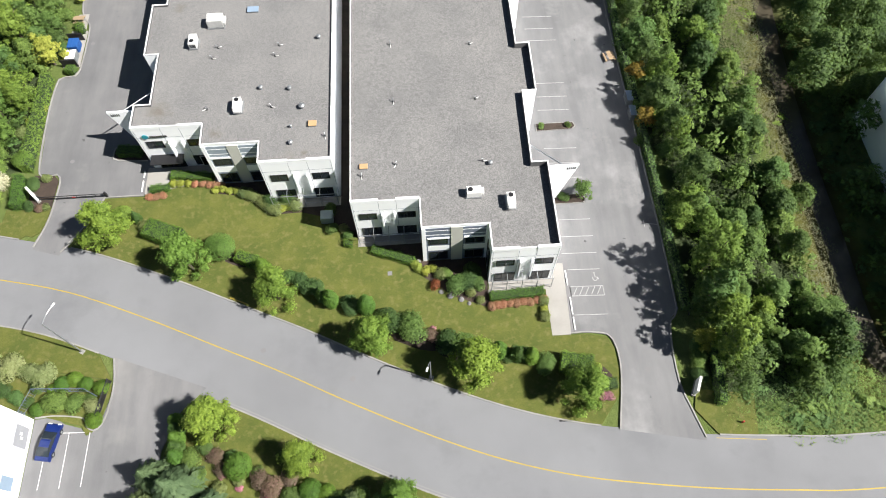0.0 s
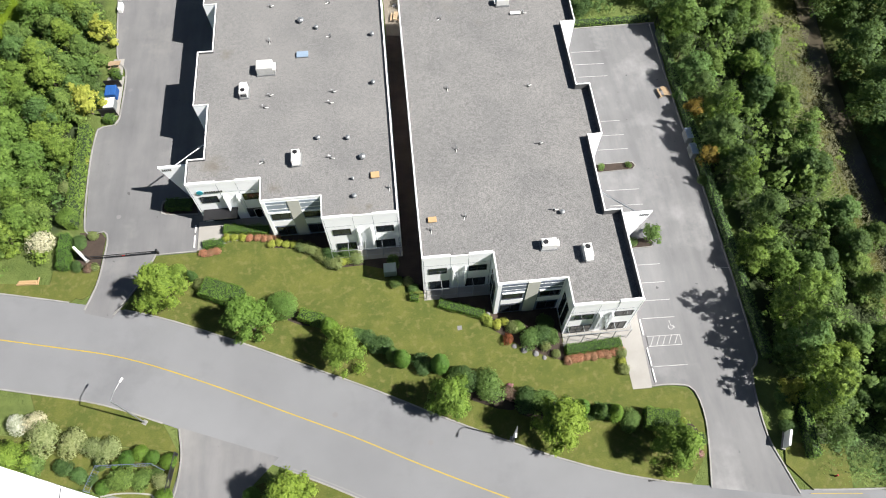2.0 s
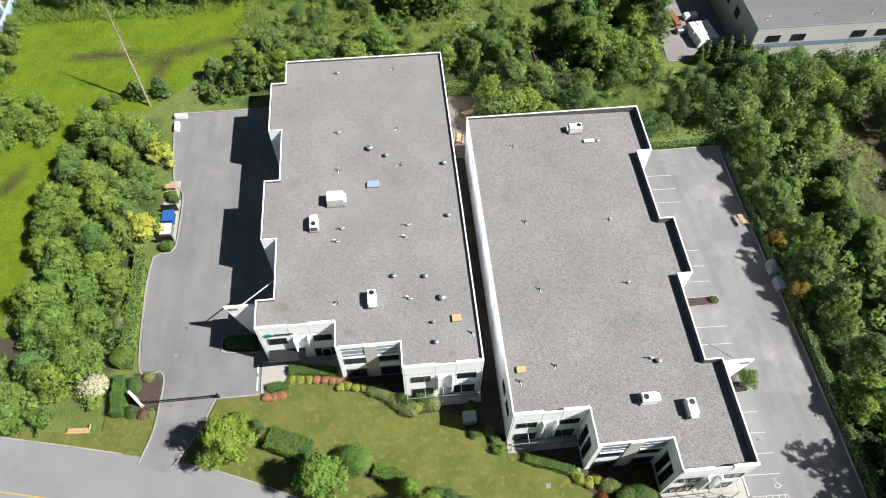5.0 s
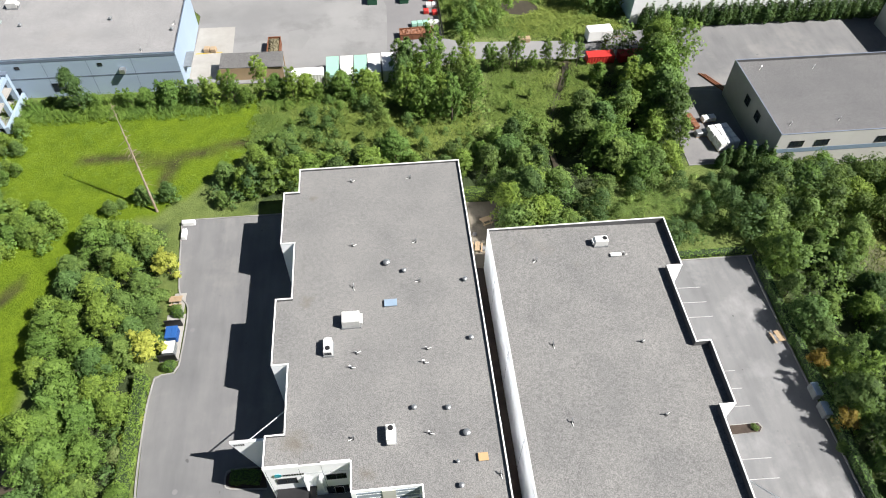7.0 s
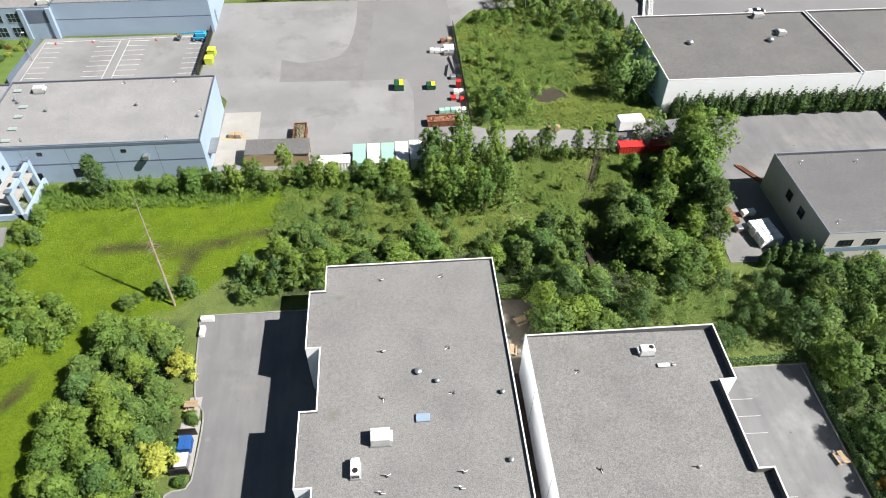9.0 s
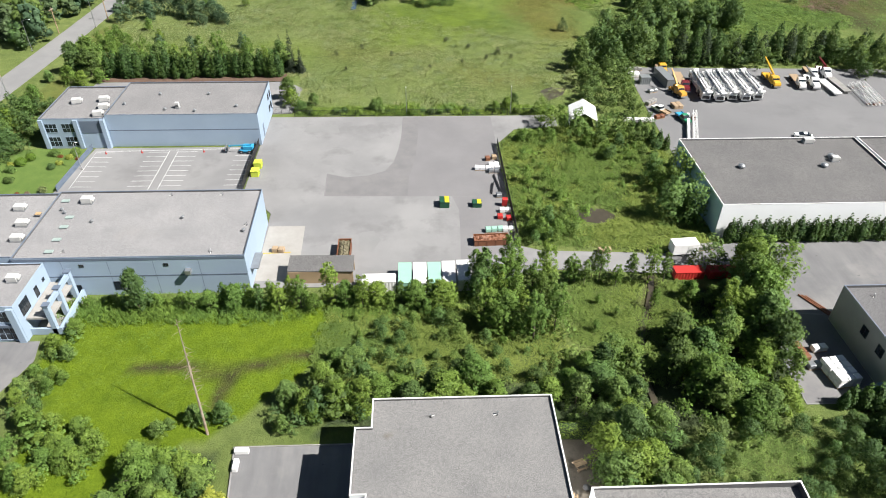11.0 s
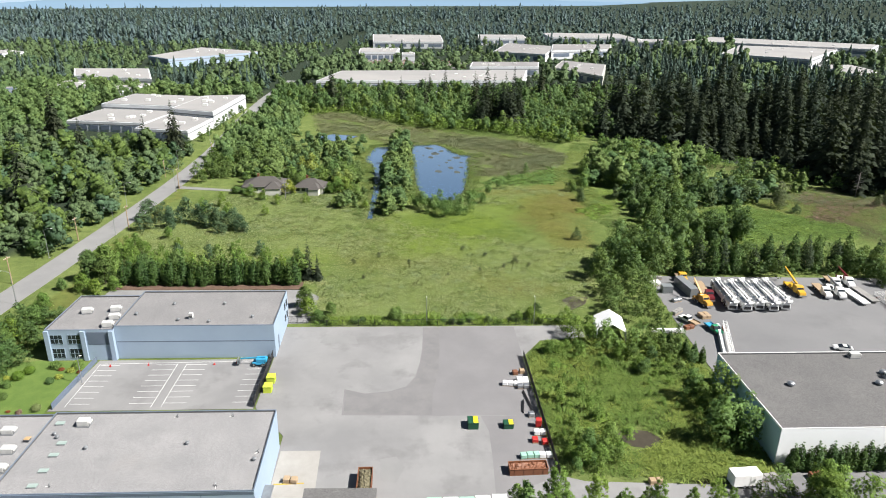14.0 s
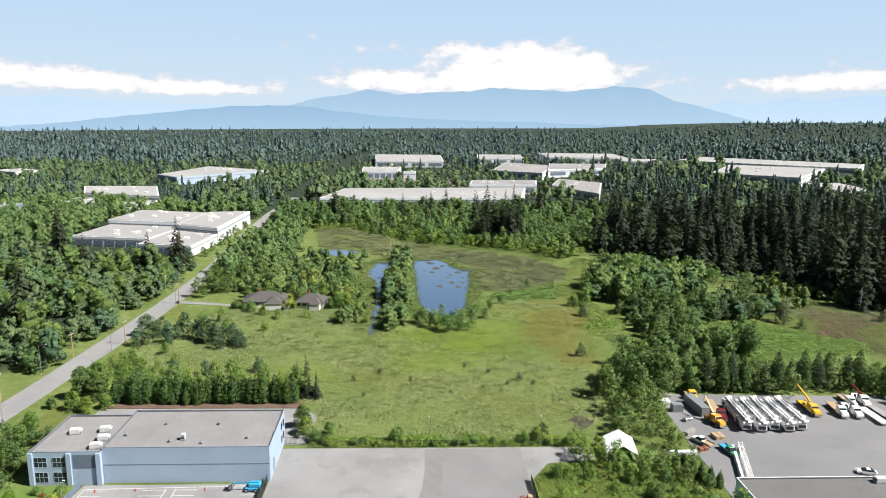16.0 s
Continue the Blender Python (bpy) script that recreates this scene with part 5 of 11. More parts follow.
for x in (-95.5, -100.3, -105.8, -111.2, -116.8, -122):
    on_wall(bldC3, "pier", x, 128.8, 0, "S", "blue", (-0.55, -0.5, 0, 0.55, 0.0, 7.3))
on_wall(bldC3, "band", -110, 128.8, 3.3, "S", "bluedark", (-15, -0.3, 0, 15, 0.0, 0.5))
window(bldC3, -94.9, 131.6, 4.2, 2.6, 2.4, "E", 3, 2), window(bldC3, -94.9, 135.8, 4.0, 1.0, 1.9, "E", 1), window(bldC3, -94.9, 138.6, 5.0, 0.6, 0.6, "E", 1)


def terrace():
    """The open two-storey porch at the side of the blue office."""
    ob = new("terrace")
    tagged(ob, "pale blue open porch with heavy frames and a deck", "porch")
    part("deck", boxes((-94.8, 130.4, 3.3, -90.6, 139.9, 3.6)), M["concrete"], ob, "tan concrete deck")
    part("floor", boxes((-94.8, 130.4, 0.0, -89.4, 139.9, 0.15)), M["concrete"], ob)
    for y in (130.6, 135, 139.4):
        part("post", boxes((-91.2, y - 0.4, 0, -90.4, y + 0.4, 6.3)), M["blue"], ob)
        part("post_cap", boxes((-91.35, y - 0.55, 6.3, -90.25, y + 0.55, 6.55)), M["bluedark"], ob, "dark blue post cap")
    part("beam", boxes((-91.1, 130.6, 5.3, -90.5, 139.4, 6.1)), M["blue"], ob)
    part("parapet", boxes((-90.0, 130.2, 0, -89.5, 140.2, 1.5)), M["blue"], ob)
    part("parapet_end", boxes((-94.8, 130.2, 0, -90.0, 130.6, 1.3)), M["blue"], ob)


terrace()
sheet("office_parking", [(-125, 116), (-95, 116), (-92, 124), (-93, 128.6), (-125, 128.6)], 0.0, M["lot"], "grey asphalt parking beside the blue office", "parking lot")
bldD = shell("warehouse", [(-67.4, 197.0), (-67.7, 216.4), (-104, 216.4), (-104, 197.0)], 8.5, 8.15, M["blue"], "pale blue warehouse with a grey gravel roof", M["roofmid"], M["bluedark"])
on_wall(bldD, "band", -85.7, 197.0, 4.25, "S", "bluedark", (-18.2, -0.03, 0, 18.2, 0.0, 0.22))
on_wall(bldD, "lower_wall", -85.7, 197.0, 0, "S", "blue", (-18.0, -0.02, 0, 18.0, 0.0, 4.2))
for y, z in ((212, 5.2), (214.4, 5.2), (212, 2.0), (214.4, 2.0)):
    window(bldD, -67.65, y, z, 1.1, 1.6, "E", 1, 2)
on_wall(bldD, "door", -67.5, 201, 0.1, "E", "bluedark", (-1.3, -0.04, 0, 1.3, 0.03, 3.4))
bldD2 = shell("office_wing", [(-104.1, 196.4), (-104.1, 215.2), (-119.6, 215.2), (-119.6, 196.4)], 7.9, 7.5, M["blue"], "pale blue office wing with dark square windows", M["roofmid"], M["greyblue"])
for x in (-117.2, -113.2):
    window(bldD2, x, 196.4, 4.3, 2.7, 2.2, cols=3, rows=2, frame_mat="blue"), window(bldD2, x, 196.4, 0.6, 2.7, 2.4, cols=3, rows=2, frame_mat="blue")
on_wall(bldD2, "facing", -107.6, 196.4, 0, "S", "bluedark", (-2.6, -0.05, 4.0, 2.6, 0.0, 7.2))
for x in (-119.2, -111, -104.6):
    on_wall(bldD2, "pier", x, 196.4, 0, "S", "blue", (-0.5, -0.45, 0, 0.5, 0.0, 7.6))
for x, y in ((-114, 206), (-107.6, 207), (-106.2, 202.7), (-106.2, 198.8)):
    hvac(x, y, 7.5, 10, 2.2, 1.5, 1.3, False)
for x, y in ((-90.3, 200.1), (-82.9, 199.2), (-101.2, 203.4), (-73.3, 201.6), (-81.7, 209), (-94, 209)):
    mushroom(x, y, 8.15, 0.4)
hvac(-87.6, 201.3, 8.15, 90, 0.9, 0.9, 1.5, False)
for x, y, t in ((-106.2, 157.4, 0), (-103.4, 152.0, 0), (-102.2, 147.2, 0)):
    hvac(x, y, 7.7, t, 2.0, 1.4, 1.1, False)
hvac(-93.7, 158.8, 8.15, 0, 2.0, 1.4, 1.3, False)
hatch(-101.6, 154.9, 8.1, 1.0, 0.9, "tan", "orange-brown hatch cover on the roof")
for x, y in ((-98.1, 159.2), (-95.1, 153.4), (-94.9, 150.2), (-94.6, 146.2), (-94.5, 142.6)):
    hatch(x, y, 8.15, 1.5, 0.9, "skygreen", "pale green skylight on the roof", "skylight")
for x, y in ((-90.4, 151.9), (-73.7, 152.8), (-61.3, 148.2), (-97.5, 156), (-96.6, 155)):
    mushroom(x, y, 8.15, 0.35)
for x, y, a in ((-61.2, 150.3, 30), (-92, 142.6, 0), (-78, 161, 20), (-68, 161, 20), (-66, 142, 90)):
    gooseneck(x, y, 8.15, a)
for x, y in ((-98, 136), (-103, 133), (-108, 136)):
    hvac(x, y, 7.25, 0, 1.8, 1.3, 1.2, False)

# ---------------------------------------------------------------- the eastern buildings
bldE = shell("warehouse", [(74, 155), (74, 182.8), (32.3, 182.8), (32.3, 155)], 8.0, 7.6, M["white"], "white warehouse with a dark grey roof", M["roofdark"])
bldE2 = shell("warehouse", [(120, 155), (120, 182.4), (74.3, 182.4), (74.3, 155)], 8.3, 7.8, M["white"], "white warehouse with a dark grey roof", M["roofdark"])
on_wall(bldE, "facing", 32.3, 168.9, 0.1, "W", "azure", (-13.7, -0.02, 0, 13.7, 0.0, 7.5), label="sky-blue painted end wall")
for x, y in ((42, 170), (60.5, 170), (64, 174)):
    mushroom(x, y, 7.6, 0.8)
hvac(64, 172.5, 7.6, 0, 1.6, 1.2, 1.2, False), hvac(62, 181, 7.6, 0, 2.2, 1.3, 1.2, False)
bldF = shell("warehouse", [(100, 109), (100, 130), (44, 130), (44, 109)], 7.8, 7.3, M["stucco"], "pale warehouse with a blue stripe", M["roofslate"], M["greyblue"])
# Darker facing on the west end only; its colour holds that wall's shade.
on_wall(bldF, "facing", 44, 119.5, 0.1, "W", "shadegrey", (-10.4, -0.015, 0, 10.4, 0.0, 7.5), label="end wall made grey for its shade")
on_wall(bldF, "stripe", 72, 109, 3.6, "S", "skyblue", (-28, -0.03, 0, 28, 0.0, 0.9), label="sky-blue painted stripe")
for x in (47.5, 52, 63, 67.5, 76, 84):
    window(bldF, x, 109, 4.9, 2.3, 1.2, cols=3)
for y in (121.5, 117):
    window(bldF, 44, y, 4.2, 1.6, 1.7, "W", 2)
for x, y in ((48, 127.5), (58, 127), (47, 112), (56, 112.5), (66, 112)):
    gooseneck(x, y, 7.3, 40)
bldG = shell("warehouse", [(120, 136), (120, 150.5), (86, 150.5), (86, 136)], 7.5, 7.1, M["cream"], "pale warehouse beyond the yard", M["roofdark"])
bldH = shell("warehouse", [(112, 26), (112, 61), (66.8, 61), (66.6, 26)], 13.0, 12.6, M["white"], "large white metal warehouse", M["cap"])
bldI = shell("office_block", [(-48.3, -12), (-48.35, 22.9), (-53.6, 25.0), (-84, 37), (-84, -12)], 8.4, 8.1, M["white"], "white office block with a sunlit blank wall", M["cap"])
on_wall(bldI, "sign_panel", -48.33, 20.4, 0.6, "E", "panelgrey", (-1.25, -0.06, 0, 1.25, 0.0, 2.6), label="pale grey panel on the wall")
on_wall(bldI, "sign_bars", -48.27, 20.4, 1.6, "E", "cap", (-0.3, -0.02, 0, 0.0, 0.0, 0.5), (0.15, -0.02, 0.2, 0.5, 0.0, 0.7))
window(bldI, -48.33, 15.0, 1.6, 1.5, 2.4, "E", 1, frame_mat="cap", tone="skyblue")


# ---------------------------------------------------------------- planting
FRESH = set()


def proto(ob):
    FRESH.add(ob.name)
    return ob


def plant(ob, m):
    """Stands a plant in its place: the first time the plant itself, then copies of it."""
    if ob.name in FRESH:
        FRESH.discard(ob.name)
        ob.matrix_basis = m
        return ob
    s = ob.scale
    return copy_thing(ob, m @ Matrix.Diagonal((1 / s[0], 1 / s[1], 1 / s[2], 1)))


def wood_lobes(rng, height, radius, count, base=0.12, dome=False, fine=1.0):
    """Many small lobes piled to an uneven, pointed crown."""
    out = []
    for i in range(count):
        h = rng.uniform(0, 1) ** 0.85
        z = height * (base + (0.97 - base) * h)
        reach = radius * math.sin(min(1.0, 0.25 + 1.05 * (1 - h)) * math.pi / 2) * rng.uniform(0.55, 1.0)
        if dome:
            reach = radius * math.sqrt(max(0.0, 1.05 - h ** 1.7)) * rng.uniform(0.5, 1.0)
        a = i * 2.4 + rng.uniform(-0.5, 0.5)
        r = radius * rng.uniform(0.16, 0.32) * fine
        out.append((math.cos(a) * (reach - r * 0.5), math.sin(a) * (reach - r * 0.5), z, r, r, r * rng.uniform(0.6, 0.95)))
    out.append((0, 0, height * 0.5, radius * 0.5, radius * 0.5, height * 0.3))
    return out


def wood_tree(seed, height, radius, leaves, size, mat, label, lobes=22, name="tree", category="tree", group="", base=0.12, trunk=0.15, dome=False, fine=1.0):
    rng = np.random.default_rng(seed)
    ob = tree("broad", seed, height, radius, leaves, size, M[mat], label, category, name, wood_lobes(rng, height, radius, lobes, base, dome, fine), trunk)
    if group:
        tagged(ob, group=group)
    return proto(ob)


def shrub(seed, r, h, leaves, size, mat, label, category="shrub", name="shrub", lobes=None):
    """A dense shrub on short stems."""
    rng = np.random.default_rng(seed)
    ob = new(name)
    tagged(ob, label, category)
    lob = lobes or [(rng.uniform(-0.4, 0.4) * r, rng.uniform(-0.4, 0.4) * r, h * rng.uniform(0.35, 0.6), r * 0.66, r * 0.66, h * 0.45) for _ in range(5)]
    v, f = merge([leaves_on(lob, leaves, size, rng, shell=(0.86, 1.04)), leaves_on([(*l[:3], l[3] * 0.75, l[4] * 0.75, l[5] * 0.75) for l in lob], leaves // 4, size * 1.6, rng)])
    v[:, 2] = np.maximum(v[:, 2], 0.02)
    c = new("foliage", fast_mesh("foliage", v, f, M[mat]))
    c.parent = ob
    bm = bmesh.new()
    for i in range(4):
        a = i * 1.6
        tube(bm, (0.05 * math.cos(a), 0.05 * math.sin(a), -0.15), (0.4 * r * math.cos(a), 0.4 * r * math.sin(a), h * 0.6), 0.03, 0.015, 5)
    part("stems", bm, M["bark"], ob)
    return proto(ob)


def hedge(x0, y0, x1, y1, wide, high, mat, label, seed=0, density=26, size=0.22, name="hedge"):
    """A clipped hedge between two points."""
    rng = np.random.default_rng(seed)
    a, b = np.array([x0, y0]), np.array([x1, y1])
    L = np.linalg.norm(b - a)
    d = (b - a) / L
    nrm = np.array([-d[1], d[0]])
    n = int(density * L * (wide + 2 * high))
    side = rng.choice(5, n, p=[0.34, 0.28, 0.28, 0.05, 0.05])
    u, v, w = rng.uniform(0, L, n), rng.uniform(-wide / 2, wide / 2, n), rng.uniform(0.03, high, n)
    N = np.zeros((n, 3))
    w = np.where(side == 0, high, w)
    v = np.where(side == 1, -wide / 2, np.where(side == 2, wide / 2, v))
    u = np.where(side == 3, 0, np.where(side == 4, L, u))
    jit = rng.normal(scale=0.05, size=(n, 3))
    bump = 0.06 * np.sin(u * 2.1 + seed) + 0.05 * np.sin(u * 5.3)
    pos = np.stack([x0 + d[0] * u + nrm[0] * (v + bump), y0 + d[1] * u + nrm[1] * (v + bump), w + bump * (side == 0)], 1) + jit
    N[side == 0] = (0, 0, 1)
    N[side == 1] = (-nrm[0], -nrm[1], 0.3)
    N[side == 2] = (nrm[0], nrm[1], 0.3)
    N[side == 3] = (-d[0], -d[1], 0.3)
    N[side == 4] = (d[0], d[1], 0.3)
    N += rng.normal(scale=0.45, size=(n, 3))
    N /= np.linalg.norm(N, axis=1)[:, None]
    vv, ff = leaf_quads(pos, N, size * rng.uniform(0.6, 1.3, n), rng)
    ob = new(name)
    tagged(ob, label, "hedge")
    f = new("foliage", fast_mesh("foliage", vv, ff, M[mat]))
    f.parent = ob
    c0, c1 = a + d * 0.12, b - d * 0.12
    hw = wide / 2 - 0.12
    # Solid dark green filling behind the leaf quads.
    part("core", prism([tuple(c0 + nrm * hw), tuple(c0 - nrm * hw), tuple(c1 - nrm * hw), tuple(c1 + nrm * hw)][::-1], -0.05, high - 0.1), M["hedgecore"], ob, "solid dark green core inside the hedge")
    return ob


M["hedgecore"] = surface("dark_green_core", (0.02, 0.038, 0.012), (0.034, 0.06, 0.018), 1.0, 9.0, 0.95, 0.3)
M["salmon"] = leaf_material("salmon_azalea_flowers", (0.1963, 0.1335, 0.055), (0.4867, 0.212, 0.1492), 0.2, (1.1, 1.0, 0.95))
M["pink"] = leaf_material("pink_rhododendron_flowers", (0.2355, 0.0942, 0.1099), (0.5887, 0.2355, 0.3297), 0.2, (1.05, 1.0, 1.0))
M["spruce"] = leaf_material("grey_green_spruce", (0.0589, 0.0903, 0.0471), (0.1492, 0.1963, 0.1021), 0.1, None, 8.0, 0.45, 0.1)
M["cream_flower"] = leaf_material("cream_flowering_shrub", (0.1021, 0.1413, 0.0314), (0.314, 0.3376, 0.157), 0.2, (1.05, 1.0, 1.0))
M["mauve"] = leaf_material("faded_mauve_heath", (0.0707, 0.0707, 0.0236), (0.2512, 0.1492, 0.1335), 0.2, (1.05, 1.0, 0.95))
M["rust"] = leaf_material("rust_red_barberry", (0.0785, 0.0236, 0.0118), (0.2355, 0.0707, 0.0236), 0.2, (1.05, 1.0, 0.95))
M["amber"] = leaf_material("amber_maple_leaves", (0.1021, 0.0785, 0.0118), (0.2826, 0.2041, 0.0393), 0.3, (1.1, 1.0, 0.9))

STREET = [wood_tree(40 + i, 6.8, 2.6, 6400, 0.21, "streetleaf", "bright green young street tree with a ragged crown", 44, "street_tree", "tree", "street trees") for i in range(3)]
WOOD = [wood_tree(60 + i, 6.3 + 0.8 * (i % 3), 3.5 + 0.4 * (i % 2), 3300, 0.33, ("leaf", "leaf_bright", "leaf_dark", "leaf", "leaf_bright", "leaf")[i], "leafy green tree in a dense thicket", 90, "tree", "tree", "thicket trees", dome=True, fine=0.8) for i in range(6)]
AIRY = [wood_tree(160 + i, 8.4 + i, 2.3, 2300, 0.24, ("leaf_bright", "leaf", "leaf_bright")[i], "slender sparse green tree at the thicket edge", 84, "tree", "tree", "thicket trees", dome=i == 1, fine=0.55) for i in range(3)]
ROUND = shrub(80, 1.25, 1.5, 2100, 0.125, "leaf", "rounded clipped green shrub", name="shrub")
ROUND_D = shrub(81, 1.25, 1.4, 2100, 0.125, "leaf_dark", "dark green rounded shrub in mulch")
BALL = shrub(79, 1.2, 1.7, 1500, 0.13, "boxleaf", "tightly clipped round green shrub", lobes=[(0, 0, 0.85, 1.2, 1.2, 0.9)])
BALLTREE = shrub(78, 2.0, 3.2, 4200, 0.15, "leaf_bright", "large rounded bright green shrub", lobes=[(0, 0, 1.6, 2.0, 2.0, 1.65), (0.7, 0.4, 2.1, 1.2, 1.2, 1.0), (-0.7, -0.5, 1.9, 1.2, 1.2, 1.0)])
LIME = shrub(82, 0.75, 0.9, 520, 0.15, "yellowleaf", "small yellow-green shrub beside the hedge")
SALMON = shrub(83, 0.8, 0.75, 620, 0.13, "salmon", "azalea in full salmon-pink bloom", "flowering shrub")
PINK = shrub(84, 1.0, 1.0, 620, 0.15, "pink", "rhododendron with pink flowers", "flowering shrub")
M["blossom"] = leaf_material("white_blossom", (0.1727, 0.212, 0.1099), (0.6673, 0.6437, 0.6123), 0.2, None, 6.0, 0.5)
BLOSSOM = shrub(86, 1.9, 2.6, 1700, 0.19, "blossom", "large shrub covered in white blossom", "flowering shrub")
CREAM = shrub(85, 2.0, 2.6, 1700, 0.2, "cream_flower", "large shrub with cream blossom", "flowering shrub")
MAUVE = shrub(86, 1.5, 1.3, 1200, 0.16, "mauve", "faded mauve flowering shrub", "flowering shrub")
RUST = shrub(87, 0.9, 1.0, 600, 0.14, "rust", "rust-red leaved shrub by boulders")
GREY = shrub(88, 1.2, 1.3, 800, 0.16, "reed", "soft grey-green shrub in the bed")
BUSH = [shrub(90 + i, 1.9, 2.6, 520, 0.5, ("leaf", "leaf_bright", "leaf_dark")[i], "wild green bush in rough grass", "bush", "bush") for i in range(3)]
GOLD = wood_tree(95, 4.6, 2.3, 1800, 0.26, "yellowleaf", "yellow-leaved small ornamental tree", 18, "ornamental_tree")
AMBER = wood_tree(96, 4.2, 1.7, 1100, 0.24, "amber", "small tree with amber-green leaves", 14, "ornamental_tree")
PLUM = wood_tree(97, 3.6, 1.8, 1000, 0.26, "leaf", "small sparse ornamental tree", 12, "ornamental_tree")


def column(seed, height, radius, tiers, per, size, mat, label, name="cedar", category="cedar tree"):
    """A dense upright conifer, rounded at the top."""
    rng = np.random.default_rng(seed)
    ob = new(name)
    tagged(ob, label, category)
    lob = [(rng.uniform(-0.1, 0.1) * radius, rng.uniform(-0.1, 0.1) * radius, height * (0.1 + 0.85 * i / 7), radius * r, radius * r, height * 0.11) for i, r in enumerate((0.85, 1.0, 1.0, 0.95, 0.82, 0.62, 0.4, 0.18))]
    v, f = leaves_on(lob, tiers * per, size, rng, 0.5, (0.8, 1.05), 0.0, 1.3)
    c = new("crown", fast_mesh("crown", v, f, M[mat]))
    c.parent = ob
    bm = bmesh.new()
    tube(bm, (0, 0, -0.2), (0, 0, height * 0.85), 0.1, 0.03, 6)
    part("trunk", bm, M["bark"], ob)
    return proto(ob)


CEDAR = [column(100 + i, 4.6, 0.95, 30, 80, 0.135, "cedar" if i else "boxleaf", "upright clipped cedar with dense sprays") for i in range(2)]
HEDGE_CEDAR = column(104, 6.0, 1.25, 14, 60, 0.34, "cedar", "tall dark cedar in a hedge row")
POPLAR = [column(105 + i, 12.0, 2.5, 26, 90, 0.4, "needle" if i else "cedar", "tall upright poplar in a row", "poplar", "tree") for i in range(2)]

# the front garden
rg = np.random.default_rng(17)


def put_at(ob, x, y, s=1.0, z=0.1, turn=None, sz=None):
    return plant(ob, at(x, y, z, rg.uniform(0, 360) if turn is None else turn, s, sz))


for k, (x, y, s) in enumerate(((-42.0, 47.1, 1.3), (-30.8, 42.0, 1.2), (-19.0, 36.8, 1.1), (-6.6, 29.6, 1.1), (5.9, 25.0, 1.3), (18.7, 21.2, 1.15))):
    put_at(STREET[k % 3], x, y, s)
for k, (x, y, c) in enumerate(((-20.9, 40.6, 1.0), (-12.0, 35.6, 0.95), (-7.4, 34.4, 1.05), (9.0, 27.2, 0.95), (13.0, 26.2, 0.9), (-13.2, 36.4, 0.8), (11.4, 26.6, 0.8), (-39.2, 50.0, 0.6))):
    put_at(CEDAR[0 if k in (0, 1, 2, 3, 4) else 1], x, y, c * 1.15, sz=c)
for ob, x, y, c in ((BALLTREE, -27.0, 44.3, 1.0), (BALLTREE, -41.2, 50.6, 0.7), (GREY, -38.3, 48.9, 0.9), (ROUND_D, -22.6, 42.2, 1.0), (ROUND_D, -16.0, 38.8, 1.1), (ROUND, -17.6, 39.6, 1.0), (ROUND_D, -14.4, 38.0, 1.3), (ROUND, -1.6, 31.2, 1.85), (ROUND_D, -4.6, 32.4, 1.5), (ROUND_D, -5.6, 32.8, 1.2), (MAUVE, 0.9, 30.4, 0.8), (PINK, 1.0, 31.2, 0.5),
                    (ROUND_D, 2.6, 29.2, 1.4), (ROUND, 4.6, 28.6, 1.5), (ROUND, 7.4, 27.4, 1.3), (ROUND, 14.8, 25.4, 1.2), (LIME, 21.4, 24.6, 0.7), (ROUND_D, -9.4, 34.8, 1.2), (ROUND_D, 9.9, 26.8, 0.9)):
    put_at(ob, x, y, c)
hedge(-37.6, 48.3, -32.6, 46.2, 2.6, 1.9, "boxleaf", "broad clipped green hedge behind the street trees", 18, 110, 0.13)
hedge(-24.9, 43.2, -22.0, 42.0, 1.5, 1.5, "boxleaf", "low clipped hedge between street trees", 19, 110, 0.13)
hedge(16.6, 25.4, 20.6, 24.5, 2.4, 1.9, "boxleaf", "broad clipped green hedge behind the street trees", 20, 110, 0.13)
hedge(10.6, 26.9, 12.6, 26.5, 1.6, 2.2, "cedar", "dark clipped cedar hedge", 21, 110, 0.13)
for x, y in ((21.3, 20.8), (22.2, 20.9)):
    put_at(PINK, x, y, 0.75)
hedge(20.7, 22.2, 23.3, 22.3, 1.3, 1.2, "leaf_dark", "dark clipped box hedge beside the driveway", 3, 120, 0.12)
hedge(-35.4, 57.2, -29.2, 56.4, 1.2, 1.1, "boxleaf", "dark clipped hedge by the entrance", 4, 120, 0.12)
hedge(-38.2, 55.0, -35.4, 55.2, 1.0, 0.9, "boxleaf", "dark clipped hedge by the entrance", 5, 120, 0.12)
hedge(8.8, 34.9, 16.0, 35.3, 1.3, 1.0, "boxleaf", "dark clipped hedge in front of the facade", 6, 120, 0.12)
hedge(-6.7, 43.1, -1.0, 40.9, 1.2, 0.9, "boxleaf", "dark clipped hedge in front of the facade", 7, 120, 0.12)
hedge(-10.4, 44.3, -9.2, 44.2, 1.0, 1.0, "boxleaf", "short dark clipped hedge", 8, 120, 0.12)
for i in range(6):
    put_at(LIME if i < 3 else SALMON, -35.0 + i * 1.05, 55.9 - i * 0.12, 0.85 if i < 3 else 0.9)
for x in (-29.0, -28.2):
    put_at(SALMON, x, 55.2, 0.9)
for x in (-38.1, -37.2, -36.4):
    put_at(SALMON, x, 53.9, 0.95)
for i in range(9):
    put_at(SALMON, 8.8 + i * 0.87, 33.7 + i * 0.06, 1.0)
for y in (33.9, 32.9, 31.9):
    put_at(LIME if y == 32.9 else GREY, 15.6, y, 0.75)
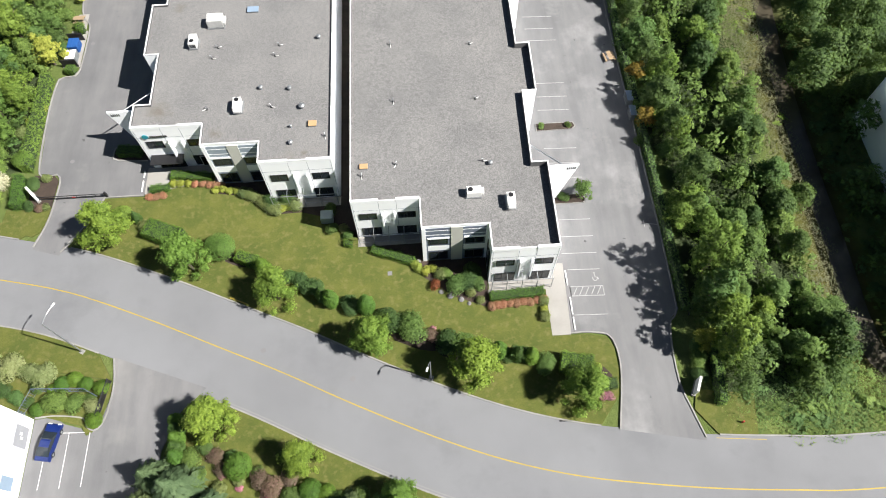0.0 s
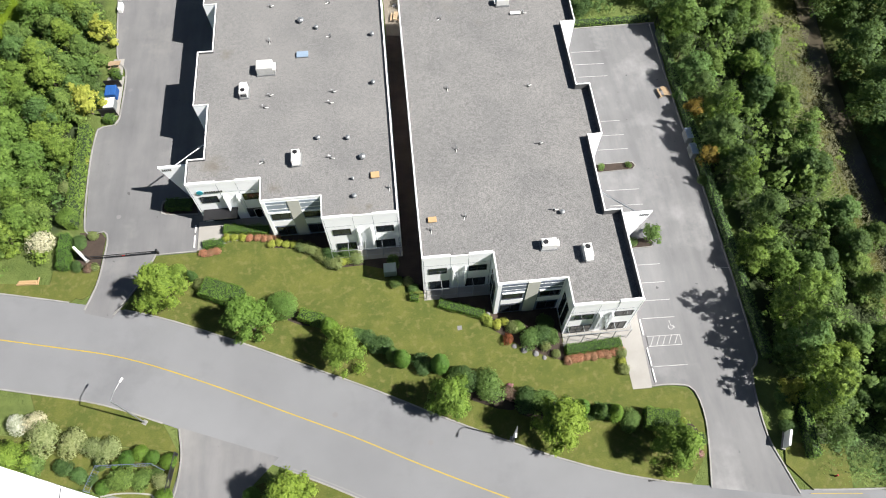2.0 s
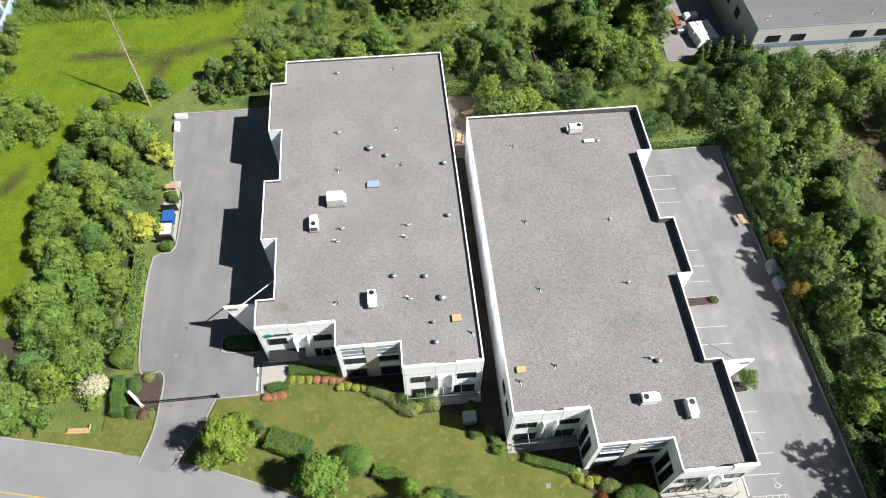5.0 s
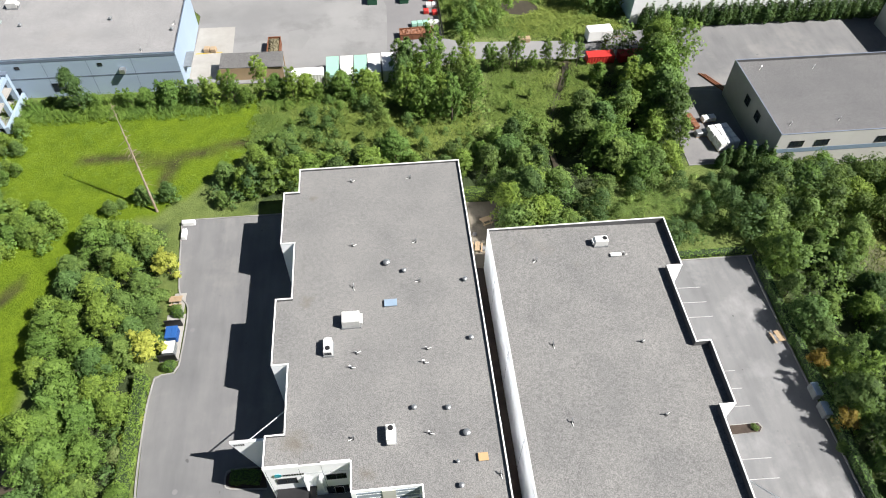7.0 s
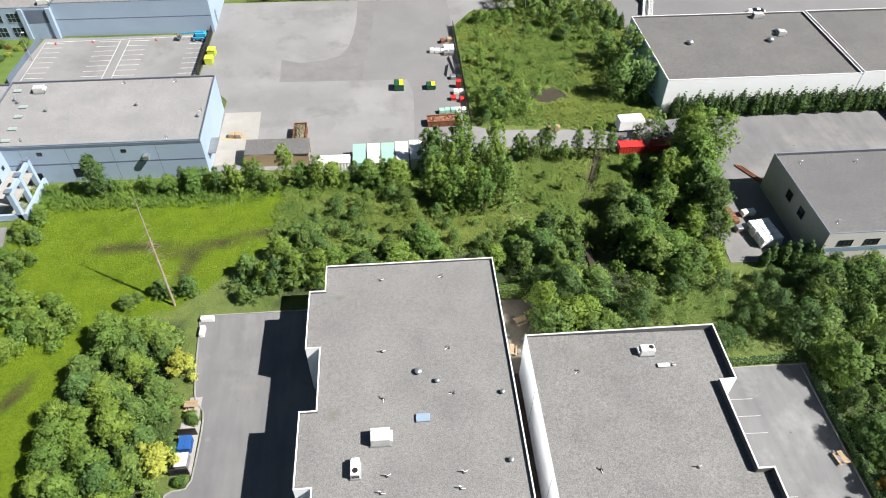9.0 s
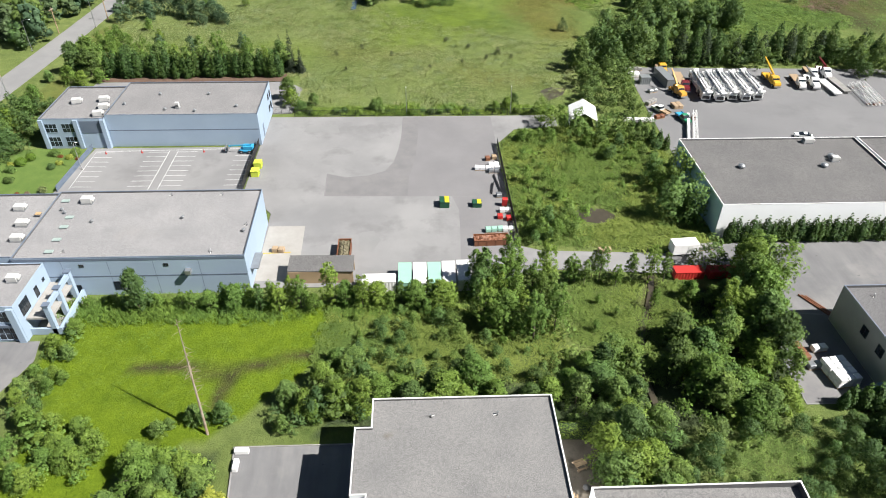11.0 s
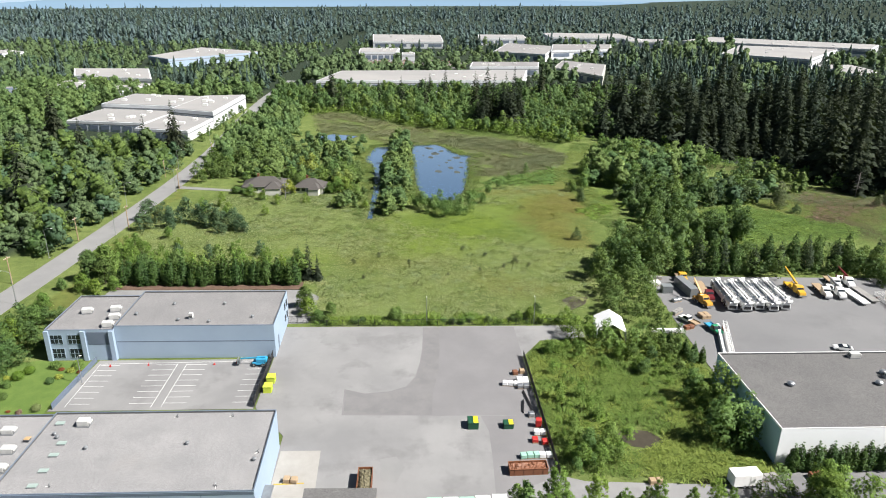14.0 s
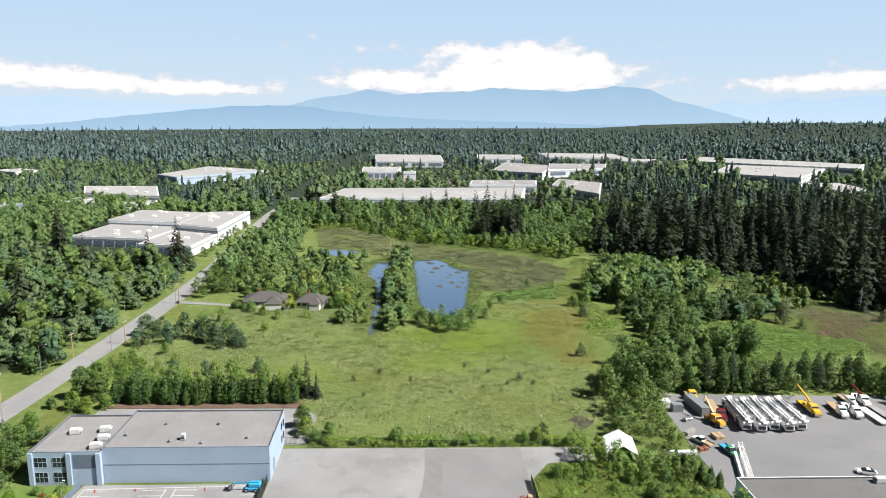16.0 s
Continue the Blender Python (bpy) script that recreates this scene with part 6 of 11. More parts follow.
for i, (x, y) in enumerate(((-28.9, 54.3), (-27.9, 54.4), (-26.9, 54.1), (-25.9, 53.9), (-24.9, 53.5), (-24.0, 53.1), (-23.1, 52.6), (-22.3, 52.0), (-21.7, 51.3), (-20.9, 50.5), (-20.0, 50.5), (-19.1, 50.6), (-18.2, 50.7), (-17.2, 50.7), (-21.0, 51.6), (-18.6, 51.6))):
    put_at((LIME, LIME, LIME, LIME, GREY, GREY, GREY, GREY, GREY, GREY, GREY, LIME, LIME, GREY, ROUND_D, ROUND_D)[i], x, y, 0.85 if i < 10 else 1.0)
for ob, x, y, s in ((LIME, -0.4, 39.9, 1.0), (LIME, 0.6, 39.4, 1.0), (LIME, 1.5, 39.6, 0.9), (GREY, 2.4, 38.7, 0.9), (ROUND, 3.3, 38.8, 0.75), (RUST, 1.8, 37.2, 1.0), (ROUND, 4.6, 36.9, 1.35), (ROUND_D, 6.0, 37.6, 1.25), (ROUND, 7.3, 37.0, 0.9), (GREY, 6.2, 35.7, 0.7), (GREY, 7.4, 34.6, 0.6), (ROUND_D, 7.0, 39.0, 1.0),
                    (ROUND, -9.9, 45.6, 0.6), (LIME, -1.0, 40.6, 0.9), (ROUND_D, -12.4, 49.8, 0.9), (ROUND_D, -12.0, 46.8, 0.8), (GREY, -10.4, 46.6, 0.7)):
    put_at(ob, x, y, s)


def felled_logs(x, y, turn):
    ob = new("log_pile")
    tagged(ob, "short stack of orange-brown logs on the grass", "log pile")
    for k in range(5):
        bm = bmesh.new()
        tube(bm, (-1.5 + 0.1 * k, 0.24 * (k % 3), 0.12 + 0.2 * (k // 3)), (1.4 - 0.06 * k, 0.24 * (k % 3) + 0.04, 0.12 + 0.2 * (k // 3)), 0.12, 0.11, 9)
        part("log", bm, M["tan"], ob)
    bm = bmesh.new()
    tube(bm, (1.3, 0.2, 0.1), (1.5, 0.9, 0.5), 0.1, 0.09, 8)
    part("log", bm, M["tan"], ob)
    ob.matrix_basis = pose(x, y, 0.1, 0, 0, turn)


felled_logs(-61.4, 51.5, -4)


def boulder(x, y, r):
    bm = bmesh.new()
    bmesh.ops.create_icosphere(bm, subdivisions=2, radius=r)
    for v in bm.verts:
        v.co *= 1 + 0.25 * noise.noise(v.co * (1.6 / r) + Vector((x, y, 0)))
        v.co.z *= 0.65
    bm.transform(Matrix.Translation((x, y, r * 0.4)))
    tagged(link("boulder", bm, M["patch"]), "rounded grey boulder in a planting bed", "rock", group="garden boulders")


for p in ((3.6, 35.6, 0.45), (2.4, 36.3, 0.35), (5.0, 35.0, 0.4), (-0.4, 41.0, 0.35), (6.0, 34.4, 0.3), (-7.8, 95.5, 0.5), (-6.4, 97.5, 0.55), (-8.8, 98.6, 0.4), (-5.2, 95.2, 0.35)):
    boulder(*p)
tagged(link("utility_box", boxes((-13.6, 47.8, 0.1, -11.9, 49.2, 1.5), bevel=0.05), M["skygreen"]), "pale green metal utility cabinet on the lawn", "utility box")
for ob, x, y, s in ((PLUM, 23.2, 49.6, 1.0), (ROUND_D, 20.6, 49.5, 0.7), (ROUND, 19.2, 62.3, 0.5), (ROUND_D, 23.2, 62.3, 0.45)):
    put_at(ob, x, y, s, 0.15)
# the south side
SPRUCE = proto(conifer(120, 9.0, 3.6, 30, 24, 0.36, M["spruce"], "grey-green garden spruce with drooping boughs", "spruce"))
for k, (x, y, c) in enumerate(((-25.6, 20.4, 1.15), (-15.2, 15.6, 0.9), (-4.0, 10.6, 0.85), (-57.5, 27.5, 0.95))):
    put_at(STREET[(k + 1) % 3], x, y, c)
for k in range(5):
    put_at(CEDAR[k % 2], -30.4 + 0.1 * k, 21.2 - 1.05 * k, 1.0, sz=0.72)
for x, y, c in ((-32.0, 14.6, 0.75), (-29.3, 13.2, 0.9), (-25.6, 11.6, 0.5), (-27.6, 9.6, 0.8), (-33.0, 11.5, 0.7), (-9.5, 10.2, 0.55)):
    put_at(SPRUCE, x, y, c)
for ob, x, y, c in ((BALL, -22.7, 15.4, 1.35), (BALL, -14.2, 12.2, 1.1), (BALL, -12.4, 11.8, 0.9), (ROUND, -28.4, 16.8, 1.1), (ROUND_D, -26.8, 18.0, 0.9), (MAUVE, -25.6, 16.6, 0.9), (MAUVE, -24.8, 15.0, 0.8), (PINK, -24.6, 14.6, 0.6), (PINK, -22.6, 13.0, 0.55), (MAUVE, -20.4, 13.6, 1.0), (MAUVE, -18.4, 12.8, 1.2), (MAUVE, -17.0, 13.6, 0.9), (PINK, -19.3, 11.8, 0.7), (ROUND, -23.8, 16.8, 0.7), (ROUND_D, -20.6, 14.8, 0.6), (GREY, -25.0, 13.2, 0.9), (GREY, -22.6, 14.0, 0.7),
                    (ROUND_D, -16.2, 11.4, 1.1), (ROUND_D, -11.4, 10.6, 1.3), (ROUND_D, -8.6, 10.8, 1.3), (ROUND_D, -20, 9, 1.8), (ROUND_D, -14, 8, 1.8), (GREY, -23, 10.5, 1.4), (ROUND, -6.4, 9.8, 1.2), (ROUND, -27.4, 14.4, 1.0),
                    (CREAM, -51.6, 28.9, 0.95), (CREAM, -47.4, 27.7, 0.85), (BLOSSOM, -56.4, 32.0, 0.9), (BLOSSOM, -58.6, 32.4, 0.8), (CREAM, -54.8, 29.8, 1.1), (CREAM, -49.6, 28.4, 0.75), (BALL, -43.8, 27.4, 0.8), (BALL, -42.4, 26.7, 0.75), (BALL, -40.4, 26.1, 0.8), (BALL, -45.3, 26.9, 0.8), (BALL, -46.6, 26.4, 0.5), (ROUND, -45.6, 24.6, 1.45), (ROUND, -43.3, 24.3, 1.1), (CREAM, -41.3, 23.9, 0.55), (BALL, -40.6, 22.1, 0.85), (BALL, -47.7, 23.9, 0.75), (ROUND_D, -49.2, 25.0, 0.6), (ROUND, -50.7, 25.5, 0.9),
                    (ROUND_D, -52.8, 26.6, 1.0), (ROUND, -56.2, 27.2, 1.4), (ROUND_D, -48.6, 26.6, 0.7), (ROUND_D, -41.6, 25.0, 0.6)):
    put_at(ob, x, y, c)
# the west gate and lot
hedge(-56.6, 53.0, -57.0, 58.2, 1.3, 1.8, "boxleaf", "clipped green hedge beside the gate", 9, 110, 0.13)
hedge(-56.7, 59.6, -56.9, 77.0, 1.5, 1.8, "leaf_bright", "clipped green hedge along the lot", 10, 30, 0.26)
hedge(-54.2, 87.2, -53.0, 87.1, 1.0, 1.3, "boxleaf", "short clipped hedge at the end of the bin bay", 15, 120, 0.12)
hedge(-54.2, 78.5, -53.0, 78.4, 1.2, 1.3, "boxleaf", "short clipped hedge at the end of the bin bay", 16, 120, 0.12)
hedge(-43.8, 62.1, -40.2, 61.8, 1.6, 1.1, "boxleaf", "dark clipped hedge in a kerbed bed below the wing wall", 17, 120, 0.12)
for ob, x, y, s in ((ROUND_D, -55.2, 53.4, 0.75), (MAUVE, -53.7, 53.0, 0.6), (GREY, -52.8, 53.2, 0.6), (ROUND_D, -55.0, 57.0, 0.95), (GREY, -53.4, 58.0, 0.7), (BALLTREE, -57.2, 61.0, 0.72), (BLOSSOM, -59.6, 56.6, 1.2), (LIME, -57.2, 63.6, 1.2), (LIME, -57.6, 68.6, 1.5), (GREY, -57.9, 66.0, 1.3), (GOLD, -56.8, 80.4, 1.3), (GOLD, -56.2, 95.2, 1.1), (ROUND, -53.8, 78.6, 0.8), (ROUND, -55.6, 83.0, 0.9), (ROUND, -54.2, 88.2, 0.7), (ROUND_D, -57.6, 85.2, 1.4), (LIME, -57.0, 71.0, 1.4), (LIME, -57.2, 64, 1.3), (ROUND, -56.8, 90.4, 1.2)):
    put_at(ob, x, y, s)
hedge(-9.8, 106.5, -3.6, 106.4, 1.4, 2.2, "leaf_bright", "clipped green cedar hedge", 11)
hedge(34.0, 31.5, 34.2, 88, 1.0, 1.6, "leaf", "clipped green hedge along the lot", 12, 14, 0.28)
hedge(18.2, 91.2, 33.6, 91.2, 1.2, 0.8, "leaf_bright", "low green planting behind the lot", 13, 14, 0.28)
hedge(35.4, 18.8, 36.0, 26.5, 1.0, 2.2, "leaf_bright", "narrow clipped cedar hedge", 14)
for ob, x, y, s in ((AMBER, 34.6, 70.4, 1.0), (AMBER, 34.4, 61.3, 1.05), (GOLD, 35.0, 26.8, 0.8), (ROUND, 33.9, 24.6, 1.1), (ROUND_D, 33.6, 22.6, 0.9), (ROUND, 34.4, 26.4, 1.2), (ROUND_D, 33.6, 58.6, 0.9), (ROUND, 34.0, 74.5, 0.8)):
    put_at(ob, x, y, s)


# ---------------------------------------------------------------- thickets
def woods(poly, gap, lo, hi, seed, kinds, clear=None, z=-0.1):
    r = np.random.default_rng(seed)
    for x, y in scatter(poly, gap, r):
        if clear and clear(x, y):
            continue
        s = r.uniform(lo, hi)
        plant(kinds[r.integers(len(kinds))], at(x, y, z, r.uniform(0, 360), s, s * r.uniform(0.85, 1.15)))


def along(x, y, line, d):
    return float(dist_line(np.array([x]), np.array([y]), line)[0]) < d


E_WOOD = [(35.8, 28), (37.6, 23), (44, 21.5), (51, 21.5), (52, 30), (53, 44), (51, 60), (50, 76), (50.5, 90), (50, 110), (40, 106), (35.8, 94)]
woods(E_WOOD, 4.1, 0.45, 0.85, 1, WOOD + [WOOD[2], WOOD[5], WOOD[2], AIRY[1], AIRY[2]], lambda x, y: along(x, y, CREEK, 6.6 if 50 < y < 74 else 3.6) or (49 < x and 74 < y < 88) or (40.2 < x < 44.4 and 46 < y < 88))
LATER_E = [([(53, 20.6), (75, 20), (75, 28), (59.5, 28), (54, 24)], 3.6, 0.6, 0.95, 11)]
LATER_E.append(([(36.8, 20.2), (52, 19.6), (54, 24), (38, 27.5)], 3.4, 0.35, 0.75, 13))
LATER_E.append(([(36, 93), (44, 93), (52, 96), (60, 92), (66, 106), (46, 107), (36, 104)], 3.2, 0.55, 0.95, 14))
LATER_E.append(([(60.5, 62), (78, 62), (84, 104), (62, 106)], 3.8, 0.8, 1.2, 12))
for x, y, k, c in ((36.4, 31.6, 1, 1.12), (36.8, 28.8, 2, 0.95), (37.4, 24.8, 1, 1.0), (37.6, 66.5, 2, 0.9), (38.5, 70.0, 1, 0.85), (37.8, 56.6, 2, 0.75), (37.5, 45, 1, 0.7)):
    plant(AIRY[k], at(x, y, -0.1, x * 70, c, c * 1.05))
# behind the white buildings: rows of dense trees, open scrub, a ragged tall group, a clearing with a creek
DENSE = [WOOD[0], WOOD[1], WOOD[3], WOOD[4], WOOD[1], WOOD[2]]
N_ROW = [(-44, 108.4), (-11.5, 108.2), (-8, 110), (-9, 117.5), (-24, 117), (-38, 118.5)]
N_SCRUB = [(-43, 120), (-24, 119), (-9, 119), (-12, 126), (-20, 128), (-24, 136), (-36, 133)]
N_TALL = [(-20, 141), (-21, 129), (-12, 126.5), (-3.5, 126), (-2, 141)]
N_MID = [(-6.5, 107.5), (-3, 106.4), (-3, 94.6), (8, 93.6), (7, 104), (6, 112), (6.5, 119), (2, 123), (-8, 121)]
N_EAST = [(10.5, 108), (20, 107), (30.4, 110), (30.6, 122), (31, 131), (21, 132), (13.5, 126), (10.5, 118)]
N_SOUTH = [(8, 94), (17, 93), (36, 92.5), (52, 106), (42, 107.6), (30, 109), (20, 106), (8, 106)]
woods(N_ROW, 4.0, 0.62, 0.95, 2, DENSE)
woods(N_TALL, 4.2, 0.8, 1.22, 203, AIRY + [AIRY[0], WOOD[1]])
woods(N_MID, 4.3, 0.62, 1.0, 204, DENSE)
woods(N_EAST, 4.5, 0.75, 1.12, 205, DENSE + [AIRY[1], AIRY[2]], lambda x, y: along(x, y, NCREEK, 3.6))
for k, (x, y, s) in enumerate(((29.6, 126, 1.35), (30.6, 131.5, 1.35), (31.6, 136.4, 1.35), (32.6, 140.4, 1.25), (26.6, 128.5, 1.05), (29.8, 120.5, 1.15), (24, 134.5, 0.6), (20.5, 136, 0.55), (27, 136.5, 0.55))):
    plant(DENSE[k % 6], at(x, y, -0.1, k * 70, s, s * 1.12))
for k, (x, y, s) in enumerate(((-0.5, 141.6, 0.75), (2.2, 140.6, 0.62), (5.2, 141.4, 0.8), (8.0, 140.0, 0.6), (11.0, 141.2, 0.72), (14.5, 140.6, 0.85), (1.5, 128.0, 0.35), (6.0, 131.5, 0.3), (13.5, 134.0, 0.45), (3.5, 135.0, 0.3), (17.5, 141.2, 0.7), (-30, 130, 0.32), (-39, 127, 0.3), (-33, 125.6, 0.34), (-27.5, 133.0, 0.4), (-40, 132, 0.28))):
    plant(AIRY[k % 3], at(x, y, -0.1, k * 50, s, s * 1.05))
woods([(-71, 60), (-59.2, 60), (-58.8, 78), (-57.6, 90), (-57.8, 103.5), (-62, 105), (-70, 103), (-72, 80)], 3.5, 0.62, 0.92, 3, [WOOD[1], WOOD[4], WOOD[0], WOOD[1]], lambda x, y: (x < -69 and y < 72) or (x > -61 and y < 68))
woods([(-80, 53.6), (-61.4, 53.0), (-60.4, 60), (-70, 61), (-95, 60)], 3.7, 0.55, 0.85, 4, [WOOD[1], WOOD[4], WOOD[5], WOOD[4]])
plant(WOOD[2], at(-78.6, 136.2, -0.1, 40, 0.8, 1.15))
for k, (x, y, s) in enumerate(((-69.0, 135.6, 0.7), (-66.0, 135.9, 0.72), (-61.6, 136.0, 0.92), (-57.0, 135.4, 0.8), (-53.7, 135.0, 0.78), (-50.0, 136.0, 0.85), (-44.6, 136.4, 0.95), (-38.9, 135.6, 0.9), (-29.5, 135.6, 0.8), (-24.7, 135.2, 0.85), (-18.5, 139.2, 1.05), (-14.5, 138.0, 1.1), (-11.0, 140.2, 1.1), (-5.4, 140.4, 1.05),
                              (-73.4, 136.3, 0.4), (-34, 135.6, 0.5), (-47.6, 135.4, 0.5), (-16.6, 142.0, 0.9), (-8.0, 138.6, 0.9), (0.5, 141.4, 0.7), (4.0, 142.6, 0.6), (-88, 136.8, 0.35), (-84, 137.2, 0.35), (-75.8, 136.8, 0.5), (-63.6, 137.0, 0.7), (-71.2, 136.8, 0.55), (-59.2, 136.8, 0.75), (-55.2, 136.6, 0.7), (-51.8, 137.0, 0.75), (-42.0, 136.8, 0.7), (-36.4, 136.4, 0.7), (-32.0, 136.0, 0.6), (-27.0, 136.4, 0.7))):
    put_at((AIRY + [WOOD[1], AIRY[0], WOOD[4], AIRY[0]])[(k * 5) % 7], x, y, s * (0.82 if -77 < x < -55 else 1.0), -0.1)
woods([(-90, 100), (-76, 100.5), (-74, 105), (-79, 110), (-86, 111.5), (-91, 108)], 3.3, 0.4, 0.62, 21, [WOOD[1], WOOD[4], WOOD[1]])
woods([(-91, 111), (-84, 112), (-85, 120), (-86, 129), (-89, 133), (-92, 124)], 3.2, 0.28, 0.48, 22, [WOOD[1], WOOD[4], WOOD[0]])
woods([(-68, 108), (-58, 108), (-58, 113), (-66, 112)], 3.0, 0.3, 0.5, 23, [WOOD[3], WOOD[5], WOOD[0]])
woods([(-52.5, 108.2), (-37, 108), (-35.5, 121), (-41, 123), (-47, 117.5), (-51.5, 111.5)], 3.5, 0.42, 0.72, 24, [WOOD[1], WOOD[4], WOOD[0], WOOD[3]])
LATER = []
UNDER = [([(-90, 100), (-76, 100.5), (-74, 105), (-79, 110), (-86, 111.5), (-91, 108)], 2.4, 0.3, 0.5, 308), ([(-91, 111), (-84, 112), (-85, 120), (-86, 129), (-89, 133), (-92, 124)], 2.4, 0.2, 0.4, 309), ([(-52.5, 108.2), (-37, 108), (-35.5, 121), (-41, 123), (-47, 117.5), (-51.5, 111.5)], 2.5, 0.3, 0.5, 310), ([(38, 243), (122, 242), (122, 251), (44, 250)], 2.6, 0.35, 0.75, 306), ([(11, 197), (22, 196), (22, 203), (12, 202)], 2.4, 0.5, 0.8, 307), ([(57.5, 30), (66, 28), (66, 62), (58.5, 62)], 2.6, 0.35, 0.7, 305), (E_WOOD, 2.2, 0.3, 0.6, 301), (N_ROW, 2.5, 0.3, 0.55, 302), (N_MID, 2.5, 0.3, 0.6, 311), (N_EAST, 2.6, 0.35, 0.65, 312), (N_SOUTH, 2.5, 0.2, 0.4, 313), (N_SCRUB, 3.4, 0.16, 0.3, 314), (N_TALL, 2.8, 0.25, 0.5, 315), ([(-71, 60), (-58.2, 60), (-57.6, 102), (-62, 104), (-70, 103), (-72, 80)], 2.3, 0.3, 0.5, 303), ([(-80, 52), (-57.5, 50.5), (-57.5, 60), (-70, 61), (-95, 60)], 2.4, 0.3, 0.5, 304)]
LATER.append(([(-6, 155), (8, 158), (9, 170), (20, 171), (30, 158), (31, 180), (33, 206), (10, 200), (-1, 201), (-6, 194)], 4.6, 0.15, 0.42, 5))
LATER.append(([(22, 157), (31, 156), (31.4, 180), (24, 178)], 3.8, 0.8, 1.15, 6))
LATER.append(([(19, 184), (32, 186), (34, 206), (20, 199), (14, 192)], 4.2, 0.35, 0.7, 7))
LATER.append(([(3, 206), (9, 199), (9.5, 211), (4, 211.5)], 3.6, 0.4, 0.7, 71))
LATER.append(([(-6, 153.5), (3, 153), (4, 160), (-6, 163)], 3.0, 0.4, 0.65, 72))
LATER.append(([(20, 141.5), (34, 140), (36, 143.5), (30, 146), (22, 144)], 3.8, 0.6, 0.95, 73))
LATER.append(([(34, 131), (38, 134), (38.5, 145), (33, 147)], 3.6, 0.8, 1.2, 74))
for i in range(50):
    put_at(HEDGE_CEDAR, 34.6 + i * 1.42, 153.4 + 0.25 * math.sin(i * 1.9), 0.92 + 0.1 * math.sin(i * 2.7), 0)
for i in range(30):
    put_at(HEDGE_CEDAR, -119.5 + i * 1.72, 240.2 + 0.6 * math.sin(i * 1.3), 1.28 + 0.2 * math.sin(i * 2.7), -0.1)
for k, (x, y, s) in enumerate(((-99.6, 238.9, 0.85), (-96.4, 238.9, 0.8), (-103.4, 239.1, 0.75))):
    put_at(CEDAR[1], x, y, s * 1.5, -0.1, sz=s * 1.3)
for k, (x, y, s) in enumerate(((-87.2, 243.6, 1.5), (-92.5, 243.0, 1.25), (-78.4, 242.6, 1.1), (-73.6, 242.2, 1.05), (-106, 246.5, 1.0), (-115, 245, 1.0))):
    plant(AIRY[(0, 1, 2)[k % 3]] if k < 4 else WOOD[2], at(x, y, -0.1, k * 77, s))
for k, (x, y, s) in enumerate(((-130.5, 243.5, 1.1), (-126.8, 246.5, 1.15), (-125.5, 241.5, 0.95), (-129.5, 236.0, 0.7), (-125.0, 234.0, 0.6), (-121.0, 236.5, 0.55), (-136, 237, 0.5), (-134.5, 224, 0.62), (-131.5, 214, 0.85), (-133, 206, 0.8), (-130.5, 199, 0.75))):
    plant(WOOD[(2, 5, 2, 1, 4, 1, 0, 1, 3, 1, 5)[k]], at(x, y, -0.1, k * 61, s, s * 1.1))
for k, (x, y, s) in enumerate(((37.2, 110.6, 0.72), (38.9, 110.2, 0.85), (40.6, 110.0, 0.9), (42.4, 109.6, 0.95), (36.0, 110.2, 0.6), (43.6, 108.6, 0.9))):
    put_at(HEDGE_CEDAR, x, y, s * 1.15, 0, sz=s)
for i in range(6):
    put_at(HEDGE_CEDAR, 27.5 + i * 1.2, 202.5 - i * 2.1, 0.75, 0)
LATER.append(([(-122, 243), (-66, 243.5), (-66, 247), (-122, 249)], 4.2, 0.5, 0.8, 8))
LATER.append(([(-137, 176), (-124, 178), (-122.5, 200), (-124, 214), (-130, 219), (-137, 214)], 4.6, 0.5, 0.9, 81))
LATER.append(([(-132, 247), (-118, 249), (-100, 249), (-102, 258), (-118, 268), (-133, 270)], 4.4, 0.45, 0.85, 83))
LATER.append(([(-137, 120), (-127, 120), (-127, 170), (-137, 172)], 5.5, 0.5, 0.9, 82))
for i, x in enumerate((-60.4, -58.2, -56.4, -50.2, -48.6, -44.0, -38.2, -36.4, -29.6, -26.8, -24.4, -22.0, -19.4, -14.6, -12.0, -8.4, -4.8, -1.0, 1.2, 3.4, 5.6, 7.6)):
    put_at(BUSH[(i * 2) % 3], x, 214.2 + 0.7 * math.sin(i * 2.2), 0.32 + 0.42 * abs(math.sin(i * 1.37)), -0.1)
for k, (x, y, s) in enumerate(((-40, 216, 0.55), (-3.6, 215.5, 0.55), (-1.5, 218, 0.5), (-60, 216, 0.5), (-7, 214.5, 0.45), (-57, 220, 0.45), (-39, 219, 0.4), (-63, 219.5, 0.7), (-64.5, 224, 0.8))):
    put_at(WOOD[k % 6], x, y, s, -0.1)
for k, (x, y, c) in enumerate(((48, 246, 0.8), (54, 247.5, 1.0), (58.5, 246.5, 0.95), (62, 247.5, 1.0), (65.5, 247, 0.9), (72, 247, 0.75), (77, 249, 1.0), (81, 248.5, 0.8), (86, 250, 1.0), (90, 249, 0.95), (93.5, 250, 0.95), (99, 248.5, 0.9), (102.5, 248.5, 1.05), (113, 249, 0.85), (118, 248, 0.8))):
    put_at(POPLAR[k % 2], x, y, c, -0.1)
for k, (x, y, c) in enumerate(((51, 248, 0.6), (68, 249, 0.75), (74.5, 250, 0.7), (83.5, 252, 0.7), (96, 252, 0.7), (107, 252, 0.85), (110, 253, 0.8), (60, 247.5, 0.45), (105, 251, 0.6))):
    put_at(HEDGE_CEDAR, x, y, c, -0.1, sz=c * 0.9)
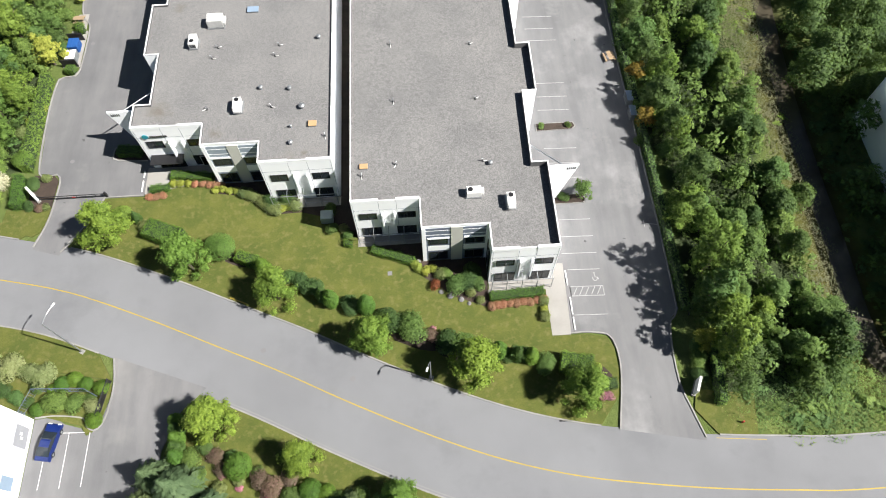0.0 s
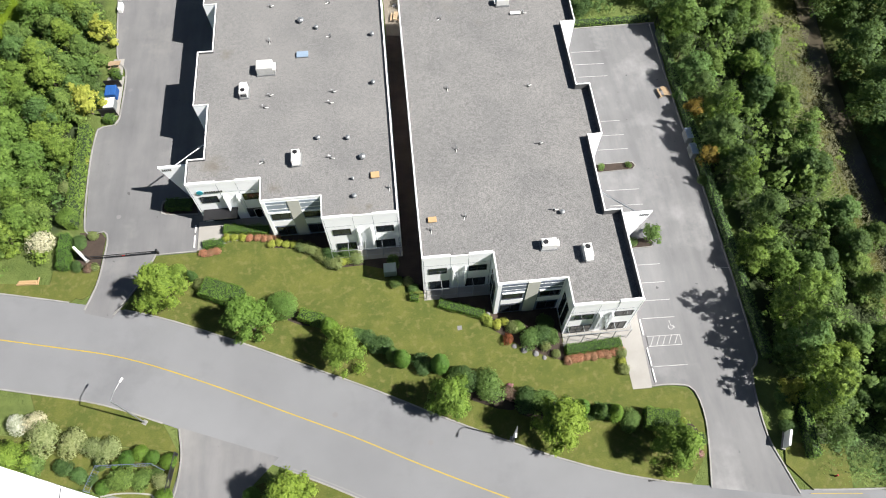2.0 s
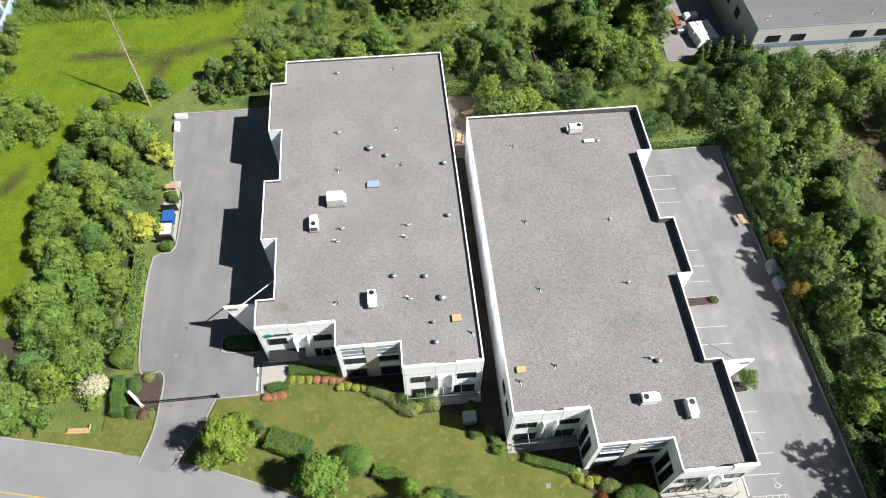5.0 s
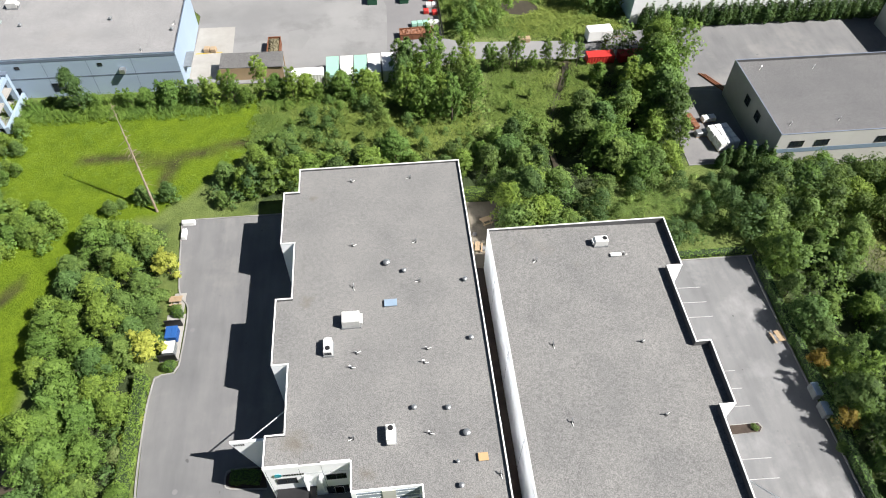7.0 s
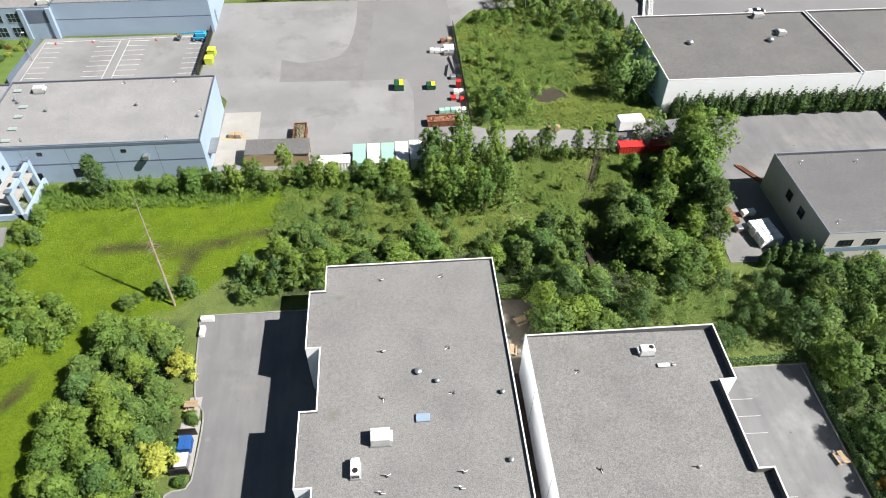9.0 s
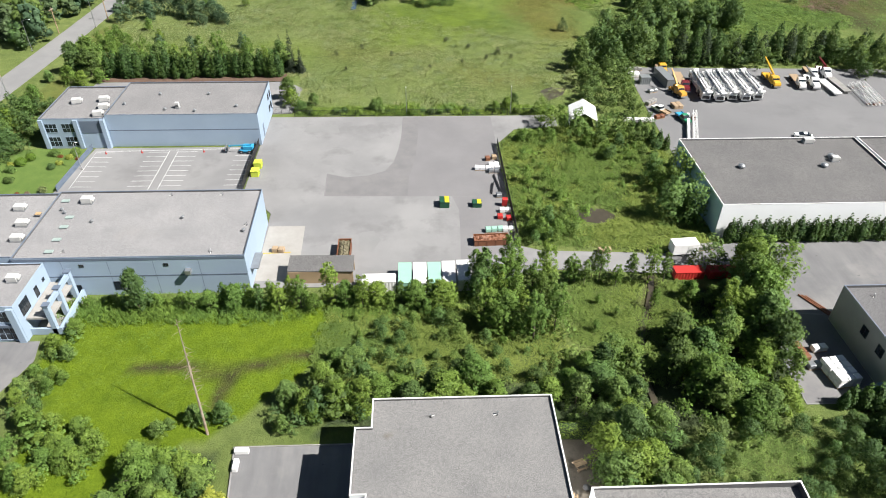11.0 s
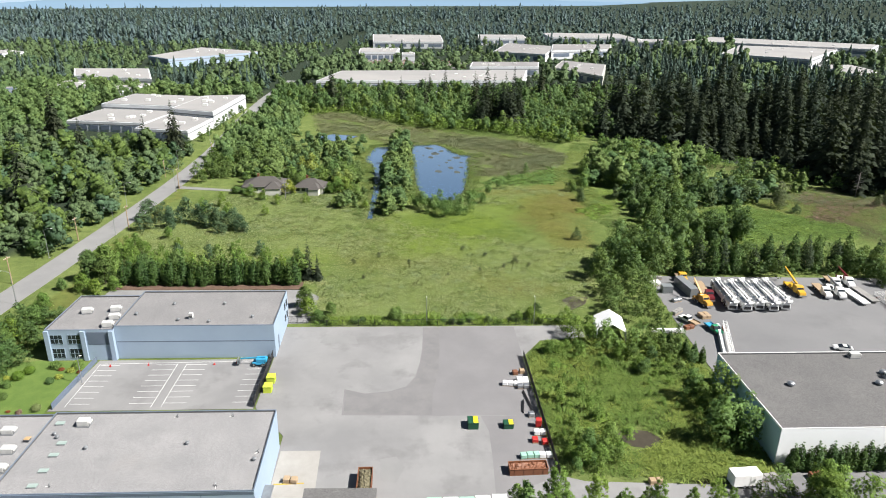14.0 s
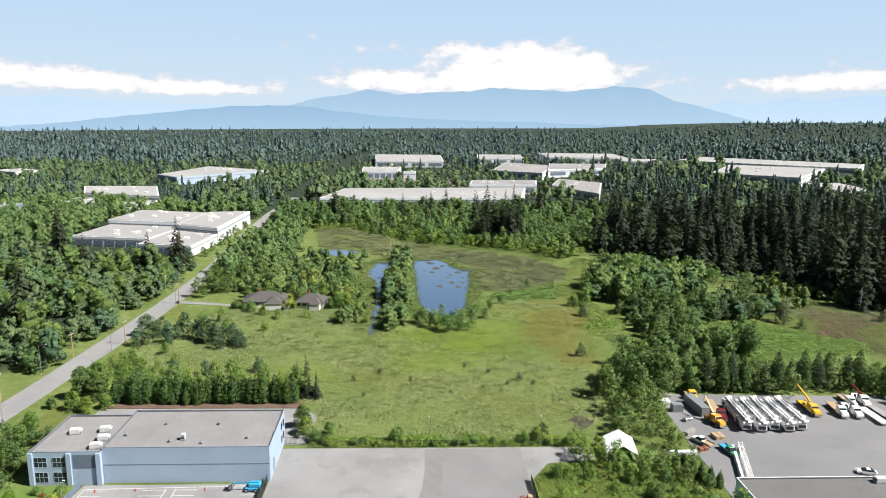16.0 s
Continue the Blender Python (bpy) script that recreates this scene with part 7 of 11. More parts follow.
LATER.append(([(16, 214), (33, 208), (36, 246), (24, 252), (17, 230)], 4.6, 0.45, 0.9, 9))
LATER.append(([(46, 252), (122, 256), (122, 261), (46, 260)], 5.0, 0.5, 0.9, 92))
LATER.append(([(22, 244), (44, 250), (46, 262), (38, 272), (26, 262)], 5.0, 0.9, 1.35, 91))

for k, (x, y, c) in enumerate(((36.6, 32, 0.7), (37.2, 46.5, 0.75), (36.7, 64, 0.95), (36.6, 77, 0.95), (36.7, 88, 1.0))):
    put_at(WOOD[k % 6], x, y, c, -0.1)
for k, (x, y, c) in enumerate(((37.2, 36.4, 1.3), (38.4, 33.2, 1.2), (38.8, 37.8, 1.15), (37.2, 25.4, 1.1))):
    put_at(AIRY[(2, 1, 0)[k % 3]], x, y, c, -0.1)

# the garden before the far blue offices
for ob, x, y, c in ((CREAM, -112.4, 175.8, 0.6), (LIME, -112.4, 191.0, 1.3), (LIME, -113.8, 188.4, 1.1), (ROUND, -116.4, 192.6, 1.2), (ROUND, -111.6, 193.2, 1.2), (ROUND_D, -114.6, 186.4, 0.9), (BALL, -122.4, 188.2, 1.1), (BALL, -121.2, 190.6, 1.0), (LIME, -124.6, 187.8, 1.2), (RUST, -114.6, 191.6, 0.8), (RUST, -110.4, 190.6, 0.7), (ROUND, -123.4, 185.0, 1.1), (ROUND_D, -121.8, 180.2, 1.0), (MAUVE, -115.2, 175.0, 0.6), (RUST, -117.6, 175.2, 0.6)):
    put_at(ob, x, y, c, -0.05)


# ---------------------------------------------------------------- meadow, far woods, distance
def field(name, poly, gap, proto_arr, lo, hi, seed, mat, label, category, clear=None, squash=(0.8, 1.2), gaps=0.0):
    """One object of many small plants, too many to count, made of one leafy pattern turned and scaled."""
    r = np.random.default_rng(seed)
    p = scatter(poly, gap, r)
    if clear is not None:
        p = p[~clear(p[:, 0], p[:, 1])]
    if gaps:
        p = p[patchy(p[:, 0] + seed * 13, p[:, 1]) > gaps]
    return blanket(name, p, proto_arr, lo, hi, r, mat, label, category, squash)


def blanket(name, p, protos_, lo, hi, r, mat, label, category, squash=(0.8, 1.2), own=None):
    out, tints = [], []
    which = r.integers(len(protos_), size=len(p))
    for k, q in enumerate(protos_):
        sel = p[which == k]
        n = len(sel)
        if not n:
            continue
        a = r.uniform(0, 2 * math.pi, n)
        s = r.uniform(lo, hi, n) * (0.7 + 0.6 * patchy(sel[:, 0], sel[:, 1]))
        if own is not None:
            s = s * own[which == k]
        sz = s * r.uniform(squash[0], squash[1], n)
        c, d = np.cos(a)[:, None], np.sin(a)[:, None]
        x = (q[None, :, 0] * c - q[None, :, 1] * d) * s[:, None] + sel[:, 0:1]
        y = (q[None, :, 0] * d + q[None, :, 1] * c) * s[:, None] + sel[:, 1:2]
        z = q[None, :, 2] * sz[:, None] + land(sel[:, 0], sel[:, 1])[:, None] - 0.1
        nx, ny = q[None, :, 3] * c - q[None, :, 4] * d, q[None, :, 3] * d + q[None, :, 4] * c
        out.append(np.stack([x, y, z, nx, ny, np.broadcast_to(q[None, :, 5], x.shape)], 2).reshape(-1, 6))
        tints.append(np.repeat(np.clip(0.3 * r.uniform(0, 1, n) + 0.35 * patchy(sel[:, 0] + 50, sel[:, 1] - 90, 0.5) + 0.35 * patchy(sel[:, 0] - 30, sel[:, 1] + 20, 1.6), 0, 0.999), len(q)))
    v = np.concatenate(out)
    me = fast_mesh(name, v, np.arange(len(v)).reshape(-1, 4), M[mat])
    me.attributes.new("tint", "FLOAT", "POINT").data.foreach_set("value", np.concatenate(tints).astype(np.float32))
    return tagged(new(name, me), label, category, kind="stuff")


def patchy(x, y, f=1.0):
    """Uneven growth over the land, 0 to 1."""
    x, y = x * f, y * f
    v = np.sin(x * 0.13 + 2.1 * np.sin(y * 0.07 + 1)) + np.sin(y * 0.16 + 1.7 * np.sin(x * 0.09)) + 0.6 * np.sin(x * 0.41 + y * 0.33)
    return np.clip(0.5 + v / 4.4, 0, 1)


def pattern(maker, *a):
    return maker(*a)[0]


def tuft(seed, n=9):
    r = np.random.default_rng(seed)
    c = np.stack([r.normal(scale=0.35, size=n), r.normal(scale=0.35, size=n), r.uniform(0.15, 0.35, n)], 1)
    nrm = r.normal(size=(n, 3)) * np.array([1, 1, 0.3]) + np.array([0.2, -0.1, 0.5])
    nrm /= np.linalg.norm(nrm, axis=1)[:, None]
    t = np.tile(np.array([0, 0, 1.0]), (n, 1)) + r.normal(scale=0.35, size=(n, 3))
    b = np.cross(nrm, t)
    s = r.uniform(0.5, 0.9, n)[:, None]
    v = np.stack([c - t * s * 0.45 - b * 0.09, c - t * s * 0.45 + b * 0.09, c + t * s * 0.6 + b * 0.02, c + t * s * 0.6 - b * 0.02], 1)
    up = unit(np.array([0.0, 0, 1.0]) + 0.35 * nrm)
    return np.concatenate([v, np.repeat(up[:, None, :], 4, 1)], 2).reshape(-1, 6)


def sward(seed, n=84, r0=1.5):
    """A patch of arching grass and herbs."""
    r = np.random.default_rng(seed)
    a, d = r.uniform(0, 6.28, n), r0 * np.sqrt(r.uniform(0, 1, n))
    c = np.stack([np.cos(a) * d, np.sin(a) * d, 0.06 + (0.36 - 0.22 * d / r0) * r.uniform(0.2, 1.0, n)], 1)
    nrm = unit(np.array([0.25, -0.1, 0.7]) + r.normal(scale=0.5, size=(n, 3)))
    out = unit(0.4 * nrm + np.array([0.0, 0, 1.0]))
    return leaf_quads(c, nrm, r.uniform(0.08, 0.19, n), r, 0.2, 2.2, out)[0]


def grass(seed, n=130, r0=1.5):
    """A patch of tall, thin, arching grass blades with a few broad herbs among them."""
    r = np.random.default_rng(seed)
    a, d = r.uniform(0, 6.28, n), r0 * np.sqrt(r.uniform(0, 1, n))
    c = np.stack([np.cos(a) * d, np.sin(a) * d, 0.12 + 0.42 * r.uniform(0.2, 1.0, n) * (1 - 0.4 * d / r0)], 1)
    b = r.uniform(0, 6.28, n)
    lean = np.stack([np.cos(b), np.sin(b), r.uniform(0.5, 1.6, n)], 1)
    nrm = unit(np.stack([-np.cos(b), -np.sin(b), r.uniform(0.6, 1.2, n)], 1) + r.normal(scale=0.25, size=(n, 3)))
    out = unit(0.5 * nrm + np.array([0.1, -0.05, 1.0]))
    s = np.where(r.uniform(0, 1, n) < 0.2, r.uniform(0.14, 0.24, n), r.uniform(0.07, 0.12, n))
    return leaf_quads(c, nrm, s, r, 0.5, 4.2, out, lean)[0]


def mound(seed, n=34, r0=1.3, h=0.6, size=0.62):
    """A low hump of herbs or bramble."""
    r = np.random.default_rng(seed)
    lob = [(r.uniform(-0.5, 0.5) * r0, r.uniform(-0.5, 0.5) * r0, 0.1, r0 * r.uniform(0.5, 0.8), r0 * r.uniform(0.5, 0.8), h * r.uniform(0.6, 1.0)) for _ in range(4)]
    v = leaves_on(lob, n, size, r, 0.9, (0.85, 1.1))[0]
    v[:, 2] = np.maximum(v[:, 2], 0.0)
    v[:, 5] += 1.8
    v[:, 3:] = unit(v[:, 3:])
    return v


def far_broad(seed, h, r0, n, size, soft=0.3, lobes=14):
    r = np.random.default_rng(seed)
    return leaves_on(wood_lobes(r, h, r0, lobes, 0.08, True), n, size, r, 0.4, (0.7, 1.08), soft=soft)[0]


def billow(lob, r):
    """Rounded clumps of foliage, twelve uneven faces each, with their light spread over the crown."""
    ax = np.array([(x, y, z) for x in (-1, 1) for y in (-1, 1) for z in (-1, 1)], float) * 0.62
    tip = np.array([(1.12, 0, 0), (-1.12, 0, 0), (0, 1.12, 0), (0, -1.12, 0), (0, 0, 1.12), (0, 0, -1.12)])
    faces = []
    for i in range(6):
        for j in range(i + 1, 6):
            if abs(tip[i] @ tip[j]) < 0.1:
                near = [k for k in range(8) if ax[k] @ tip[i] > 0 and ax[k] @ tip[j] > 0]
                faces.append((i, 8 + near[0], j, 8 + near[1]))
    both = np.concatenate([tip, np.zeros((2, 3)), ax])
    lob = np.asarray(lob, float)
    heart = lob[:, :3].mean(0) - np.array([0, 0, lob[:, 5].mean()])
    out = []
    for x, y, z, rx, ry, rz in lob:
        turn = np.array(Matrix.Rotation(r.uniform(0, 6.28), 3, r.normal(size=3).tolist()))
        q = both * r.uniform(0.6, 1.25, len(both))[:, None] @ turn.T
        v = q * np.array([rx, ry, rz]) + np.array([x, y, z])
        n = unit(0.85 * unit(q) + 0.5 * unit(v - heart) + np.array([0, 0, 0.2]))
        for f in faces:
            f = list(f)
            if np.cross(v[f[2]] - v[f[0]], v[f[3]] - v[f[1]]) @ (v[f].mean(0) - np.array([x, y, z])) < 0:
                f.reverse()
            out.append(np.concatenate([v[f], unit(n[f] + r.normal(scale=0.28, size=3))], 1))
    return np.concatenate(out)


def far_crown(seed, h, r0, lobes, n, size):
    """A far-off broadleaf tree: billowing clumps with loose sprays round them."""
    r = np.random.default_rng(seed)
    lob = []
    for i in range(lobes):
        f = (i + r.uniform(0, 1)) / lobes
        reach = r0 * math.sqrt(max(0.0, 1.02 - (0.15 + 0.85 * f) ** 2.4)) * r.uniform(0.55, 0.95)
        a, b = i * 2.4 + r.uniform(-0.6, 0.6), r0 * r.uniform(0.2, 0.42)
        lob.append((math.cos(a) * reach * 0.8, math.sin(a) * reach * 0.8, h * (0.16 + 0.76 * f), b, b, b * r.uniform(0.7, 1.05)))
    lob.append((0, 0, h * 0.5, r0 * 0.55, r0 * 0.55, h * 0.34))
    core = [q[:3] + tuple(0.9 * v for v in q[3:]) for q in lob]
    return np.concatenate([billow(core, r), leaves_on(lob, n, size, r, 0.3, (0.85, 1.3), soft=0.42)[0]])


def far_cone(seed, h, r0, skirts, n):
    """A far-off fir: ragged skirts of boughs, one above the other, to a thin tip."""
    r = np.random.default_rng(seed)
    out = []
    for k in range(skirts):
        f = k / skirts
        wide = r0 * (1 - f) ** 0.9 + 0.25
        a = r.uniform(0, 6.28) + np.arange(n) * 6.283 / n + r.normal(scale=0.2, size=n)
        half = 3.7 / n
        low = h * (0.06 + 0.9 * f) + r.normal(scale=0.25 * h / skirts, size=n)
        top = np.minimum(low + h * r.uniform(0.9, 1.5, n) / skirts, h * r.uniform(0.86, 1.0, n))
        rim = wide * r.uniform(0.6, 1.15, n)
        quad = []
        for s, rad, z in ((-half, rim * 0.85, low + 0.05 * h / skirts), (0.0, rim * 1.08, low - 0.2 * h / skirts), (half, rim * 0.85, low + 0.05 * h / skirts), (0.0, rim * 0.08, top)):
            quad.append(np.stack([np.cos(a + s) * rad, np.sin(a + s) * rad, z, np.cos(a + 1.6 * s), np.sin(a + 1.6 * s), np.full(n, 0.55)], 1))
        q = np.stack(quad, 1)
        q[:, :, 3:] += r.normal(scale=0.35, size=(n, 1, 3))
        out.append(q.reshape(-1, 6))
    v = np.concatenate(out)
    v[:, 3:] = unit(v[:, 3:])
    return v


def far_fir(seed, h, r0, tiers, per, size, sprays=((0.38, 0.5), (0.8, 0.42))):
    return conifer_leaves(np.random.default_rng(seed), h, r0, tiers, per, size, sprays)[0]


M["fir"] = leaf_material("fir_needles", (0.012, 0.019, 0.015), (0.05, 0.063, 0.045), 0.06, (1.35, 1.22, 0.85), 2.2, 0.42, 0.05)
# Extra blue in this leaf colour stands for haze over the distance.
M["farleaf"] = leaf_material("distant_mixed_leaves", (0.03, 0.056, 0.036), (0.104, 0.158, 0.09), 0.2, None, 4.0, 0.36, 0.1, mottle=0.35)
M["midleaf"] = leaf_material("woodland_leaves", (0.033, 0.064, 0.03), (0.138, 0.208, 0.086), 0.28, None, 5.0, 0.4, 0.12, mottle=0.45)
M["herb"] = leaf_material("meadow_herbs", (0.155, 0.19, 0.09), (0.255, 0.29, 0.158), 0.34, (1.28, 1.14, 0.9), 0, 0.36, 0.08, mottle=0.25)
M["straw"] = leaf_material("dry_meadow_grass", (0.1492, 0.1452, 0.0471), (0.2434, 0.2276, 0.0864), 0.3, (1.12, 1.02, 0.9), 3.0, 0.36, 0.1)
M["sedge"] = leaf_material("field_sedge", (0.096, 0.137, 0.045), (0.185, 0.236, 0.087), 0.34, (1.15, 1.06, 0.88), 0, 0.36, 0.08, mottle=0.3)
M["grassblade"] = leaf_material("tall_green_grass", (0.1, 0.15, 0.04), (0.23, 0.3, 0.085), 0.4, (1.18, 1.05, 0.9), 0, 0.36, 0.1, mottle=0.5)
M["reedbrown"] = leaf_material("brown_green_reeds", (0.098, 0.112, 0.06), (0.165, 0.178, 0.108), 0.2, (1.2, 1.02, 0.9), 0, 0.4, mottle=0.4)
M["willowgrey"] = leaf_material("grey_willow_leaves", (0.055, 0.0746, 0.0471), (0.1335, 0.1609, 0.1021), 0.2, None, 4.0, 0.42, 0.15)
M["willowlime"] = leaf_material("pale_willow_leaves", (0.088, 0.125, 0.03), (0.27, 0.335, 0.105), 0.35, None, 5.0, 0.42, 0.15, mottle=0.5)
# Haze is mixed into both fir colours, paler and bluer farther off.
M["nearfir"] = leaf_material("mixed_dark_firs", (0.036, 0.056, 0.052), (0.08, 0.113, 0.1), 0.1, (1.2, 1.1, 0.92), 0, 0.4, 0.04, mottle=0.2)
M["farfir"] = leaf_material("hazy_far_firs", (0.06, 0.086, 0.096), (0.1, 0.135, 0.146), 0.06, (1.15, 1.08, 0.95), 0, 0.4, 0.03, mottle=0.15)
TUFTS = [tuft(i) for i in range(3)]
SWARD = [sward(290 + i, 64) for i in range(4)]
GRASS = [grass(295 + i) for i in range(4)]
MOUNDS = [mound(280 + i) for i in range(4)]
FINEMOUNDS = [mound(285 + i, 90, 1.5, 0.5, 0.34) for i in range(4)]
BROADS = [far_crown(200 + i, 11, 4.8, 5, 40, 1.2) for i in range(4)]
MIDS = [far_crown(210 + i, 9, 3.7 + 0.4 * (i % 2), 12, 230, 0.6) for i in range(5)]
NEARMIDS = [far_broad(215 + i, 9, 3.8 + 0.4 * (i % 2), 560, 0.58, 0.5, 24) for i in range(4)]
FARMIDS = [far_crown(225 + i, 9, 4.0, 8, 84, 0.85) for i in range(5)]
FINEMIDS = [far_broad(330 + i, 7.4, 3.5 + 0.4 * (i % 2), 1250, 0.38, 0.75, 40) for i in range(4)]
SMALLS = [far_broad(260 + i, 7, 4.2, 110, 0.92) for i in range(3)]
FIRS = [far_cone(220 + i, 20 + 2 * i, 6.0, 7, 8) for i in range(4)]
TALLFIRS = [far_fir(230 + i, 36 + 3 * i, 8.4 + 0.8 * (i % 2), 26, 12, 1.3) for i in range(4)]
LOWFIRS = [far_cone(240 + i, 17 + 3 * i, 6.6, 4, 6) for i in range(4)]
LOWBROADS = [far_crown(250 + i, 12 + i, 6.0, 3, 8, 2.2) for i in range(4)]


def wet(x, y):
    res = np.zeros(np.shape(x), bool)
    for p in PONDS:
        res |= inside(x, y, p)
    return res


MEADOW = [(-62, 216), (4, 216), (16, 226), (24, 250), (24, 276), (36, 300), (34, 340), (4, 352), (-3, 330), (-40, 318), (-60, 318), (-66, 336), (-112, 336), (-136, 300), (-130, 252), (-62, 240)]
DRYHAY = [(14, 270), (26, 268), (34, 300), (36, 330), (20, 338), (8, 326), (12, 296)]
MOWN = [(-44, 308), (-8, 318), (8, 322), (12, 296), (14, 270), (0, 276), (-30, 290)]
field("meadow_herbs", MEADOW, 2.7, SWARD, 0.9, 1.7, 30, "herb", "low uneven meadow herbs and rushes", "meadow plants", lambda x, y: wet(x, y) | inside(x, y, DRYHAY) | inside(x, y, MOWN), (0.6, 1.1))
field("meadow_herbs", MEADOW, 5.2, FINEMOUNDS, 0.5, 1.1, 301, "herb", "humps of pale meadow herbs", "meadow plants", lambda x, y: wet(x, y) | inside(x, y, DRYHAY) | inside(x, y, MOWN), (0.5, 0.9), 0.45)
field("meadow_herbs", [(36, 300), (46, 264), (56, 264), (52, 300), (50, 326), (46, 345), (52, 372), (60, 400), (76, 440), (60, 446), (50, 420), (40, 388), (24, 372), (36, 352)], 2.3, GRASS, 0.6, 1.2, 335, "sedge", "rough green grass below the trees", "meadow plants", wet, (0.6, 1.0))
field("meadow_herbs", MOWN, 2.4, SWARD, 0.8, 1.3, 29, "sedge", "short bright meadow plants", "meadow plants", wet, (0.3, 0.6), 0.2)
field("dry_grass", DRYHAY, 2.2, SWARD, 0.8, 1.3, 291, "straw", "dry yellowing meadow grass", "tall grass", wet, (0.4, 0.7), 0.1)
field("reeds", [(-106, 546), (-92, 472), (-66, 470), (-51, 440), (-36, 438), (-20, 438), (8, 414), (6, 392), (2, 365), (24, 375), (40, 388), (48, 417), (35, 441), (12, 459), (-14, 478), (-35, 488), (-57, 515), (-83, 547)], 2.9, SWARD, 1.6, 2.5, 32, "reedbrown", "grey-brown reeds round the pond", "reeds", wet, (0.6, 1.1), 0.12)
field("rough_grass", [(-61, 213.6), (8, 213.4), (8, 217.5), (-61, 218)], 1.2, GRASS, 0.8, 1.4, 395, "leaf_bright", "tall grass and bramble along the yard fence", "tall grass", None, (0.9, 1.7), 0.15)
field("bramble", [(-6, 156), (6, 158), (10, 172), (4, 184), (-2, 198), (-6.4, 190)], 3.2, MOUNDS, 0.7, 1.5, 362, "leaf_bright", "low green bramble among the grass", "bramble", None, (0.7, 1.4), 0.35)
field("bramble", [(-10, 320), (0, 352), (30, 352), (36, 385), (20, 372), (2, 362), (-4, 350), (-12, 338)], 2.2, MOUNDS, 0.9, 1.8, 33, "leaf", "thick green bramble beside the pond", "bramble", wet, (0.6, 1.2))
field("bramble", [(36, 300), (50, 318), (42, 322), (30, 312)], 2.2, MOUNDS, 0.9, 1.5, 331, "leaf_bright", "mound of green bramble", "bramble")
field("bramble", [(76, 300), (82, 282), (112, 274), (128, 280), (134, 292), (118, 304), (112, 312), (96, 319), (84, 312)], 1.9, FINEMOUNDS, 0.9, 1.7, 332, "leaf", "broad thicket of green bramble", "bramble", None, (0.6, 1.1))
field("meadow_herbs", [(36, 256), (130, 258), (170, 300), (178, 326), (150, 350), (112, 392), (60, 400), (44, 370), (36, 340), (38, 300)], 3.2, SWARD, 0.9, 1.8, 334, "leaf", "rough grass and herbs over the eastern field", "meadow plants", None, (0.4, 0.9), 0.1)
field("bramble", [(118, 296), (134, 300), (150, 312), (168, 320), (162, 345), (140, 340), (122, 316)], 2.3, FINEMOUNDS, 0.7, 1.5, 333, "mauve", "rough grass and low bramble", "bramble", None, (0.5, 1.0), 0.3)
field("marsh_grass", [(-91, 136), (-89, 112), (-80, 106), (-74, 106), (-60, 108), (-46, 122), (-36, 136)], 1.7, SWARD, 0.35, 0.7, 34, "leaf_bright", "short bright marsh grass", "grass", None, (0.3, 0.7), 0.3)
field("rough_grass", [(-46, 136), (-46, 121), (-34, 117), (-9, 117), (-4, 127), (-8, 138), (-34, 137)], 1.3, GRASS, 0.8, 1.4, 35, "grassblade", "tall grass and herbs at the edge of the thicket", "tall grass", None, (0.7, 1.2))
field("rough_grass", [(-7, 154), (20, 151.5), (32, 154), (33, 206), (9, 203), (-2, 202), (-7, 195)], 1.35, GRASS, 0.8, 1.5, 36, "grassblade", "tall bright rough grass between the yards", "tall grass", lambda x, y: inside(x, y, [(3.4, 166.2), (8, 168), (13, 167.4), (16.2, 162.6), (10.4, 158.8), (5, 160)]), (0.6, 1.1))
field("tall_grass", [(-5, 158), (18, 166), (22, 190), (6, 198), (-4, 186)], 1.4, TUFTS, 0.6, 1.2, 361, "reed", "pale tall grass between the yards", "tall grass", lambda x, y: inside(x, y, [(3, 167), (17, 168), (17, 158), (4, 158)]), (0.7, 1.1), 0.45)
field("rough_grass", [(36, 17), (44, 14.8), (75, 14.8), (75, 20), (52, 22), (40, 24)], 1.1, SWARD, 0.6, 1.0, 37, "leaf", "rough grass and weeds along the kerb", "tall grass")
field("bramble", [(40, 16.4), (75, 16.2), (75, 21), (46, 22), (38, 21)], 2.3, MOUNDS, 0.4, 1.0, 371, "leaf", "low green bramble in the roadside grass", "bramble", None, (0.7, 1.3), 0.35)
field("rough_grass", [(0, 142.5), (22, 141), (20, 118), (6, 116), (-2, 126)], 1.3, GRASS, 0.8, 1.4, 38, "grassblade", "tall grass and herbs along the creek", "tall grass", lambda x, y: dist_line(x, y, NCREEK) < 1.2)
field("rough_grass", [(13, 102), (22, 96), (31, 102), (22, 107)], 1.2, GRASS, 0.8, 1.3, 39, "leaf", "rough grass in a gap of the thicket", "tall grass")


field("rough_grass", [(-92, 133.5), (-92, 138.8), (-60, 138.8), (-52, 137.6), (-24, 137.6), (-24, 133.5), (-60, 132.5)], 1.3, GRASS, 0.8, 1.5, 391, "leaf_bright", "tall grass and weeds along the yard fence", "tall grass", None, (1.0, 1.8), 0.2)


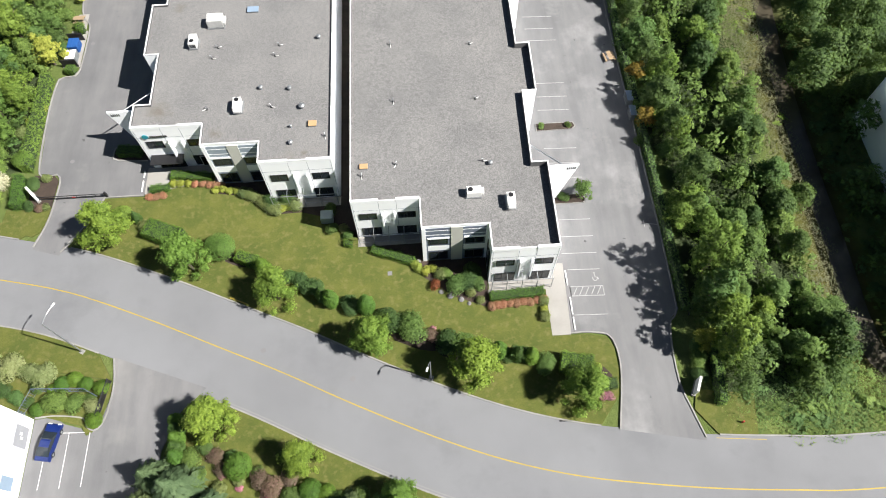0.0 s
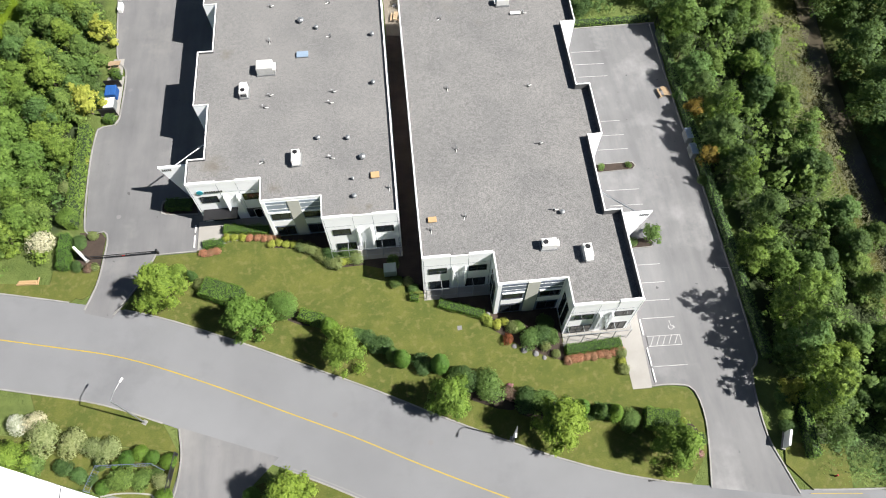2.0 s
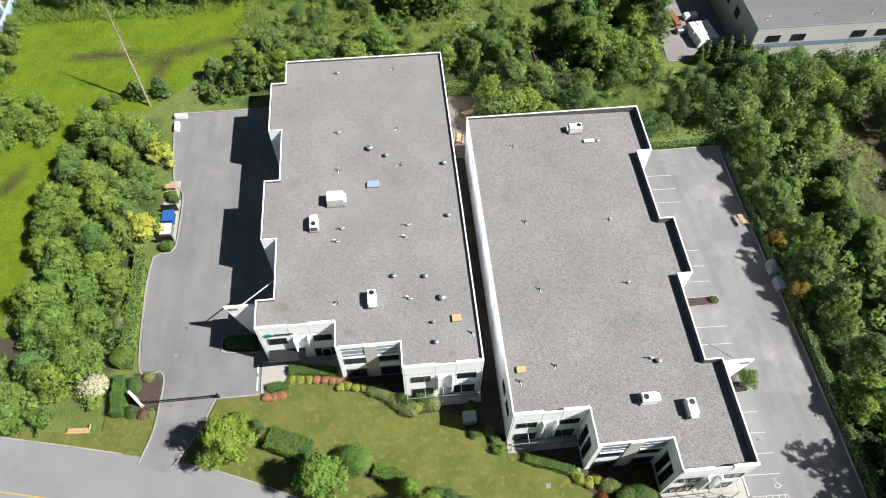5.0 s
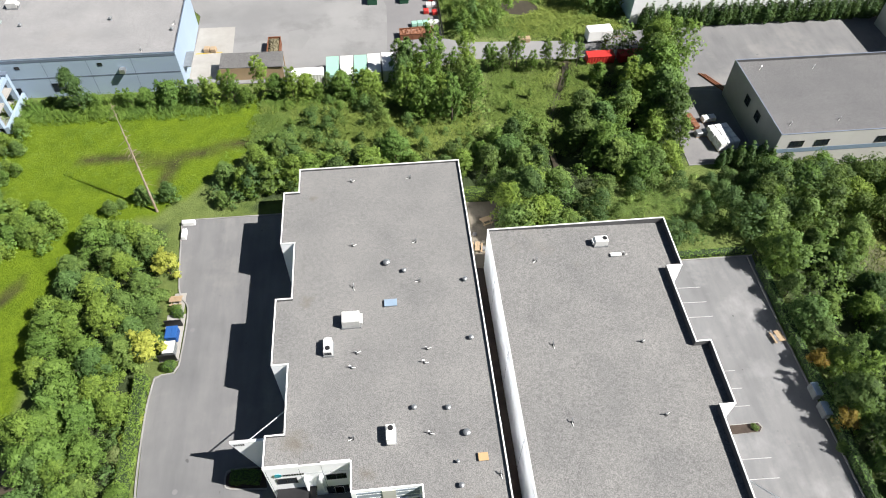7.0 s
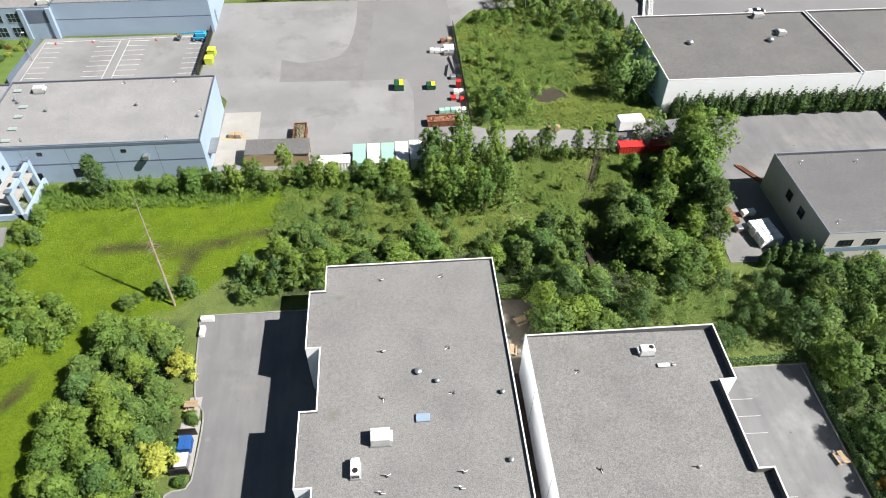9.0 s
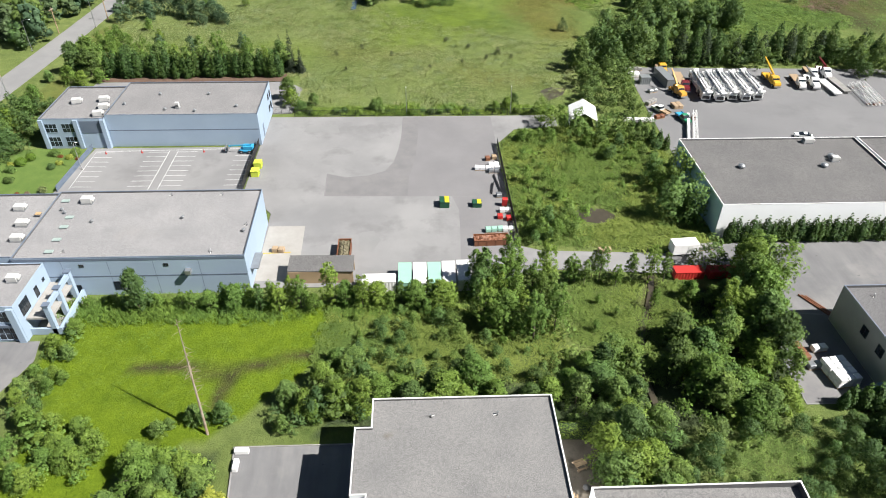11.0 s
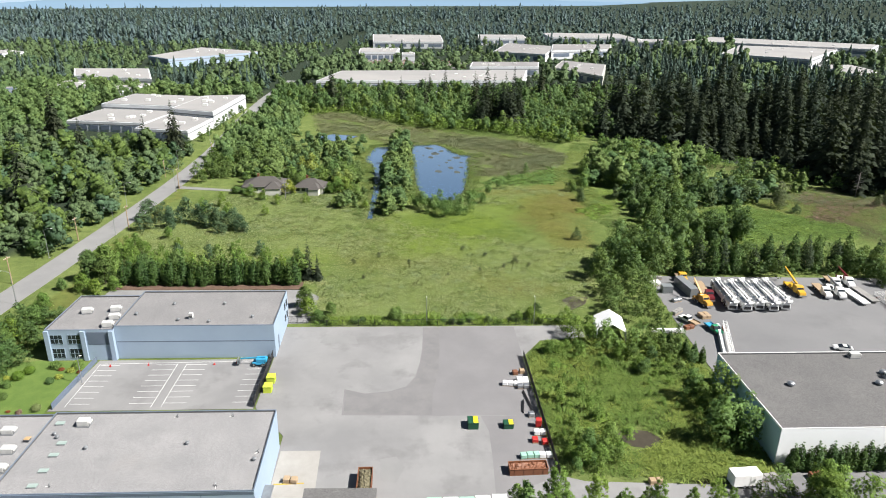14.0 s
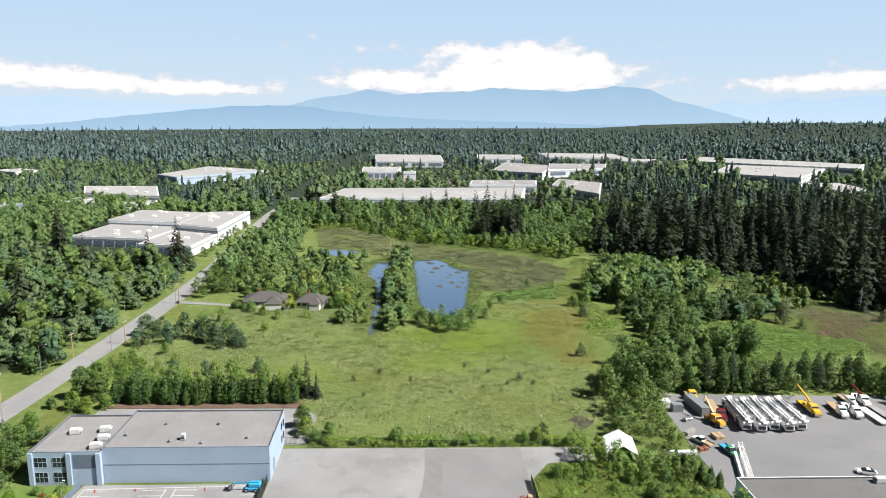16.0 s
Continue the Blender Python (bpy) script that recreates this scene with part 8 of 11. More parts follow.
def clump(name, spots, mat, seed, label, category="trees", protos_=None):
    """Trees and bushes of given places (x, y, size), each place a group of two or three crowns."""
    r = np.random.default_rng(seed)
    pts, size = [], []
    for x, y, s in spots:
        pts.append((x, y))
        size.append(s)
        for _ in range(2):
            a = r.uniform(0, 6.28)
            pts.append((x + 2.6 * s * math.cos(a), y + 2.6 * s * math.sin(a)))
            size.append(s * r.uniform(0.5, 0.8))
    p = np.array(pts)
    keep = ~wet(p[:, 0], p[:, 1])
    p = p[keep]
    big = np.array(size)[keep]
    g = 0.7 + 0.6 * patchy(p[:, 0], p[:, 1])
    return blanket(name, p, protos_ or NEARMIDS, 0.94, 1.06, r, mat, label, category, (0.85, 1.15), big / g)


clump("woodland_edge", ((41, 249, 1.5), (31, 247, 1.35), (22, 245, 1.0), (36, 255, 1.4), (44, 258, 1.2), (28, 256, 1.1), (60, 284, 1.0), (59, 303, 1.1), (66, 296, 1.0), (54, 290, 0.9), (72, 288, 0.8), (60, 270, 0.7), (70, 274, 0.6), (52, 276, 0.7), (48, 264, 0.8), (79, 322, 0.9)), "leaf_dark", 401, "leafy green trees and bushes in the field")
clump("woodland_edge", ((88, 318, 1.0), (93, 322, 0.9), (100, 334, 0.95), (104, 322, 1.0), (110, 328, 1.05), (106, 332, 0.8), (120, 309, 0.5), (84, 330, 0.8), (82, 352, 0.9), (76, 340, 0.9), (70, 332, 0.8), (23, 278, 0.5), (36, 327, 0.6), (60, 326, 0.8), (62, 334, 0.9), (52, 330, 0.7)), "farleaf", 402, "green bushes scattered in rough grass")
clump("woodland_edge", ((58, 377, 1.3), (64, 367, 1.3), (78, 389, 1.4), (82, 372, 1.3), (57, 389, 1.2), (70, 380, 1.5), (41, 344, 0.9), (44, 352, 1.0), (35, 342, 0.7), (50, 360, 1.1), (48, 370, 1.0), (74, 362, 1.2), (66, 392, 1.2), (66, 352, 1.1), (56, 352, 1.0), (90, 384, 1.1), (96, 392, 1.1), (108, 396, 1.2), (116, 388, 0.9)), "leaf", 403, "dense dark-green trees below the firs")
clump("bushes", ((-3.8, 155.4, 0.55), (-0.5, 156, 0.5), (-5.4, 158, 0.4), (-1.6, 197, 0.5), (2.4, 198.6, 0.4), (5.5, 196.4, 0.4), (17.5, 189, 0.45), (14.7, 195, 0.5), (10, 192, 0.3), (-3.4, 176, 0.3), (-2.6, 168, 0.35), (3, 170, 0.3)), "leaf_bright", 413, "bright green bushes among tall grass", "bushes")
clump("grey_willow", ((-6, 252, 0.22), (-2, 256, 0.28), (2, 253, 0.2), (-14, 250, 0.16), (-11, 262, 0.2), (-24, 246, 0.16), (-36, 256, 0.18), (-46, 262, 0.2), (-54, 256, 0.22), (-18, 268, 0.2), (-50, 244, 0.16), (117, 318, 1.1), (41, 293, 0.35), (166, 322, 0.7), (160, 318, 0.5), (172, 326, 0.6), (90, 360, 0.6), (100, 366, 0.6)), "willowgrey", 404, "grey-green willow in the marsh", "willow")
clump("bushes", ((-134, 302, 1.0), (-128, 300, 0.9), (-119, 298, 0.95), (-114, 296, 0.8), (-106, 292, 0.95), (-100, 292, 0.9), (-110, 294, 1.0), (-123, 292, 0.8), (-132, 290, 0.8), (-104, 286, 0.7), (-97, 288, 0.8), (-85, 264, 0.5), (-101, 262, 0.6), (-111, 262, 0.5)), "farleaf", 405, "rounded green bushes in the meadow")
clump("trees", ((-132, 355, 1.05), (-129, 362, 1.15), (-128, 372, 1.3), (-121, 366, 1.2), (-124, 378, 1.2), (-118, 385, 1.2), (-113, 398, 1.3), (-132, 384, 1.0), (-108, 384, 1.0), (-112, 372, 0.9), (-110, 362, 0.7)), "leaf_dark", 406, "dark leafy trees beside the road")
clump("willow", ((-67, 340, 1.05), (-64, 345, 0.9), (-82, 366, 1.1), (-87, 370, 0.9)), "willowlime", 407, "pale green weeping willows beside the house", "willow")
clump("trees", ((-76, 352, 1.1), (-72, 360, 1.0), (-70, 372, 0.9), (-94, 346, 0.8), (-100, 352, 0.9), (-108, 348, 0.7), (-62, 356, 0.9), (-60, 336, 0.7), (-58, 326, 0.6), (-66, 364, 0.9), (-84, 350, 0.8), (-90, 356, 0.9)), "leaf", 408, "green trees round the house")
clump("bushes", ((-27, 309, 0.85), (-22, 304, 0.8), (-16, 308, 0.75), (-31, 315, 0.8), (-12, 313, 0.7), (-6, 322, 0.5), (-18, 315, 0.8), (-24, 316, 0.8), (-35, 318, 0.5), (-9, 330, 0.45), (-2, 336, 0.45), (4, 345, 0.5), (20, 374, 0.5), (10, 362, 0.4)), "leaf", 409, "green bushes on the pond bank", "bushes")
field("scrub", [(46, 262), (76, 262), (84, 284), (76, 308), (84, 326), (70, 345), (50, 326), (52, 300)], 5.5, MIDS, 0.5, 1.0, 410, "leaf_dark", "dense green bushes in the field", "bushes", None, (0.8, 1.2), 0.3)
field("scrub", [(42, 345), (80, 345), (110, 385), (92, 408), (60, 400)], 5.5, MIDS, 0.8, 1.35, 411, "midleaf", "thick dark-green trees below the firs", "trees")
field("scrub", [(84, 318), (112, 322), (116, 336), (100, 344), (84, 338)], 5.5, MIDS, 0.5, 0.95, 412, "farleaf", "green bushes in rough grass", "bushes")
field("trees", [(46, 262), (80, 260), (90, 296), (110, 326), (112, 345), (70, 345), (50, 320), (56, 296)], 8.0, NEARMIDS, 0.7, 1.25, 414, "leaf_dark", "dark leafy trees scattered over the field", "trees", lambda x, y: inside(x, y, [(82, 284), (112, 278), (118, 312), (84, 318)]), (0.85, 1.25), 0.25)
field("willow_bank", [(-47, 306), (-39, 308), (-38, 350), (-38, 435), (-46, 440), (-47.5, 400), (-48, 350)], 4.0, MIDS, 0.55, 0.95, 44, "midleaf", "willows on the bank between the ponds", "willows", wet)
field("trees", [(-114, 352), (-90, 354), (-62, 350), (-62, 374), (-90, 380), (-112, 378)], 6.2, MIDS, 0.5, 0.95, 462, "midleaf", "green trees behind the house", "trees", wet)
field("brown_scrub", [(112, 330), (128, 326), (150, 318), (172, 322), (165, 345), (140, 352), (120, 352)], 2.4, SWARD, 1.0, 1.8, 463, "reedbrown", "brown scrub and dead stems before the firs", "scrub", None, (0.7, 1.3), 0.2)
field("scrub", [(-64, 316), (-54, 306), (-54, 345), (-57, 372), (-63, 398), (-76, 400), (-72, 372), (-64, 345)], 4.6, MIDS, 0.25, 0.62, 461, "midleaf", "green bushes between the house and the pond", "bushes", wet, (0.8, 1.2), 0.2)
field("reeds", [(-7, 385), (-3, 414), (-16, 440), (-30, 446), (10, 462), (34, 442), (48, 417), (44, 395), (28, 376), (8, 366), (-4, 368)], 2.1, SWARD, 1.2, 2.0, 322, "reedbrown", "brown-green reed bed beside the pond", "reeds", wet, (0.7, 1.2), 0.1)
field("reeds", [(-106, 552), (-84, 556), (-56, 524), (-34, 500), (0, 490), (40, 468), (52, 440), (44, 430), (12, 462), (-34, 492), (-57, 518), (-83, 549)], 2.6, SWARD, 1.2, 2.0, 323, "sedge", "green sedge at the edge of the wood", "reeds", wet, (0.7, 1.2))
field("reeds", [(-68, 298), (8, 318), (12, 445), (-66, 446)], 1.8, SWARD, 1.0, 1.7, 321, "sedge", "green reeds and rushes at the water's edge", "reeds", lambda x, y: wet(x, y) | (np.minimum(dist_line(x, y, PONDS[0] + PONDS[0][:1]), dist_line(x, y, PONDS[1] + PONDS[1][:1])) > 5.5), (0.8, 1.4))
field("scrub", [(-96, 372), (-66, 372), (-64, 400), (-62, 440), (-96, 448), (-110, 424)], 6.5, MIDS, 0.35, 0.85, 46, "midleaf", "green scrub beside the marsh", "scrub", wet, (0.8, 1.2), 0.2)
field("woodland", [(-136, 388), (-110, 404), (-104, 430), (-104, 470), (-112, 540), (-140, 560), (-145, 480)], 5.8, FARMIDS, 0.65, 1.15, 47, "midleaf", "mixed green woodland beside the road", "woods", wet)
field("woodland", [(-320, 175), (-154, 175), (-152, 250), (-149.5, 330), (-148.5, 415), (-166, 420), (-226, 436), (-262, 450), (-330, 440)], 8.0, MIDS, 0.6, 1.2, 50, "farleaf", "dense mixed woodland west of the road", "woods", lambda x, y: (x > -176) & (y < 262) & (y > 236), (0.8, 1.25), 0.3)
field("woodland", [(-300, 190), (-157, 190), (-153, 330), (-151, 412), (-166, 418), (-310, 425)], 14, FARMIDS, 0.9, 1.5, 501, "leaf_dark", "tall dark broadleaf trees in the woodland", "woods", lambda x, y: (x > -176) & (y < 262) & (y > 236))
field("underwood", [(-300, 190), (-155, 190), (-150, 330), (-149, 415), (-226, 432), (-300, 425)], 8.5, SMALLS, 0.5, 0.9, 502, "farleaf", "low bushes between the trees", "undergrowth", lambda x, y: (x > -176) & (y < 262) & (y > 236))
clump("firs", ((-178, 300, 0.72), (-184, 292, 0.62), (-160, 412, 0.8), (-241, 452, 0.8), (-172, 404, 0.55), (-200, 395, 0.55), (-240, 330, 0.6), (-260, 380, 0.6), (-196, 270, 0.5)), "fir", 51, "tall dark firs standing in the woodland", "fir trees", TALLFIRS)
field("woodland", [(-140, 545), (-112, 542), (-84, 552), (-56, 520), (-34, 494), (0, 482), (40, 462), (50, 440), (74, 462), (110, 480), (150, 500), (160, 650), (-148, 650)], 7.4, FARMIDS, 0.7, 1.2, 52, "leaf_dark", "mixed green woodland beyond the pond", "woods", wet)
field("underwood", [(-112, 530), (-84, 545), (-56, 514), (-34, 488), (0, 476), (40, 456), (48, 438), (70, 446), (60, 490), (0, 520), (-80, 570)], 5.0, SMALLS, 0.6, 1.0, 521, "leaf_bright", "bright bushes at the edge of the marsh", "bushes", wet)
field("firs", [(0, 488), (30, 486), (42, 490), (40, 515), (4, 512)], 8.0, TALLFIRS, 0.62, 0.86, 53, "fir", "stand of dark tall firs", "fir trees")
field("firs", [(-130, 560), (60, 530), (150, 560), (150, 640), (-140, 640)], 36, TALLFIRS, 0.5, 0.75, 54, "fir", "tall dark firs in the woodland", "fir trees")
field("firs", [(72, 468), (92, 440), (112, 424), (128, 404), (148, 368), (160, 338), (170, 318), (330, 272), (430, 430), (330, 560), (180, 600), (104, 540)], 12.5, TALLFIRS, 0.52, 1.06, 55, "fir", "dense stand of tall dark firs", "fir trees", None, (0.62, 1.0))
field("underwood", [(88, 400), (112, 396), (128, 376), (150, 350), (176, 318), (184, 326), (150, 372), (112, 424), (92, 440), (74, 460), (72, 430)], 5.5, SMALLS, 0.5, 1.0, 56, "leaf", "bushes at the foot of the firs", "bushes", None, (0.8, 1.3), 0.3)
field("woodland", [(176, 300), (240, 270), (320, 270), (320, 292), (178, 328)], 8.0, MIDS, 0.4, 0.9, 561, "farleaf", "green scrub below the firs", "scrub")
field("woodland", [(-330, 442), (-262, 452), (-244, 470), (-262, 560), (-256, 590), (-160, 590), (-158, 640), (-240, 640), (-360, 690), (-460, 560)], 9.0, FARMIDS, 0.9, 1.5, 57, "midleaf", "mixed woodland round the white warehouses", "woods")
field("marsh_trees", [(-152, 640), (-145, 642), (170, 642), (170, 655), (-152, 655)], 7.0, FARMIDS, 0.8, 1.3, 59, "farleaf", "trees along the edge of the industrial estate", "woods")
clump("trees", ((105, 246, 0.8), (109, 241, 0.85), (113, 237, 0.9), (111, 246, 0.9), (117, 243, 1.0), (118, 236, 0.9), (108, 235, 0.7)), "leaf_dark", 416, "dark trees at the corner of the truck yard")
clump("firs", ((-66.4, 244, 0.3), (-69.5, 246, 0.26), (-63.5, 243, 0.2)), "fir", 61, "small dark firs behind the blue warehouse", "fir trees", TALLFIRS)
field("scrub", [(96, 322), (140, 336), (150, 352), (128, 384), (112, 400), (92, 376), (96, 345)], 5.4, MIDS, 0.4, 0.85, 417, "midleaf", "green bushes in rough grass before the firs", "bushes", None, (0.8, 1.2), 0.35)
field("scrub", [(-126, 364), (-104, 366), (-84, 398), (-62, 402), (-66, 410), (-100, 420), (-120, 400)], 6.0, MIDS, 0.45, 0.9, 418, "midleaf", "green bushes and trees behind the house", "bushes", wet, (0.8, 1.2), 0.2)
clump("bushes", ((-103, 332, 0.6), (-97, 328, 0.55), (-90, 322, 0.5), (-111, 318, 0.6), (-117, 312, 0.7), (-106, 308, 0.6), (-92, 306, 0.45), (-79, 324, 0.45), (-66, 322, 0.5), (-54, 316, 0.4), (-120, 280, 0.55), (-128, 272, 0.6), (-126, 262, 0.6), (-114, 272, 0.4)), "leaf_bright", 419, "bright green bushes in the rough meadow", "bushes")
clump("roadside_trees", ((-160, 430, 0.7), (-157, 446, 0.7), (-156, 462, 0.65), (-155, 480, 0.7), (-156, 500, 0.7), (-157, 520, 0.75), (-158, 545, 0.7), (-190, 428, 0.9), (-205, 432, 0.9), (-176, 424, 1.0)), "leaf_dark", 60, "dark trees before the white warehouse")

for poly, gap, lo, hi, seed in UNDER:
    field("undergrowth", poly, gap * 1.35, SMALLS + [NEARMIDS[seed % 4]], lo * 1.05, hi * 1.1, seed, ("leaf_bright", "leaf", "leaf_dark", "leaf")[seed % 4], "low green undergrowth beneath the trees", "undergrowth", lambda x, y: (dist_line(x, y, CREEK) < np.where((y > 50) & (y < 74), 6.0, 3.0)) | (dist_line(x, y, NCREEK) < 2.0))
field("thicket", N_SCRUB, 3.6, FINEMIDS, 0.22, 0.5, 202, "leaf", "young green trees and bushes in tall grass", "thicket")
field("thicket", N_SOUTH, 3.2, FINEMIDS, 0.4, 0.85, 206, "leaf_dark", "young green trees and bushes behind the lot", "thicket", lambda x, y: inside(x, y, [(15, 100), (22, 96), (31, 101), (24, 106)]))
field("thicket", [(36, 108), (44, 107.5), (70, 107.4), (70, 100), (56, 96), (44, 100)], 3.8, FINEMIDS, 0.4, 0.85, 207, "leaf_bright", "green bushes below the pale warehouse", "thicket")
field("creek_bank_plants", [(50.5, 26), (56.2, 26), (56.4, 58), (57.4, 72), (59, 90), (51, 90), (50, 72), (52, 56), (53, 40)], 1.25, SWARD, 0.7, 1.2, 392, "reedbrown", "brown and green herbs on the creek bank", "tall grass", lambda x, y: dist_line(x, y, CREEK) < 1.7)
field("creek_bank_plants", [(50, 60), (56.5, 60), (57, 74), (58, 90), (51, 90)], 2.2, MOUNDS, 0.4, 0.9, 393, "leaf_bright", "low green herbs on the creek bank", "bushes", lambda x, y: dist_line(x, y, CREEK) < 2.4, (0.6, 1.0), 0.35)
field("creek_bank_plants", [(58.6, 26), (66.4, 26), (66.4, 62), (60.4, 90), (60.4, 62), (59.6, 44)], 1.9, MOUNDS, 0.6, 1.2, 394, "leaf_dark", "dark herbs and ivy below the warehouse", "bushes", lambda x, y: dist_line(x, y, CREEK) < 1.6)
for k, (poly, gap, lo, hi, seed) in enumerate(LATER + LATER_E):
    field("thicket", poly, gap, NEARMIDS if k < len(LATER) else FINEMIDS, lo * 0.95, hi * 0.95, seed, ("leaf_bright", "leaf", "leaf_dark")[k % 3] if k < len(LATER) and (poly[0][0] < 15 or poly[0][1] < 200) else "leaf_dark", "dense thicket of green bushes and young trees", "thicket")

ESTATE = []


def far_shed(pts, h, wall, roof, label, strips=0):
    """A large far-off warehouse with a parapet, dark doors and rooftop boxes."""
    cx, cy = sum(p[0] for p in pts) / len(pts), sum(p[1] for p in pts) / len(pts)
    z = float(land(cx, cy))
    ob = new("warehouse")
    tagged(ob, label, "warehouse", group="far warehouses")
    part("wall", prism(pts, z - 8, z + h), M[wall], ob)
    part("roof", prism(shrink(pts, 1.2), z + h - 0.3, z + h + 0.25), M[roof], ob)
    part("grey_band", prism(shrink(pts, -0.15), z + h * 0.7, z + h * 0.78), M["steelband"], ob)
    (x0, y0), (x1, y1) = pts[0], pts[1]
    L = math.hypot(x1 - x0, y1 - y0)
    dx, dy = (x1 - x0) / L, (y1 - y0) / L
    if strips:
        for i in range(strips):
            a, b = (i + 0.12) / strips * L, (i + 0.88) / strips * L
            q = [(x0 + dx * s + dy * t, y0 + dy * s - dx * t) for s, t in ((a, 0.3), (b, 0.3), (b, -0.4), (a, -0.4))]
            part("window_band", prism(q, z + h * 0.2, z + h * 0.64), M["bluedark"], ob, "dark glazed band")
    r = np.random.default_rng(int(abs(cx * 7 + cy)))
    for i in range(6):
        t, s = r.uniform(0.15, 0.85), r.uniform(0.15, 0.85)
        px = (pts[0][0] * (1 - t) + pts[1][0] * t) * (1 - s) + (pts[3][0] * (1 - t) + pts[2][0] * t) * s
        py = (pts[0][1] * (1 - t) + pts[1][1] * t) * (1 - s) + (pts[3][1] * (1 - t) + pts[2][1] * t) * s
        part("rooftop_box", boxes((px - 1.5, py - 1.2, z + h, px + 1.5, py + 1.2, z + h + 1.4)), M["metal"], ob)
    ESTATE.append(pts)
    return ob


M["steelband"] = plain("grey_painted_band", (0.2041, 0.212, 0.2276), 0.6, 0.0, 0.1)
M["whitefar"] = surface("white_sheet_cladding", (0.60, 0.62, 0.64), (0.55, 0.57, 0.59), 0.03, 0.8, 0.6, 0.0, grain=0.1)
M["rooffar"] = surface("pale_membrane_roof", (0.25, 0.245, 0.24), (0.3, 0.29, 0.28), 0.02, 0.5, 0.8, 0.0, grain=0.15)
M["greyfar"] = surface("grey_sheet_roof", (0.1963, 0.1884, 0.1884), (0.2512, 0.2434, 0.2355), 0.02, 0.5, 0.8, 0.0, grain=0.15)
for pts, h, lab, n in (([(-246, 476), (-196, 468), (-190, 512), (-242, 522)], 6.0, "low white warehouse wing with dark windows", 7), ([(-196, 452), (-163, 444), (-160, 486), (-192, 500)], 6.0, "low white warehouse front with dark windows", 6),
                       ([(-244, 523), (-190, 513), (-186, 560), (-240, 572)], 9.0, "white stepped warehouse with grey bands", 6), ([(-191, 501), (-160, 487), (-158, 566), (-186, 560)], 9.6, "white stepped warehouse beside the road", 5)):
    far_shed(pts, h, "whitefar", "rooffar", lab, n)
far_shed([(-345, 640), (-262, 596), (-256, 650), (-330, 672)], 6.5, "whitefar", "rooffar", "white flat-roofed warehouse among trees", 7)
far_shed([(-330, 673), (-256, 652), (-288, 735), (-356, 730)], 10, "whitefar", "rooffar", "white flat-roofed warehouse among trees", 5)
far_shed([(-560, 925), (-520, 905), (-508, 940), (-548, 962)], 8, "whitefar", "rooffar", "small white shed among far trees", 2)
far_shed([(-392, 585), (-350, 578), (-342, 604), (-384, 612)], 9, "bluedark", "greyfar", "dark blue glazed office among trees", 5)
far_shed([(-339, 875), (-304, 838), (-224, 950), (-318, 1010)], 9, "blue", "rooffar", "pale blue warehouse among trees", 3)
far_shed([(-118, 655), (64, 668), (82, 760), (-104, 735)], 9.5, "whitefar", "rooffar", "very long white warehouse with dark glazed bands", 8)
far_shed([(24, 772), (97, 778), (106, 829), (31, 823)], 10.5, "whitefar", "greyfar", "white stepped warehouse with grey roof", 3)
far_shed([(-101, 923), (-55, 927), (-52, 990), (-104, 990)], 11, "whitefar", "rooffar", "white building with tall narrow bays", 6)
far_shed([(-48, 925), (-32, 926), (-32, 950), (-48, 950)], 9, "whitefar", "rooffar", "small white gabled storage shed")
far_shed([(-94, 1113), (12, 1118), (14, 1296), (-104, 1297)], 9, "whitefar", "rooffar", "white warehouse with a red-brown parapet", 4)
far_shed([(69, 959), (130, 921), (173, 1060), (110, 1124)], 9, "whitefar", "greyfar", "pale grey warehouse with flat roof", 4)
far_shed([(145, 960), (235, 1000), (260, 1090), (170, 1080)], 10, "whitefar", "greyfar", "white warehouse with a grey roof", 3)
far_shed([(115, 789), (147, 711), (181, 826), (141, 871)], 8.5, "cream", "greyfar", "cream warehouse with a grey roof", 3)
far_shed([(354, 927), (433, 859), (567, 1026), (453, 1089)], 10.5, "whitefar", "rooffar", "large white warehouse beyond the firs", 5)
far_shed([(389, 1150), (598, 1000), (675, 1099), (479, 1260)], 9, "whitefar", "rooffar", "large white warehouse beyond the firs", 6)
far_shed([(429, 845), (413, 731), (463, 780), (475, 847)], 8.5, "whitefar", "rooffar", "white warehouse behind the firs", 3)
far_shed([(70, 1180), (150, 1190), (160, 1300), (80, 1290)], 9, "whitefar", "rooffar", "white far-off warehouse with flat roof", 3)
far_shed([(190, 1200), (330, 1200), (340, 1330), (200, 1330)], 9, "whitefar", "rooffar", "white far-off warehouse with flat roof", 4)
far_shed([(300, 1130), (360, 1120), (372, 1190), (310, 1200)], 9, "whitefar", "rooffar", "white far-off warehouse with flat roof", 3)
sheet("estate_yard", [(-110, 850), (20, 850), (40, 920), (-30, 922), (-110, 918)], float(land(-40, 890)) + 0.4, M["yard"], "paved yard of the far estate", "yard", 1.0)


def estate_clutter():
    r = np.random.default_rng(77)
    bm = bmesh.new()
    for i in range(260):
        x, y = r.uniform(-106, 22), r.uniform(853, 916)
        s, h = r.uniform(1.0, 3.0), r.uniform(1.0, 3.4)
        z = float(land(x, y)) + 0.3
        box(bm, x - s, y - s * 0.5, z, x + s, y + s * 0.5, z + h)
    tagged(link("stacked_goods", bm, M["goods"]), "rows of stacked building goods in a yard", "stacked goods", kind="stuff")


